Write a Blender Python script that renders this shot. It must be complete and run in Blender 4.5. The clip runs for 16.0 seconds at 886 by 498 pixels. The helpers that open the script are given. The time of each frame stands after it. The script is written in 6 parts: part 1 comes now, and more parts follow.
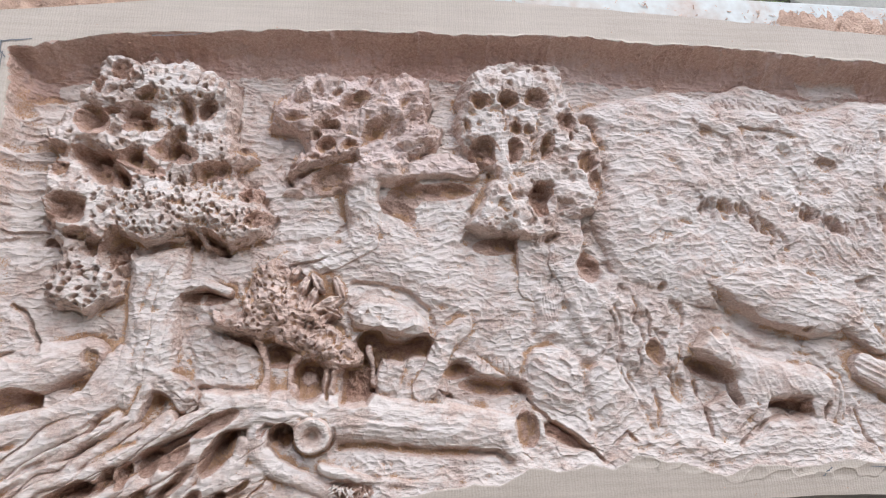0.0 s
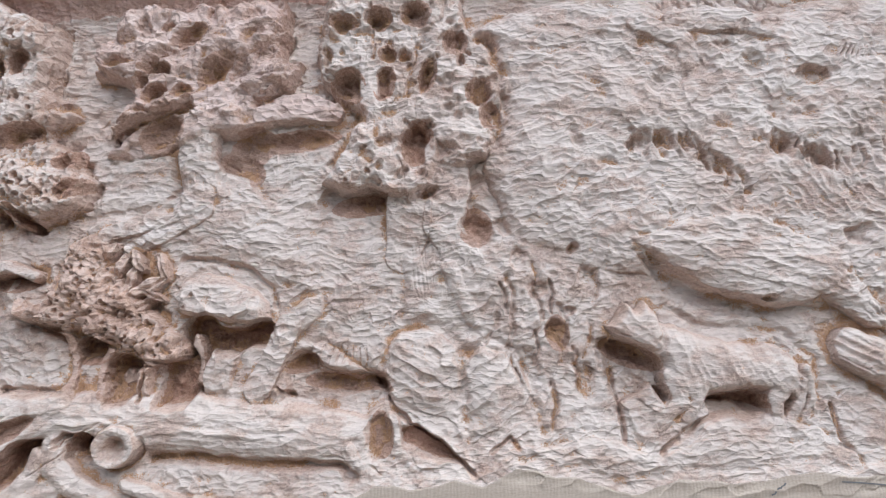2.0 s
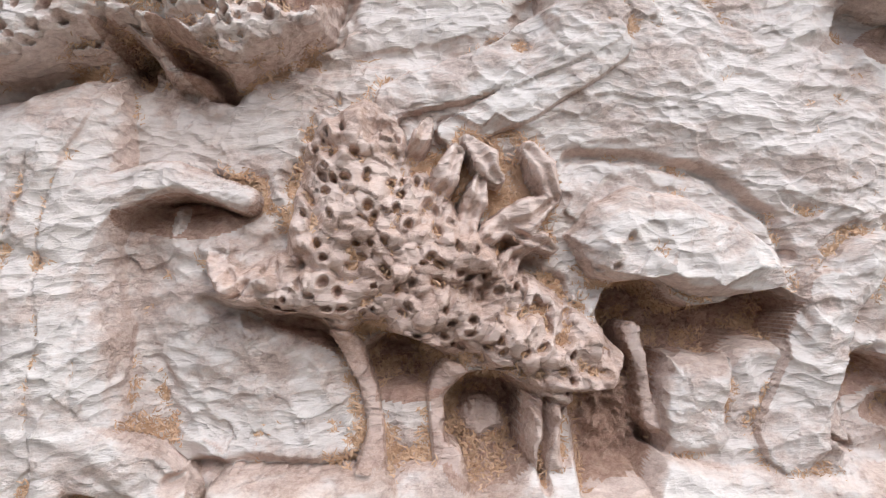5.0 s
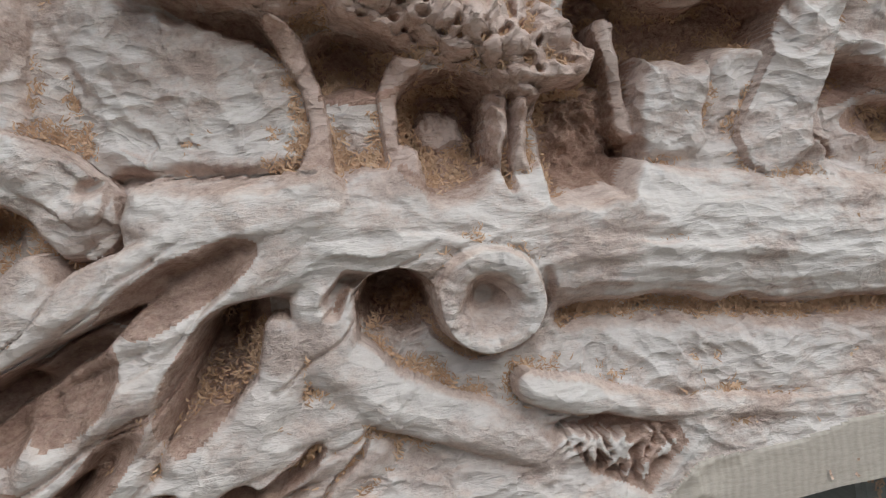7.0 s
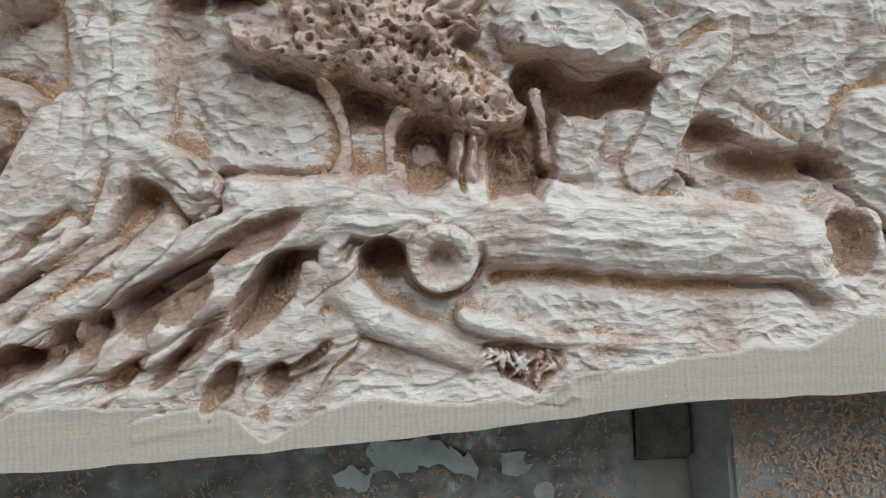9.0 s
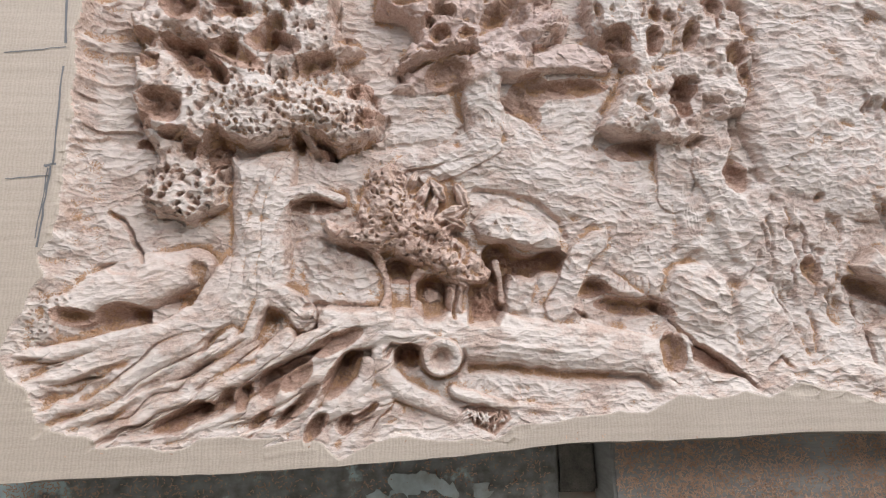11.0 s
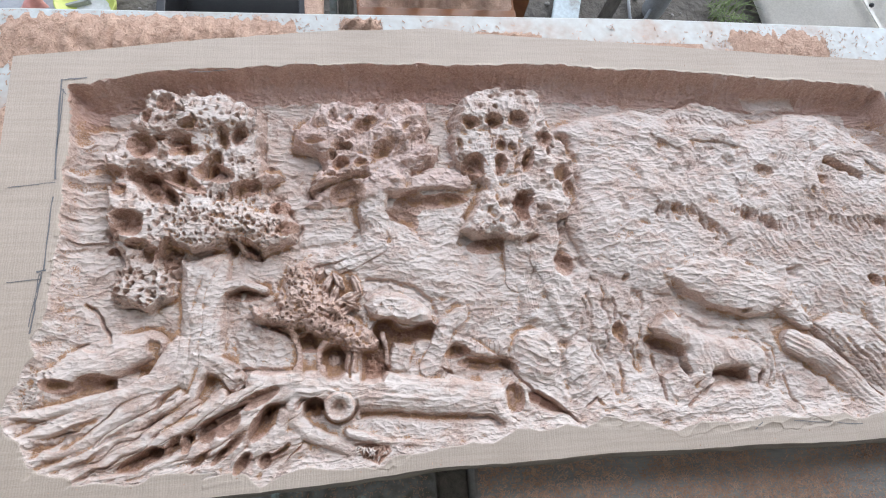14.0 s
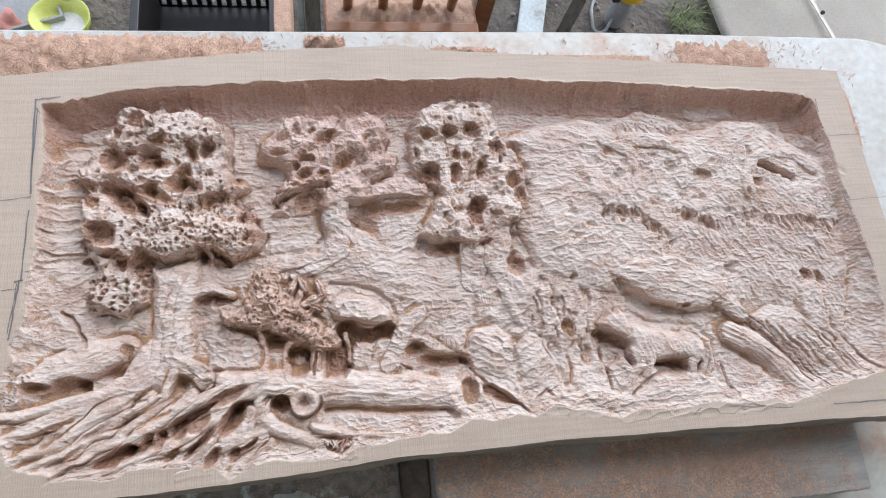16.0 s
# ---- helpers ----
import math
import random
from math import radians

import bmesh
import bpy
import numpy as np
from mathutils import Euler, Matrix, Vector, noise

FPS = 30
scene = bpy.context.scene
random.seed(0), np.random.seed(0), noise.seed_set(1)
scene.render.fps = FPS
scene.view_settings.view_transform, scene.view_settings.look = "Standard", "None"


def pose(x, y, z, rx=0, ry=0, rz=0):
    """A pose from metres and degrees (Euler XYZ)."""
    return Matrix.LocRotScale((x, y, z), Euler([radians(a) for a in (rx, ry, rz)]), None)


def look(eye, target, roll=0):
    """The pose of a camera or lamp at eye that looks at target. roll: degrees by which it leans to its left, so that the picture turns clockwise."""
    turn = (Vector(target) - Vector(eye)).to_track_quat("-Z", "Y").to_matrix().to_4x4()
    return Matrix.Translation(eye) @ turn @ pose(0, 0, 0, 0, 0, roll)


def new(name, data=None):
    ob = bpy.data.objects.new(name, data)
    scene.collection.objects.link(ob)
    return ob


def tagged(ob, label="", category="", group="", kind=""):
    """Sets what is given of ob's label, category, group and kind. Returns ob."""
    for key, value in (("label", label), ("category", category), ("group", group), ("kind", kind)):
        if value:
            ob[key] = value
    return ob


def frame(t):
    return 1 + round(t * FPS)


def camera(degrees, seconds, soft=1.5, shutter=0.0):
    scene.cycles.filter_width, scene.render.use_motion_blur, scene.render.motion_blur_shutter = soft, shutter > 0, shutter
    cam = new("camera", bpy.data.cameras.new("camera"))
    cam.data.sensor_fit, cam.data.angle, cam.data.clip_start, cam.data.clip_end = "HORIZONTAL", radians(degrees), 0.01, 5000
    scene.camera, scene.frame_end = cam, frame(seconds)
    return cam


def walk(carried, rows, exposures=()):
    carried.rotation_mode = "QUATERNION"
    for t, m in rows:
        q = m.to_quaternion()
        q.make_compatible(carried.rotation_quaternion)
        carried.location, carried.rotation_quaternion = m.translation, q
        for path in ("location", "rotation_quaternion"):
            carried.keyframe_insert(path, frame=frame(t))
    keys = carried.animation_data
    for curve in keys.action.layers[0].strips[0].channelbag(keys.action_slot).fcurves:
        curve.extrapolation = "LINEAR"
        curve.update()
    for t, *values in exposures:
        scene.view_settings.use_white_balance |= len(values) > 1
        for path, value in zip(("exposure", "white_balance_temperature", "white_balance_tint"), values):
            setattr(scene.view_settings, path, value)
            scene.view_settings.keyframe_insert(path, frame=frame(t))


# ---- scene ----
cam = camera(69.5, 16.0, soft=1.1)
# The board's face lies TOP metres above the floor; x runs along the board, y across it.
TOP = 0.87
METRES = 1.63
ROWS = [
    (0.0, 0.0, 0.0, 0.0, 0.0, 0.0, -0.0),
    (0.5, 0.0439, 0.0131, 0.0033, 2.48, -1.61, 0.34),
    (1.0, 0.0873, 0.0267, 0.0086, 4.44, -1.95, 0.87),
    (1.5, 0.1256, 0.0539, 0.0185, 6.17, -3.12, 2.11),
    (2.0, 0.13, 0.0947, 0.007, 7.41, -5.0, 2.79),
    (2.5, 0.0864, 0.1368, 0.0087, 9.83, -6.72, 2.45),
    (3.0, 0.0496, 0.1746, 0.002, 11.23, -8.81, 2.93),
    (3.5, 0.0126, 0.2125, 0.0101, 11.24, -9.64, 2.84),
    (6.0, -0.1133, 0.2764, -0.0124, -3.88, -17.29, 2.57),
    (6.5, -0.1011, 0.2713, -0.039, -2.88, -19.46, 3.04),
    (7.0, -0.0879, 0.2661, -0.0579, -2.24, -20.51, 3.61),
    (7.5, -0.0722, 0.2608, -0.068, -1.31, -21.36, 3.73),
    (8.0, -0.0555, 0.2531, -0.0735, -0.18, -21.08, 3.46),
    (8.5, -0.0515, 0.2339, -0.0652, 0.57, -19.86, 2.86),
    (9.0, -0.0641, 0.1921, -0.0534, 3.63, -16.19, 1.63),
    (11.5, -0.0612, 0.0071, 0.0007, 1.39, -5.21, -0.28),
    (12.0, -0.045, -0.0237, 0.0092, 0.95, -2.89, 0.29),
    (12.5, -0.032, -0.0387, 0.0132, 1.46, -1.68, 0.67),
    (13.0, -0.0274, -0.0468, 0.0142, 0.27, -3.17, 1.3),
    (13.5, -0.0189, -0.0654, 0.0133, -0.56, -3.22, 1.98),
    (14.0, -0.0104, -0.0837, 0.0135, -1.27, -1.4, 1.11),
    (14.5, -0.0078, -0.0885, 0.0083, -1.73, -1.88, 1.36),
    (15.0, 0.0015, -0.099, 0.011, -2.3, -1.76, 1.76),
    (15.5, 0.0065, -0.1019, 0.0103, -2.06, -1.15, 1.57),
    (16.0, 0.0112, -0.1184, 0.0126, -2.68, -1.0, 2.17),
]
START = pose(0.3869, 0.0478, 0.6458 + TOP, -71.019, -6.935, -2.889)
EXPOSURES = [(0.0, -0.18, 6450, 10), (1.5, -0.36, 6450, 9), (3.5, -0.22, 6450, 8), (5.8, 0.06, 6500, 6), (6.0, 0.02, 6500, 5), (6.5, -0.28, 6500, 4), (7.0, -0.66, 6450, 2), (7.5, -0.38, 6400, 0), (8.0, -0.50, 6350, -2), (9.0, -0.48, 6300, -3), (11.5, -0.17, 7000, 11), (12.5, -0.14, 6400, 8), (14.0, -0.18, 6350, 9), (16.0, -0.18, 6650, 11)]
walk(cam, [(t, START @ pose(METRES * x, METRES * y, METRES * z, 90 + pitch, roll, yaw)) for t, x, y, z, yaw, pitch, roll in ROWS], EXPOSURES)

# ---- light: a bright overcast sky, open towards the far side of the table ----
world = bpy.data.worlds.new("sky")
scene.world = world
world.use_nodes = True
wn = world.node_tree.nodes
sky = wn.new("ShaderNodeTexSky")
sky.sky_type = "NISHITA"
sky.sun_disc = False
sky.sun_elevation, sky.sun_rotation = radians(48), radians(30)
veil = wn.new("ShaderNodeHueSaturation")
veil.inputs["Saturation"].default_value = 0.55
world.node_tree.links.new(sky.outputs[0], veil.inputs["Color"])
world.node_tree.links.new(veil.outputs[0], wn["Background"].inputs[0])
wn["Background"].inputs[1].default_value = 0.46
sun_data = bpy.data.lights.new("sun", "SUN")
sun_data.energy, sun_data.angle, sun_data.color = 1.15, radians(50), (0.95, 0.98, 1.0)
sun = new("sun", sun_data)
sun.matrix_world = look((2.1, 2.9, 4.2), (0.6, 0.3, TOP))


# ---- materials ----
def material(name, rough=0.7):
    m = bpy.data.materials.new(name)
    m.use_nodes = True
    m.node_tree.nodes["Principled BSDF"].inputs["Roughness"].default_value = rough
    return m, m.node_tree.nodes, m.node_tree.links, m.node_tree.nodes["Principled BSDF"]


def noise_node(n, l, scale, detail=4.0, stretch=(1, 1, 1), rough=0.55, turn=0.0):
    tc, mp, nz = n.new("ShaderNodeTexCoord"), n.new("ShaderNodeMapping"), n.new("ShaderNodeTexNoise")
    mp.inputs["Scale"].default_value = stretch
    mp.inputs["Rotation"].default_value = (0, 0, turn)
    l.new(tc.outputs["Object"], mp.inputs["Vector"])
    l.new(mp.outputs[0], nz.inputs["Vector"])
    nz.inputs["Scale"].default_value, nz.inputs["Detail"].default_value, nz.inputs["Roughness"].default_value = scale, detail, rough
    return nz.outputs["Fac"]


def ramp(n, l, fac, stops):
    r = n.new("ShaderNodeValToRGB")
    while len(r.color_ramp.elements) < len(stops):
        r.color_ramp.elements.new(0.5)
    for e, (p, c) in zip(r.color_ramp.elements, stops):
        e.position, e.color = p, (*c, 1)
    l.new(fac, r.inputs[0])
    return r.outputs[0]


def mix(n, l, fac, a, b, how="MIX"):
    m = n.new("ShaderNodeMix")
    m.data_type, m.blend_type = "RGBA", how
    for sock, v in ((m.inputs[0], fac), (m.inputs[6], a), (m.inputs[7], b)):
        if isinstance(v, (int, float)):
            sock.default_value = v
        elif isinstance(v, tuple):
            sock.default_value = (*v, 1)
        else:
            l.new(v, sock)
    return m.outputs[2]


def bump(n, l, bsdf, height, strength, distance, normal=None):
    b = n.new("ShaderNodeBump")
    b.inputs["Strength"].default_value, b.inputs["Distance"].default_value = strength, distance
    l.new(height, b.inputs["Height"])
    if normal is not None:
        l.new(normal, b.inputs["Normal"])
    l.new(b.outputs[0], bsdf.inputs["Normal"])
    return b.outputs[0]


def carved_wood(name, light, mid, red, torn=0.0, facets=1.0):
    """Freshly cut wood: clean facets, fine tool marks, patches of torn orange fibre, shade toned into steep faces."""
    m, n, l, b = material(name, 0.62)
    big = noise_node(n, l, 9, 3)
    tone = ramp(n, l, big, [(0.30, red), (0.48, mid), (0.66, light)])
    grain = noise_node(n, l, 60, 5, (1, 7, 1), 0.65, 0.06)
    tone = mix(n, l, 0.35, tone, ramp(n, l, grain, [(0.3, tuple(v * 0.8 for v in mid)), (0.62, light)]))
    patch = ramp(n, l, noise_node(n, l, 30, 7, (1, 1.5, 1), 0.72), [(0.475 - 0.3 * torn, (0, 0, 0)), (0.60 - 0.2 * torn, (1, 1, 1))])
    fuzz = noise_node(n, l, 330, 5, (1, 1.35, 1), 0.75)
    fibre = ramp(n, l, fuzz, [(0.33, (0.36, 0.19, 0.14)), (0.55, (0.60, 0.385, 0.295)), (0.7, (0.71, 0.53, 0.43))])
    tone = mix(n, l, mix(n, l, 0.62, (0.0, 0.0, 0.0), patch), tone, fibre)
    cool = ramp(n, l, noise_node(n, l, 5, 3), [(0.40, (0, 0, 0)), (0.62, (1, 1, 1))])
    tone = mix(n, l, mix(n, l, 0.3, (0.0, 0.0, 0.0), cool), tone, mix(n, l, 0.6, tone, (0.68, 0.61, 0.565)))
    # steep faces turn darker and redder: cross-cut fibre and painted shade together
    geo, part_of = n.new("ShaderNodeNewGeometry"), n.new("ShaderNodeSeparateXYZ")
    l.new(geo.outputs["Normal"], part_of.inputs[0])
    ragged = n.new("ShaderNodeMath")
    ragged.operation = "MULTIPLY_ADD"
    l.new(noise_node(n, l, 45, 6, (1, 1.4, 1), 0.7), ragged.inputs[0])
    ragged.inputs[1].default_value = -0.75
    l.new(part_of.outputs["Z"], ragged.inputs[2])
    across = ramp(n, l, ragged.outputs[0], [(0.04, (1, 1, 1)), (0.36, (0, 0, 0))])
    steep_tone = ramp(n, l, fuzz, [(0.33, (0.40, 0.225, 0.16)), (0.52, (0.57, 0.37, 0.28)), (0.7, (0.70, 0.51, 0.41))])
    tone = mix(n, l, mix(n, l, 0.62, (0.0, 0.0, 0.0), across), tone, steep_tone)
    tone = mix(n, l, 0.13, tone, ramp(n, l, fuzz, [(0.35, tuple(v * 0.55 for v in red)), (0.6, light)]))
    l.new(tone, b.inputs["Base Color"])
    facet = n.new("ShaderNodeTexVoronoi")
    tc, mp = n.new("ShaderNodeTexCoord"), n.new("ShaderNodeMapping")
    warp = n.new("ShaderNodeTexNoise")
    warp.inputs["Scale"].default_value = 25
    add = n.new("ShaderNodeMixRGB")
    add.blend_type, add.inputs[0].default_value = "LINEAR_LIGHT", 0.012
    mp.inputs["Scale"].default_value, mp.inputs["Rotation"].default_value = (0.6, 1.3, 1), (0, 0, 0.3)
    l.new(tc.outputs["Object"], warp.inputs["Vector"])
    l.new(tc.outputs["Object"], add.inputs[1])
    l.new(warp.outputs["Color"], add.inputs[2])
    l.new(add.outputs[0], mp.inputs[0])
    l.new(mp.outputs[0], facet.inputs["Vector"])
    facet.inputs["Scale"].default_value = 150
    square = n.new("ShaderNodeMath")
    square.operation = "MULTIPLY"
    l.new(facet.outputs["Distance"], square.inputs[0])
    l.new(facet.outputs["Distance"], square.inputs[1])
    chips = n.new("ShaderNodeTexVoronoi")
    chips.inputs["Scale"].default_value = 340
    l.new(mp.outputs[0], chips.inputs["Vector"])
    n0 = bump(n, l, b, chips.outputs["Distance"], 0.45 * facets, 0.0011)
    n1 = bump(n, l, b, square.outputs[0], 0.8 * facets, 0.0036, n0)
    n2 = bump(n, l, b, noise_node(n, l, 260, 5, (0.35, 2.6, 1), 0.7, 0.12), 0.7, 0.0014, n1)
    n3 = bump(n, l, b, noise_node(n, l, 210, 6, (1, 1.6, 1), 0.75), 0.5, 0.0020, n2)
    bump(n, l, b, mix(n, l, patch, (0.5, 0.5, 0.5), fuzz), 0.8 + 0.2 * torn, 0.0026 + 0.001 * torn, n3)
    b.inputs["Specular IOR Level"].default_value = 0.25
    return m


def sawn_wood():
    """Sawn face: beige, with fine kerf lines across the board."""
    m, n, l, b = material("sawn_wood", 0.75)
    tc, mp, wv = n.new("ShaderNodeTexCoord"), n.new("ShaderNodeMapping"), n.new("ShaderNodeTexWave")
    l.new(tc.outputs["Object"], mp.inputs[0])
    mp.inputs["Rotation"].default_value = (0, 0, 0.05)
    l.new(mp.outputs[0], wv.inputs[0])
    wv.wave_type, wv.bands_direction = "BANDS", "X"
    wv.inputs["Scale"].default_value, wv.inputs["Distortion"].default_value = 105, 7.0
    wv.inputs["Detail"].default_value, wv.inputs["Detail Scale"].default_value = 4, 0.7
    grain = noise_node(n, l, 14, 5, (1, 16, 1), 0.6)
    blot = noise_node(n, l, 6, 4)
    tone = ramp(n, l, blot, [(0.3, (0.40, 0.335, 0.28)), (0.7, (0.49, 0.42, 0.36))])
    tone = mix(n, l, 0.4, tone, ramp(n, l, grain, [(0.3, (0.37, 0.30, 0.25)), (0.7, (0.57, 0.49, 0.42))]))
    weave = mix(n, l, 0.5, wv.outputs["Fac"], noise_node(n, l, 90, 5, (3, 0.25, 1), 0.7, 0.1))
    kerf = mix(n, l, noise_node(n, l, 8, 2), weave, (0.5, 0.5, 0.5))
    tone = mix(n, l, 0.14, tone, kerf, "OVERLAY")
    speck = noise_node(n, l, 300, 3, (1, 3, 1))
    tone = mix(n, l, 0.14, tone, ramp(n, l, speck, [(0.35, (0.3, 0.22, 0.16)), (0.55, (0.62, 0.52, 0.42))]))
    l.new(tone, b.inputs["Base Color"])
    n1 = bump(n, l, b, kerf, 0.45, 0.0007)
    bump(n, l, b, speck, 0.35, 0.0005, n1)
    return m


def blotched(name, stops, scale, rough=0.7, fine=120, relief=0.4, depth=0.002, stretch=(1, 1, 1)):
    m, n, l, b = material(name, rough)
    tone = ramp(n, l, noise_node(n, l, scale, 6, stretch, 0.62), stops)
    grit = noise_node(n, l, fine, 4, stretch)
    tone = mix(n, l, 0.25, tone, ramp(n, l, grit, [(0.3, tuple(v * 0.5 for v in stops[0][1])), (0.7, stops[-1][1])]))
    l.new(tone, b.inputs["Base Color"])
    bump(n, l, b, grit, relief, depth)
    return m


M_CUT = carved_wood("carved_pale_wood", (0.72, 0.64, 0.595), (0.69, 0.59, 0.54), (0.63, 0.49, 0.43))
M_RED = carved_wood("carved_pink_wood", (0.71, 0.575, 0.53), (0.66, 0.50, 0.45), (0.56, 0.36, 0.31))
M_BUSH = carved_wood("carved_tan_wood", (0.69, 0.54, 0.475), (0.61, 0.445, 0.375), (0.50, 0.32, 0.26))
# hollow and cave colours: torn wood with the warm recess shade mixed in
M_TORN_SHADE = carved_wood("torn_shaded_orange_wood", (0.63, 0.44, 0.36), (0.56, 0.35, 0.275), (0.47, 0.255, 0.195), 0.6)
M_CAVE = carved_wood("torn_shaded_red_wood", (0.56, 0.34, 0.26), (0.48, 0.26, 0.19), (0.39, 0.185, 0.13), 0.6)
# far recess wall: reddish wood, darkened in colour for its shaded side
M_WALL = carved_wood("gouged_shaded_red_wood", (0.62, 0.44, 0.38), (0.54, 0.35, 0.29), (0.45, 0.26, 0.21))
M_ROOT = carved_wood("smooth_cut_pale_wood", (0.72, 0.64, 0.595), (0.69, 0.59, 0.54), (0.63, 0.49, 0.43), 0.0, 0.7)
M_SAWN = sawn_wood()
M_SIDE = blotched("weathered_board_side", [(0.3, (0.10, 0.085, 0.07)), (0.7, (0.26, 0.22, 0.18))], 9, 0.8, 90, 0.5, 0.003, (1, 1, 6))
M_PENCIL = material("pencil_line", 0.6)[0]
M_PENCIL.node_tree.nodes["Principled BSDF"].inputs["Base Color"].default_value = (0.16, 0.16, 0.17, 1)


# ---- helpers for meshes ----
def part(name, bm, mat, parent=None, label=""):
    me = bpy.data.meshes.new(name)
    bm.to_mesh(me)
    bm.free()
    me.materials.append(mat)
    ob = new(name, me)
    if parent is not None:
        ob.parent = parent
    if label:
        ob["label"] = label
    return ob


def smooth(ob):
    ob.data.polygons.foreach_set("use_smooth", np.ones(len(ob.data.polygons), bool))
    return ob


def empty(name, x=0.0, y=0.0, z=0.0, turn=0.0):
    ob = new(name)
    ob.matrix_basis = pose(x, y, z, 0, 0, turn)
    return ob


def add_box(bm, x0, x1, y0, y1, z0, z1, bevel=0.0):
    made = bmesh.ops.create_cube(bm, size=1.0, matrix=Matrix.Translation(((x0 + x1) / 2, (y0 + y1) / 2, (z0 + z1) / 2)) @ Matrix.Diagonal((x1 - x0, y1 - y0, z1 - z0, 1)))
    if bevel:
        edges = list({e for v in made["verts"] for e in v.link_edges})
        bmesh.ops.bevel(bm, geom=edges, offset=bevel, segments=2, affect="EDGES", profile=0.6)
    return bm


def box(x0, x1, y0, y1, z0, z1, bevel=0.0):
    return add_box(bmesh.new(), x0, x1, y0, y1, z0, z1, bevel)


def lathe(profile, steps=32, bm=None, at=(0, 0, 0)):
    """A turned solid from (radius, height) pairs."""
    bm = bm or bmesh.new()
    rings = []
    for r, z in profile:
        rings.append([bm.verts.new((at[0] + r * math.cos(a), at[1] + r * math.sin(a), at[2] + z)) for a in (2 * math.pi * i / steps for i in range(steps))])
    for a, b in zip(rings, rings[1:]):
        for i in range(steps):
            bm.faces.new((a[i], a[(i + 1) % steps], b[(i + 1) % steps], b[i]))
    return bm


# ---- the carving: heights over the board, in metres below its face ----
NX = np.concatenate([np.arange(-0.064, 0.13, 0.00115), np.arange(0.13, 0.60, 0.00068), np.arange(0.60, 1.2585, 0.00115)])
NV = np.concatenate([np.linspace(0, 0.50, 415, endpoint=False), np.linspace(0.50, 1, 275)])


def hash2(i, j, k):
    v = (i.astype(np.int64) * 374761393 + j.astype(np.int64) * 668265263 + k * 1274126177) & 0xFFFFFFFF
    v = ((v ^ (v >> 13)) * 1274126177) & 0xFFFFFFFF
    return ((v ^ (v >> 16)) & 0xFFFFFF) / 16777216.0


def vnoise(x, y, k=0):
    i, j = np.floor(x), np.floor(y)
    u, v = x - i, y - j
    u, v = u * u * (3 - 2 * u), v * v * (3 - 2 * v)
    a, b, c, d = hash2(i, j, k), hash2(i + 1, j, k), hash2(i, j + 1, k), hash2(i + 1, j + 1, k)
    return (a * (1 - u) + b * u) * (1 - v) + (c * (1 - u) + d * u) * v - 0.5


def fbm(x, y, k=0, octaves=3):
    return sum(vnoise(x * 2 ** o, y * 2 ** o, k + 17 * o) / 2 ** o for o in range(octaves))


def cells(x, y, k=0):
    """Squared distance to the nearest of scattered centres, and that centre's random value."""
    i, j = np.floor(x), np.floor(y)
    best, tone = np.full(x.shape, 9.0), np.zeros(x.shape)
    for di in (-1, 0, 1):
        for dj in (-1, 0, 1):
            ci, cj = i + di, j + dj
            d = (x - ci - 0.5 - 0.8 * (hash2(ci, cj, k) - 0.5)) ** 2 + (y - cj - 0.5 - 0.8 * (hash2(ci, cj, k + 5) - 0.5)) ** 2
            near = d < best
            best = np.where(near, d, best)
            tone = np.where(near, hash2(ci, cj, k + 9), tone)
    return best, tone


def lower_edge(x):
    return -0.008 + 0.010 * np.clip((x - 0.25) / 0.2, 0, 1) + 0.0008 * np.sin(x * 31) + 0.0009 * vnoise(x * 60, x * 0, 3) - 0.014 * np.clip((x - 0.7) / 0.5, 0, 1)


def upper_edge(x):
    return np.interp(x, [-0.07, 0.0, 0.17, 0.34, 0.44, 0.488, 0.56, 0.72, 1.01, 1.26], [0.548, 0.556, 0.579, 0.597, 0.602, 0.606, 0.597, 0.589, 0.572, 0.560]) + 0.0015 * vnoise(x * 45, x * 0, 8)


GX = np.repeat(NX[None, :], len(NV), 0)
GY = lower_edge(GX) + (upper_edge(GX) - lower_edge(GX)) * NV[:, None]
# hand-cut unevenness of every outline
WX = GX + 0.0050 * fbm(GX * 26, GY * 26, 1, 2) + 0.0030 * vnoise(GX * 95, GY * 95, 2)
WY = GY + 0.0050 * fbm(GX * 26, GY * 26, 31, 2) + 0.0030 * vnoise(GX * 95, GY * 95, 32)
H = np.zeros(GX.shape)
NAMES = ["border"]
L = np.zeros(GX.shape, np.int16)
ROUGH = np.ones(GX.shape)
HOLLOWS = []


def blur(a, n):
    for axis in (0, 1):
        k = np.cumsum(np.insert(np.pad(a, [(n, n) if i == axis else (0, 0) for i in (0, 1)], mode="edge"), 0, 0, axis=axis), axis=axis)
        size = 2 * n + 1
        a = (k[size:] - k[:-size]) / size if axis == 0 else (k[:, size:] - k[:, :-size]) / size
    return a


def smax(a, b, k):
    """The higher of two heights, with a fillet between them."""
    h = np.clip(k - np.abs(a - b), 0, None) / k
    return np.maximum(a, b) + h * h * k / 4


def window(x0, x1, y0, y1, pad=0.012):
    c0, c1 = np.searchsorted(NX, x0 - pad), np.searchsorted(NX, x1 + pad)
    rows_in = np.where((GY.min(1) < y1 + pad) & (GY.max(1) > y0 - pad))[0]
    return (slice(rows_in[0], rows_in[-1] + 1), slice(max(c0, 0), max(c1, c0 + 1)))


def step01(t):
    t = np.clip(t, 0, 1)
    return t * t * (3 - 2 * t)


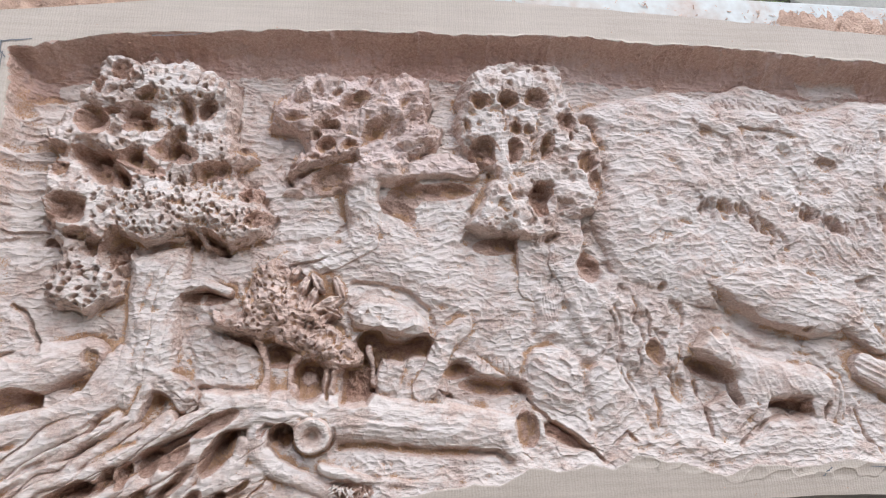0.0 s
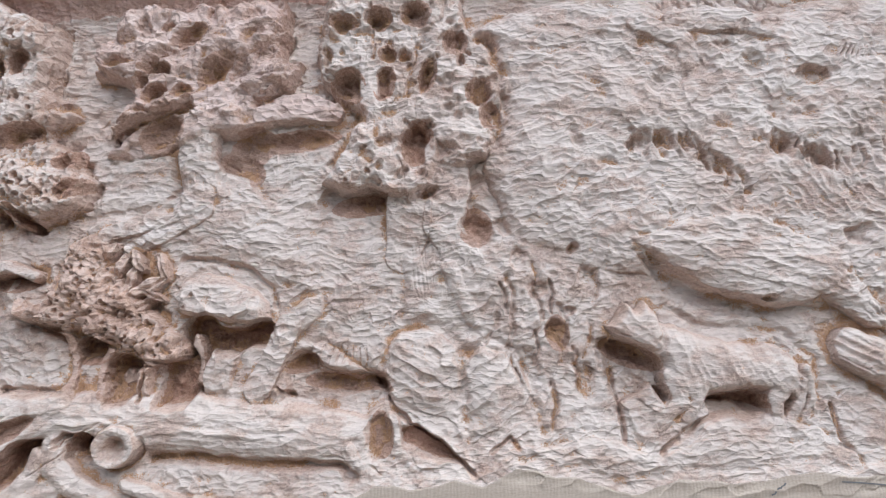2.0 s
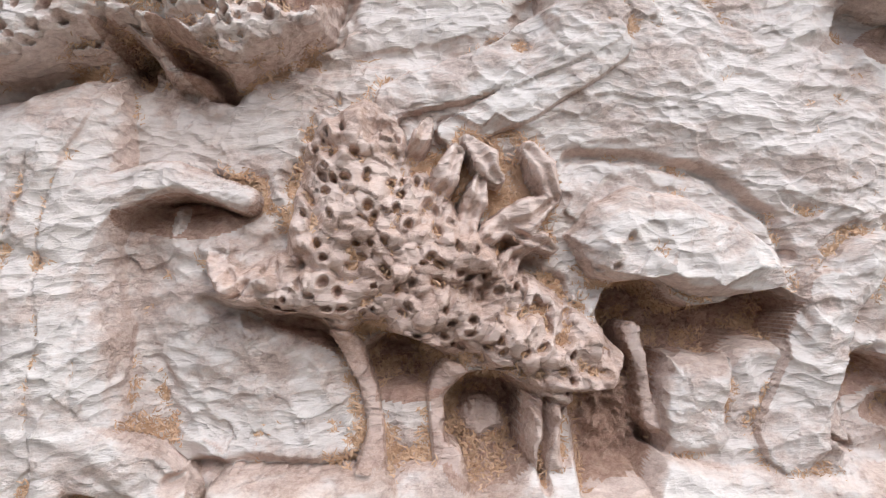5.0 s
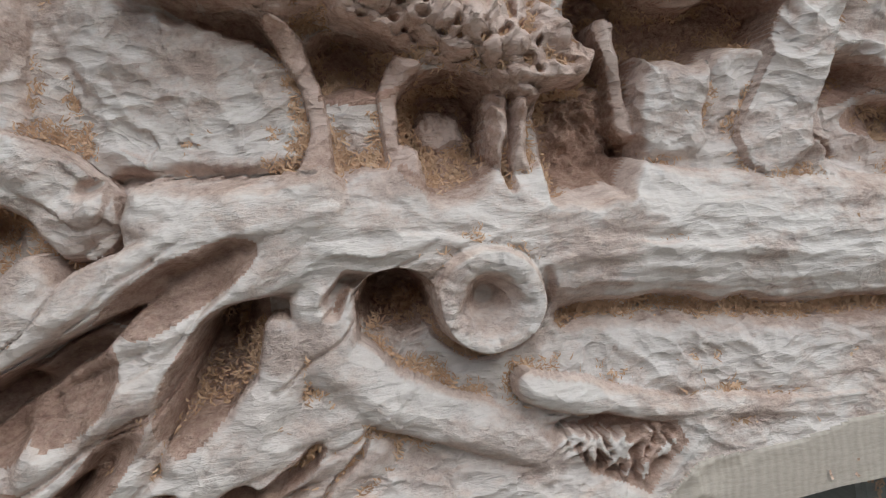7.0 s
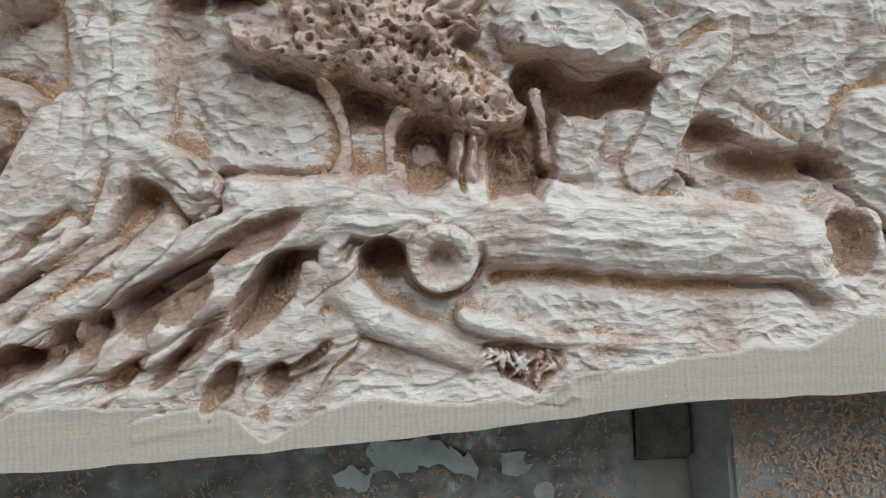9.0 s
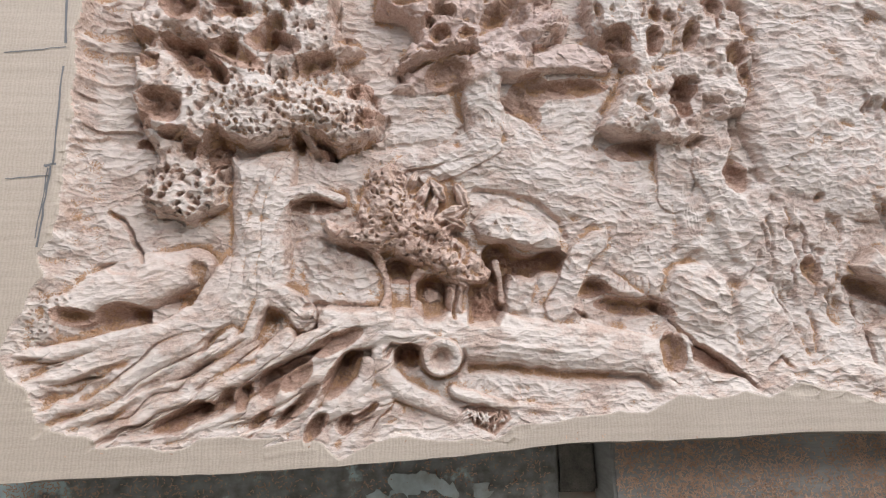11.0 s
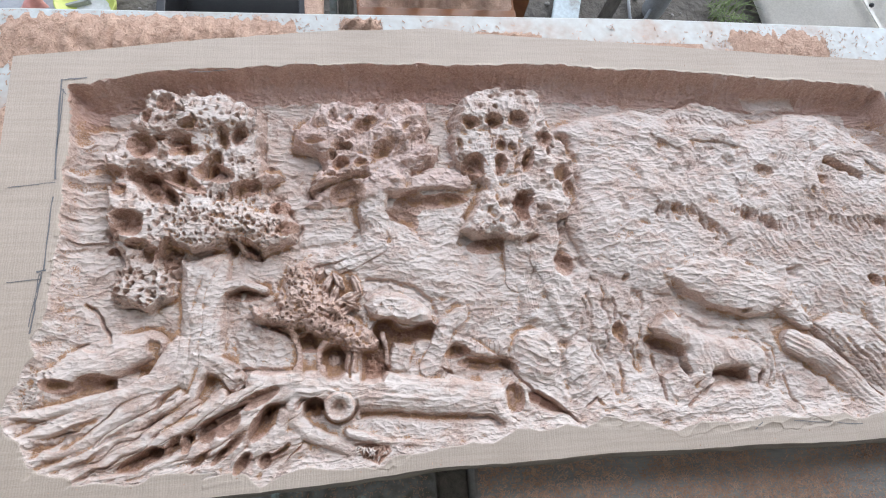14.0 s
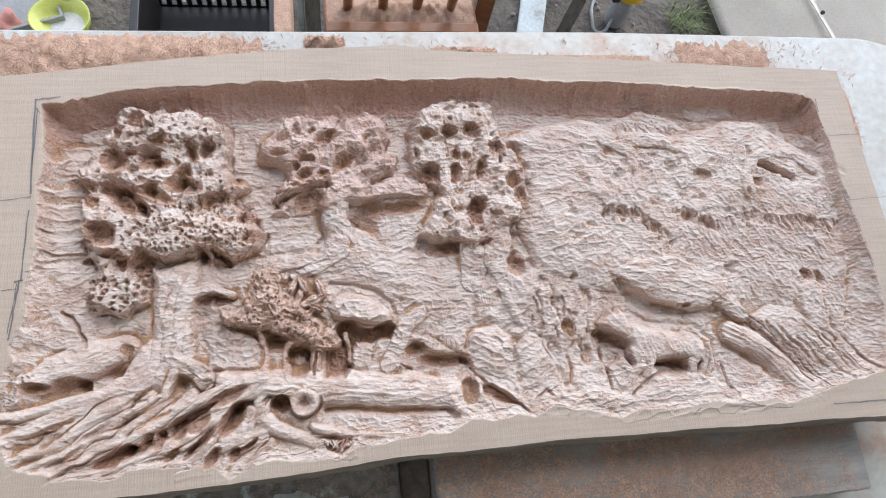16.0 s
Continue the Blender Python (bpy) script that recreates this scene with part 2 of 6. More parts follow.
def named(s, where, name):
    if name:
        if name not in NAMES:
            NAMES.append(name)
        L[s] = np.where(where, NAMES.index(name), L[s])


def inside(points, pad=0.012, straight=1.0):
    """Signed distance to a closed outline (positive within), over its window."""
    p = np.array(points)
    s = window(p[:, 0].min(), p[:, 0].max(), p[:, 1].min(), p[:, 1].max(), pad)
    x, y = GX[s] + straight * (WX[s] - GX[s]), GY[s] + straight * (WY[s] - GY[s])
    dist, odd = np.full(x.shape, 1e9), np.zeros(x.shape, bool)
    for (ax, ay), (bx, by) in zip(p, np.roll(p, -1, 0)):
        ex, ey = bx - ax, by - ay
        t = np.clip(((x - ax) * ex + (y - ay) * ey) / (ex * ex + ey * ey + 1e-12), 0, 1)
        dist = np.minimum(dist, (x - ax - t * ex) ** 2 + (y - ay - t * ey) ** 2)
        if abs(ey) > 1e-9:
            odd ^= ((ay > y) != (by > y)) & (x < ax + ex * (y - ay) / ey)
    return s, np.where(odd, 1, -1) * np.sqrt(dist)


def mound(points, top, edge, name="", dome=0.0, foot=None):
    """A raised form: its outline, its top (mm, minus is below the face), the width of its rounded edge (mm)."""
    s, d = inside(points)
    rise = np.sqrt(np.clip(1 - (1 - np.clip(d / (edge / 1000), 0, 1)) ** 2, 0, 1))
    low = H[s] if foot is None else foot / 1000
    z = low + (top / 1000 - dome / 1000 * (1 - step01(d / 0.05)) - low) * rise
    up = (d > 0) & (z > H[s])
    H[s] = np.where(up, z, H[s])
    named(s, up & (rise > 0.3), name)


def flat(points, level, edge=3.0, name=""):
    """A sunk or levelled field."""
    s, d = inside(points)
    w = step01(d / (edge / 1000) * 0.5 + 0.5)
    H[s] = H[s] * (1 - w) + w * level / 1000
    named(s, w > 0.5, name)


def ridge(points, radii, tops, name="", flatness=1.0, fillet=4.0, fibre=1.6, straight=0.5):
    """A rounded, tapering, fibrous run: points, half-widths (mm) and tops (mm)."""
    p, r, z = np.array(points), np.array(radii) / 1000, np.array(tops) / 1000
    if r.ndim == 0:
        r = np.full(len(p), r)
    if z.ndim == 0:
        z = np.full(len(p), z)
    s = window(p[:, 0].min() - r.max(), p[:, 0].max() + r.max(), p[:, 1].min() - r.max(), p[:, 1].max() + r.max())
    x, y = GX[s] + straight * (WX[s] - GX[s]), GY[s] + straight * (WY[s] - GY[s])
    best, run = np.full(x.shape, -1.0), 0.0
    for i in range(len(p) - 1):
        ex, ey = p[i + 1] - p[i]
        size = math.hypot(ex, ey)
        t = np.clip(((x - p[i][0]) * ex + (y - p[i][1]) * ey) / (size * size), 0, 1)
        rr, zz = r[i] + t * (r[i + 1] - r[i]), z[i] + t * (z[i + 1] - z[i])
        side = ((x - p[i][0]) * ey - (y - p[i][1]) * ex) / size
        q = np.sqrt((x - p[i][0] - t * ex) ** 2 + (y - p[i][1] - t * ey) ** 2) / rr
        strand = fibre / 1000 * (vnoise(side / 0.0035, (run + t * size) / 0.028, 7) + 0.6 * vnoise(side / 0.0016, (run + t * size) / 0.016, 8))
        best = np.maximum(best, np.where(q < 1, zz + strand - rr * flatness * (1 - np.sqrt(np.clip(1 - q * q, 0, 1))), -1))
        run += size
    up = best > H[s]
    H[s] = np.where(best > -0.9, smax(H[s], best, fillet / 1000), H[s])
    named(s, up, name)


def hole(c, rx, ry, turn, depth, sharp=0.7, uneven=0.55):
    """An uneven hollow: half-widths (mm), turn (degrees), depth (mm)."""
    rx, ry, a = 1.14 * rx / 1000, 1.14 * ry / 1000, radians(turn)
    r = max(rx, ry)
    s = window(c[0] - r * 1.2, c[0] + r * 1.2, c[1] - r * 1.2, c[1] + r * 1.2)
    m = math.sqrt(rx * ry)
    dx = WX[s] - c[0] + uneven * 0.75 * m * vnoise(GX[s] / m / 0.9, GY[s] / m / 0.9, 61) + uneven * 0.35 * m * vnoise(GX[s] / m / 0.4, GY[s] / m / 0.4, 62)
    dy = WY[s] - c[1] + uneven * 0.75 * m * vnoise(GX[s] / m / 0.9, GY[s] / m / 0.9, 63) + uneven * 0.35 * m * vnoise(GX[s] / m / 0.4, GY[s] / m / 0.4, 64)
    q = np.sqrt(((dx * math.cos(a) + dy * math.sin(a)) / rx) ** 2 + ((-dx * math.sin(a) + dy * math.cos(a)) / ry) ** 2)
    w = step01((1 - q) / sharp)
    H[s] -= 0.74 * depth / 1000 * w * (1 + 0.5 * uneven * vnoise(GX[s] * 260, GY[s] * 260, 65))
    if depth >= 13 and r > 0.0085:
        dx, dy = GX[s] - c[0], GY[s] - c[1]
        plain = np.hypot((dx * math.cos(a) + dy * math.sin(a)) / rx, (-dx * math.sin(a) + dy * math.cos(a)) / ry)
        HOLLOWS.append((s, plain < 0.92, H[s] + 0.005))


def pocket(points, level, edge=5.0):
    """A steep-walled pocket with a torn floor (mm below the face)."""
    s, d = inside(points, 0.012, 0.35)
    w = step01((d + 0.0006) / (edge / 1000))
    floor = level / 1000 + 0.006 * fbm(GX[s] * 70, GY[s] * 70, 66, 3) + 0.004 * step01(1 - d / 0.006)
    H[s] = np.where(w > 0, np.minimum(H[s], H[s] * (1 - w) + w * floor), H[s])
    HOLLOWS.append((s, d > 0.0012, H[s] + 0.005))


def crags(points, size, amount, k):
    """Sharp broken crests and chipped hollows."""
    s, d = inside(points)
    x, y = WX[s] / (size / 1000), WY[s] / (size / 1000)
    rough = sum((0.28 - np.abs(vnoise(x * 2 ** o, y * 2 ** o, k + o))) * 0.6 ** o for o in range(4))
    H[s] += step01(d / 0.005) * amount / 1000 * 2 * rough


def groove(points, width, depth):
    """A cut line: half-width and depth in mm."""
    p = np.array(points)
    w = width / 1000
    s = window(p[:, 0].min() - w, p[:, 0].max() + w, p[:, 1].min() - w, p[:, 1].max() + w)
    x, y = WX[s], WY[s]
    d = np.full(x.shape, 9.0)
    for (ax, ay), (bx, by) in zip(p, p[1:]):
        ex, ey = bx - ax, by - ay
        t = np.clip(((x - ax) * ex + (y - ay) * ey) / (ex * ex + ey * ey), 0, 1)
        d = np.minimum(d, np.hypot(x - ax - t * ex, y - ay - t * ey))
    H[s] -= np.where(L[s] > 0, depth / 1000 * step01(1 - d / w), 0)


def pitted(points, spacing, depth, k, share=0.7, size=0.42):
    """Many drilled pits over a form."""
    s, d = inside(points)
    x, y = GX[s] / (spacing / 1000), GY[s] / (spacing / 1000)
    q, tone = cells(x + 0.6 * vnoise(x, y, k), y + 0.6 * vnoise(x, y, k + 3), k)
    r = size * (0.6 + 0.7 * np.abs(np.mod(tone * 7, 1)))
    H[s] -= np.where(tone < share, 1, 0) * step01(d / 0.004) * depth / 1000 * step01((1 - np.sqrt(q) / r) / 0.6)


def lumpy(points, size, amount, k):
    """Knobbly foliage: rounded lumps with sharp creases between them."""
    s, d = inside(points)
    q, tone = cells(WX[s] / (size / 1000), WY[s] / (size / 1000), k)
    H[s] += step01(d / 0.006) * amount / 1000 * (0.45 - q + 0.5 * (tone - 0.5))


def flutes(points, wave, turn, amount, k):
    """Long rounded strands with sharp valleys between them."""
    s, d = inside(points, 0.012, 0.3)
    a = radians(turn)
    along, across = GX[s] * math.cos(a) + GY[s] * math.sin(a), -GX[s] * math.sin(a) + GY[s] * math.cos(a)
    n = across / (wave / 1000) + 1.5 * vnoise(along * 16, across * 26, k) + 0.6 * vnoise(along * 45, across * 60, k + 1)
    strand = np.sqrt(np.abs(np.sin(math.pi * n)) + 0.003)
    fade = 0.55 + 0.9 * vnoise(along * 20, np.floor(n) * 3.7, k + 2)
    H[s] += step01(d / 0.012) * amount / 1000 * (strand - 0.85) * np.clip(fade, 0.1, 1)


def scoops(points, long, wide, turn, amount, k, edge=8.0):
    """Gouge marks: shallow scoops side by side."""
    s, d = inside(points)
    a = radians(turn)
    x, y = WX[s] + 0.004 * vnoise(GX[s] * 50, GY[s] * 50, k), WY[s] + 0.004 * vnoise(GX[s] * 50, GY[s] * 50, k + 2)
    q, tone = cells((x * math.cos(a) + y * math.sin(a)) / (long / 1000), (-x * math.sin(a) + y * math.cos(a)) / (wide / 1000), k)
    w = step01(d / (edge / 1000))
    H[s] += w * amount / 1000 * (q - 0.3 + 0.5 * (tone - 0.5))
    ROUGH[s] *= 1 - 0.8 * w



# the sunk field, with a ragged lower border
FIELD = [(0.005, 0.505), (0.056, 0.517), (0.105, 0.527), (0.183, 0.534), (0.272, 0.540), (0.364, 0.542), (0.460, 0.544), (0.558, 0.544), (0.661, 0.546), (0.748, 0.541), (0.819, 0.538),
         (0.910, 0.531), (0.994, 0.525), (1.081, 0.521), (1.160, 0.518), (1.192, 0.505), (1.197, 0.46), (1.200, 0.40), (1.205, 0.32), (1.210, 0.22),
         (1.205, 0.12), (1.19, 0.055), (1.031, 0.026), (1.007, 0.017), (0.989, 0.027), (0.946, 0.025), (0.899, 0.031), (0.842, 0.027), (0.788, 0.033), (0.751, 0.023),
         (0.712, 0.035), (0.683, 0.041), (0.661, 0.048), (0.637, 0.034), (0.612, 0.042), (0.586, 0.035), (0.551, 0.040), (0.521, 0.025), (0.480, 0.026), (0.442, 0.020),
         (0.408, 0.021), (0.378, 0.008), (0.346, 0.009), (0.307, 0.012), (0.282, 0.010), (0.256, -0.001), (0.249, -0.001), (0.237, 0.012), (0.220, 0.016), (0.187, 0.009), (0.202, 0.017), (0.160, 0.019), (0.137, 0.018),
         (0.116, 0.012), (0.090, 0.014), (0.055, 0.015), (0.053, 0.023), (0.030, 0.027), (0.019, 0.029), (0.008, 0.039), (-0.002, 0.064), (-0.016, 0.072), (-0.027, 0.091), (-0.024, 0.111), (-0.015, 0.130), (-0.007, 0.147), (0.002, 0.161), (-0.002, 0.178),
         (0.009, 0.190), (0.009, 0.231), (0.012, 0.286), (0.013, 0.352), (0.011, 0.429)]
s, d = inside(FIELD, 0.03)
x, y = GX[s], GY[s]
level = np.interp(y, [0.0, 0.03, 0.07, 0.13, 0.25, 0.40, 0.455, 0.56], [0.003, 0.007, 0.016, 0.026, 0.033, 0.036, 0.046, 0.048])
level = level + 0.009 * step01((0.36 - x) / 0.06) * step01(y / 0.03) * step01((0.12 - y) / 0.04)
steep = np.interp(y, [0.0, 0.08, 0.15, 0.40, 0.46], [0.55, 0.6, 1.0, 2.0, 3.2])
lobe, _ = cells(x / 0.017 + 0.3 * vnoise(x * 30, y * 30, 71), y / 0.040, 72)
d = d + np.where(d > 0, step01((y - 0.40) / 0.04) * step01(d / 0.004) * 0.011 * (0.30 - lobe), 0)
depth = np.clip(d, 0, None) * steep
depth = level * (1 - np.exp(-depth / level * 1.25))
H[s] = -depth
named(s, d > 0, "ground")
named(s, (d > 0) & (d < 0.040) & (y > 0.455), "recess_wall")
# pecked and gouged walls of the recess
scoops([(0.008, 0.501), (0.333, 0.543), (0.695, 0.546), (1.180, 0.517), (1.190, 0.507), (0.704, 0.511), (0.331, 0.505), (0.002, 0.487)], 13, 16, 0, 3.6, 11, 3)
scoops([(0.550, 0.545), (1.180, 0.517), (1.190, 0.507), (0.565, 0.530)], 8, 13, 0, 2.6, 14, 3)
crags([(0.008, 0.507), (0.333, 0.546), (0.695, 0.550), (1.180, 0.520), (1.190, 0.500), (0.704, 0.505), (0.331, 0.498), (0.002, 0.480)], 15, 3.0, 17)
# long level scoops of the sky beside the first tree
scoops([(0.009, 0.461), (0.088, 0.468), (0.065, 0.382), (0.065, 0.276), (0.012, 0.272), (0.012, 0.374)], 60, 11.5, -4, 10, 12, 5)
scoops([(0.005, 0.301), (0.077, 0.305), (0.069, 0.219), (0.023, 0.166), (0.002, 0.164)], 18, 11, 20, 3.5, 13, 6)
scoops([(0.240, 0.471), (0.300, 0.454), (0.328, 0.377), (0.269, 0.354), (0.240, 0.379)], 24, 8.5, -5, 5.5, 15, 5)
scoops([(0.650, 0.511), (0.832, 0.506), (0.744, 0.470), (0.655, 0.457)], 30, 9, 4, 2.0, 16, 5)
flat([(0.973, 0.512), (1.058, 0.512), (1.068, 0.491), (0.990, 0.479)], -41, 5, "ground")

# ---- mountains: three skylines behind one another ----
mound([(0.816, 0.470), (0.862, 0.492), (0.890, 0.506), (0.920, 0.502), (0.958, 0.478), (0.987, 0.460), (0.938, 0.431), (0.845, 0.432)], -30, 9, "far_hill", 0, -46)
for i in range(26):
    u = i / 25
    groove([(0.815 + 0.16 * u, 0.478 - 0.03 * abs(u - 0.4)), (0.835 + 0.15 * u + 0.02 * math.sin(i * 2.3), 0.445 + 0.008 * math.sin(i))], 1.4, 2.2)
mound([(0.645, 0.448), (0.691, 0.469), (0.736, 0.476), (0.778, 0.488), (0.809, 0.482), (0.843, 0.466), (0.896, 0.457), (0.952, 0.454), (1.014, 0.470), (1.066, 0.482), (1.104, 0.476), (1.137, 0.452),
       (1.178, 0.420), (1.213, 0.370), (1.199, 0.268), (1.151, 0.123), (0.979, 0.153), (0.887, 0.170), (0.783, 0.199), (0.681, 0.228), (0.655, 0.303), (0.677, 0.371), (0.672, 0.425)], -14, 17, "mountain", 6)
scoops([(0.663, 0.452), (0.800, 0.480), (0.914, 0.451), (0.894, 0.404), (0.763, 0.369), (0.677, 0.371)], 26, 9, -14, 4.3, 21, 6)
scoops([(0.942, 0.451), (1.065, 0.480), (1.216, 0.380), (1.200, 0.333), (1.074, 0.440), (0.954, 0.422)], 34, 10, -22, 3.3, 22, 6)
scoops([(0.677, 0.371), (0.778, 0.360), (0.767, 0.249), (0.668, 0.253)], 22, 10, 18, 4.3, 23, 6)
scoops([(0.780, 0.369), (0.928, 0.348), (0.895, 0.244), (0.766, 0.241)], 15, 12, 30, 4.1, 24, 6)
scoops([(0.917, 0.339), (1.032, 0.355), (1.200, 0.333), (1.165, 0.225), (0.913, 0.243)], 20, 7, -58, 4.3, 25, 6)
scoops([(0.793, 0.442), (0.954, 0.422), (1.066, 0.411), (1.039, 0.346), (0.777, 0.351)], 16, 13, 40, 4.8, 26, 6)
ridge([(0.848, 0.446), (0.903, 0.443), (0.947, 0.429), (0.959, 0.401)], 11, [-12, -11, -12, -16], "mountain", 0.4, 8)
ridge([(0.812, 0.447), (0.853, 0.425), (0.858, 0.402)], 10, [-12, -12, -16], "mountain", 0.4, 8)
flat([(0.772, 0.398), (0.795, 0.403), (0.799, 0.369), (0.803, 0.351), (0.776, 0.355)], -11, 4, "mountain")
flat([(0.931, 0.401), (0.943, 0.405), (0.937, 0.366), (0.925, 0.366)], -12, 3, "mountain")
flat([(0.935, 0.339), (0.978, 0.345), (0.988, 0.324), (0.940, 0.321)], -12, 4, "mountain")
flat([(1.058, 0.400), (1.086, 0.411), (1.142, 0.402), (1.131, 0.362), (1.074, 0.367)], -12, 4, "mountain")
ridge([(1.041, 0.347), (1.042, 0.378), (1.063, 0.405), (1.096, 0.420), (1.137, 0.416), (1.167, 0.386)], 10, -9.5, "mountain", 0.4, 6)
for c, rx, ry, turn, dp in (((0.815, 0.425), 13, 8, -30, 9), ((0.824, 0.377), 13, 16, 20, 12), ((0.871, 0.399), 11, 18, 0, 9), ((0.913, 0.396), 11, 14, 0, 9), ((0.850, 0.386), 9, 12, 0, 8),
                            ((0.927, 0.346), 11, 9, 0, 9), ((0.880, 0.336), 14, 9, 0, 8), ((1.059, 0.423), 8, 9, 0, 12), ((0.889, 0.420), 9, 6, 0, 8), ((1.039, 0.347), 6, 10, 20, 14),
                            ((0.741, 0.330), 7, 14, 30, 10), ((0.745, 0.266), 11, 9, 0, 9), ((1.003, 0.315), 10, 8, 0, 7), ((1.089, 0.321), 10, 7, 0, 6)):
    hole(c, rx, ry, turn, dp * 0.65, 0.8)
hole((0.971, 0.380), 15, 11, -25, 11, 0.3)
for i in range(6):
    groove([(0.998 + 0.005 * i, 0.394 + 0.001 * i), (1.003 + 0.005 * i, 0.412)], 1.3, 2.5)
groove([(1.078, 0.396), (1.099, 0.382), (1.127, 0.369)], 9, 17)
hole((1.062, 0.366), 10, 8, 0, 11, 0.4)
# the row of dark hollows below the crest
for c, rx, ry, turn, dp in (((0.798, 0.324), 12, 9, 10, 15), ((0.822, 0.324), 12, 10, -10, 15), ((0.843, 0.321), 10, 9, 0, 13), ((0.865, 0.298), 17, 10, -25, 14), ((0.928, 0.310), 16, 10, 0, 16),
                            ((0.957, 0.297), 16, 12, -30, 16), ((0.908, 0.320), 9, 7, 0, 9), ((0.769, 0.306), 12, 7, 0, 8), ((1.130, 0.296), 20, 9, -15, 9), ((1.069, 0.301), 15, 9, -20, 8)):
    hole(c, rx, ry, turn, dp * 0.8, 0.8)

for a, b, count in (((0.787, 0.335), (0.856, 0.327), 9), ((0.854, 0.321), (0.888, 0.285), 6), ((0.918, 0.326), (0.980, 0.300), 9), ((0.980, 0.300), (1.051, 0.320), 8), ((1.057, 0.309), (1.193, 0.294), 15)):
    for i in range(count):
        u = (i + random.uniform(0.2, 0.8)) / count
        px, py = a[0] + (b[0] - a[0]) * u, a[1] + (b[1] - a[1]) * u
        q = random.uniform(0.012, 0.024)
        groove([(px, py), (px + random.uniform(-0.002, 0.005), py - q * 0.5), (px + random.uniform(-0.003, 0.008), py - q)], random.uniform(2.5, 5.0), random.uniform(3, 6))

# ---- middle slope between the trees ----
mound([(0.326, 0.266), (0.385, 0.287), (0.430, 0.298), (0.489, 0.276), (0.565, 0.257), (0.579, 0.209), (0.570, 0.164), (0.524, 0.159), (0.467, 0.184), (0.440, 0.215), (0.353, 0.234)], -24, 40, "slope", 3)
scoops([(0.355, 0.280), (0.430, 0.294), (0.581, 0.256), (0.566, 0.194), (0.468, 0.199), (0.368, 0.241)], 24, 10, -14, 3.6, 31, 8)
scoops([(0.458, 0.215), (0.575, 0.209), (0.565, 0.119), (0.494, 0.153), (0.455, 0.170)], 18, 10, 12, 3.8, 32, 6)
mound([(0.604, 0.255), (0.670, 0.261), (0.724, 0.242), (0.781, 0.232), (0.753, 0.169), (0.755, 0.093), (0.679, 0.061), (0.666, 0.128), (0.618, 0.176), (0.597, 0.224)], -20, 34, "slope", 4)
scoops([(0.612, 0.255), (0.772, 0.232), (0.736, 0.124), (0.674, 0.083), (0.655, 0.159)], 14, 9, 60, 4.2, 33, 6)
flat([(0.581, 0.223), (0.601, 0.227), (0.615, 0.211), (0.611, 0.173), (0.580, 0.171)], -24, 4, "slope")
for i in range(12):
    groove([(0.585 + 0.003 * i, 0.235), (0.588 + 0.003 * i, 0.190)], 0.9, 0.8)
ridge([(0.619, 0.215), (0.628, 0.191), (0.640, 0.167)], 8, [-18, -20, -22], "slope")
for c, rx, ry, turn, dp in (((0.644, 0.250), 15, 18, 20, 14), ((0.669, 0.249), 9, 7, 0, 12), ((0.730, 0.226), 6, 6, 0, 11), ((0.709, 0.152), 10, 15, 0, 14), ((0.698, 0.191), 11, 10, 30, 10),
                            ((0.680, 0.220), 9, 12, 0, 9), ((0.742, 0.201), 8, 12, 20, 9), ((0.681, 0.127), 9, 16, 0, 9), ((0.726, 0.109), 10, 18, 0, 9), ((0.724, 0.171), 7, 6, 0, 8)):
    hole(c, rx, ry, turn, dp)
for i in range(30):
    a, b, q = random.uniform(0.655, 0.76), random.uniform(0.10, 0.215), random.uniform(0.012, 0.035)
    lean = random.uniform(-0.5, 0.25)
    groove([(a, b), (a + 0.3 * q * lean + 0.003, b - q * 0.5), (a + q * lean, b - q)], random.uniform(1.5, 4.0), random.uniform(2.0, 5.5))
scoops([(0.585, 0.256), (0.628, 0.254), (0.624, 0.222), (0.585, 0.224)], 16, 8, -70, 2.6, 34, 4)

# ---- second tree ----
TREE2 = [(0.289, 0.451), (0.315, 0.478), (0.336, 0.494), (0.362, 0.489), (0.394, 0.498), (0.416, 0.487), (0.443, 0.506), (0.473, 0.495), (0.475, 0.457), (0.469, 0.434), (0.486, 0.411), (0.457, 0.387), (0.427, 0.376), (0.389, 0.380), (0.358, 0.380), (0.333, 0.372), (0.310, 0.353), (0.306, 0.365), (0.326, 0.386), (0.319, 0.409), (0.293, 0.430)]
mound(TREE2, -17, 9, "crown_second", 3, -44)
for lobe in ([(0.284, 0.422), (0.292, 0.449), (0.311, 0.460), (0.322, 0.484), (0.346, 0.490), (0.375, 0.486), (0.387, 0.473), (0.367, 0.449), (0.342, 0.419), (0.302, 0.417)], [(0.393, 0.469), (0.410, 0.489), (0.450, 0.495), (0.468, 0.478), (0.462, 0.448), (0.436, 0.438), (0.410, 0.423), (0.387, 0.430)], [(0.430, 0.404), (0.459, 0.431), (0.487, 0.424), (0.478, 0.397), (0.449, 0.386)], [(0.308, 0.371), (0.320, 0.392), (0.355, 0.399), (0.389, 0.404), (0.381, 0.386), (0.341, 0.377)]):
    mound(lobe, -9, 15, "crown_second", 2)
lumpy(TREE2, 26, 7, 41)
scoops(TREE2, 15, 10, 35, 5.0, 241, 3)
crags(TREE2, 22, 2.6, 242)
crags(TREE2, 9, 1.8, 244)
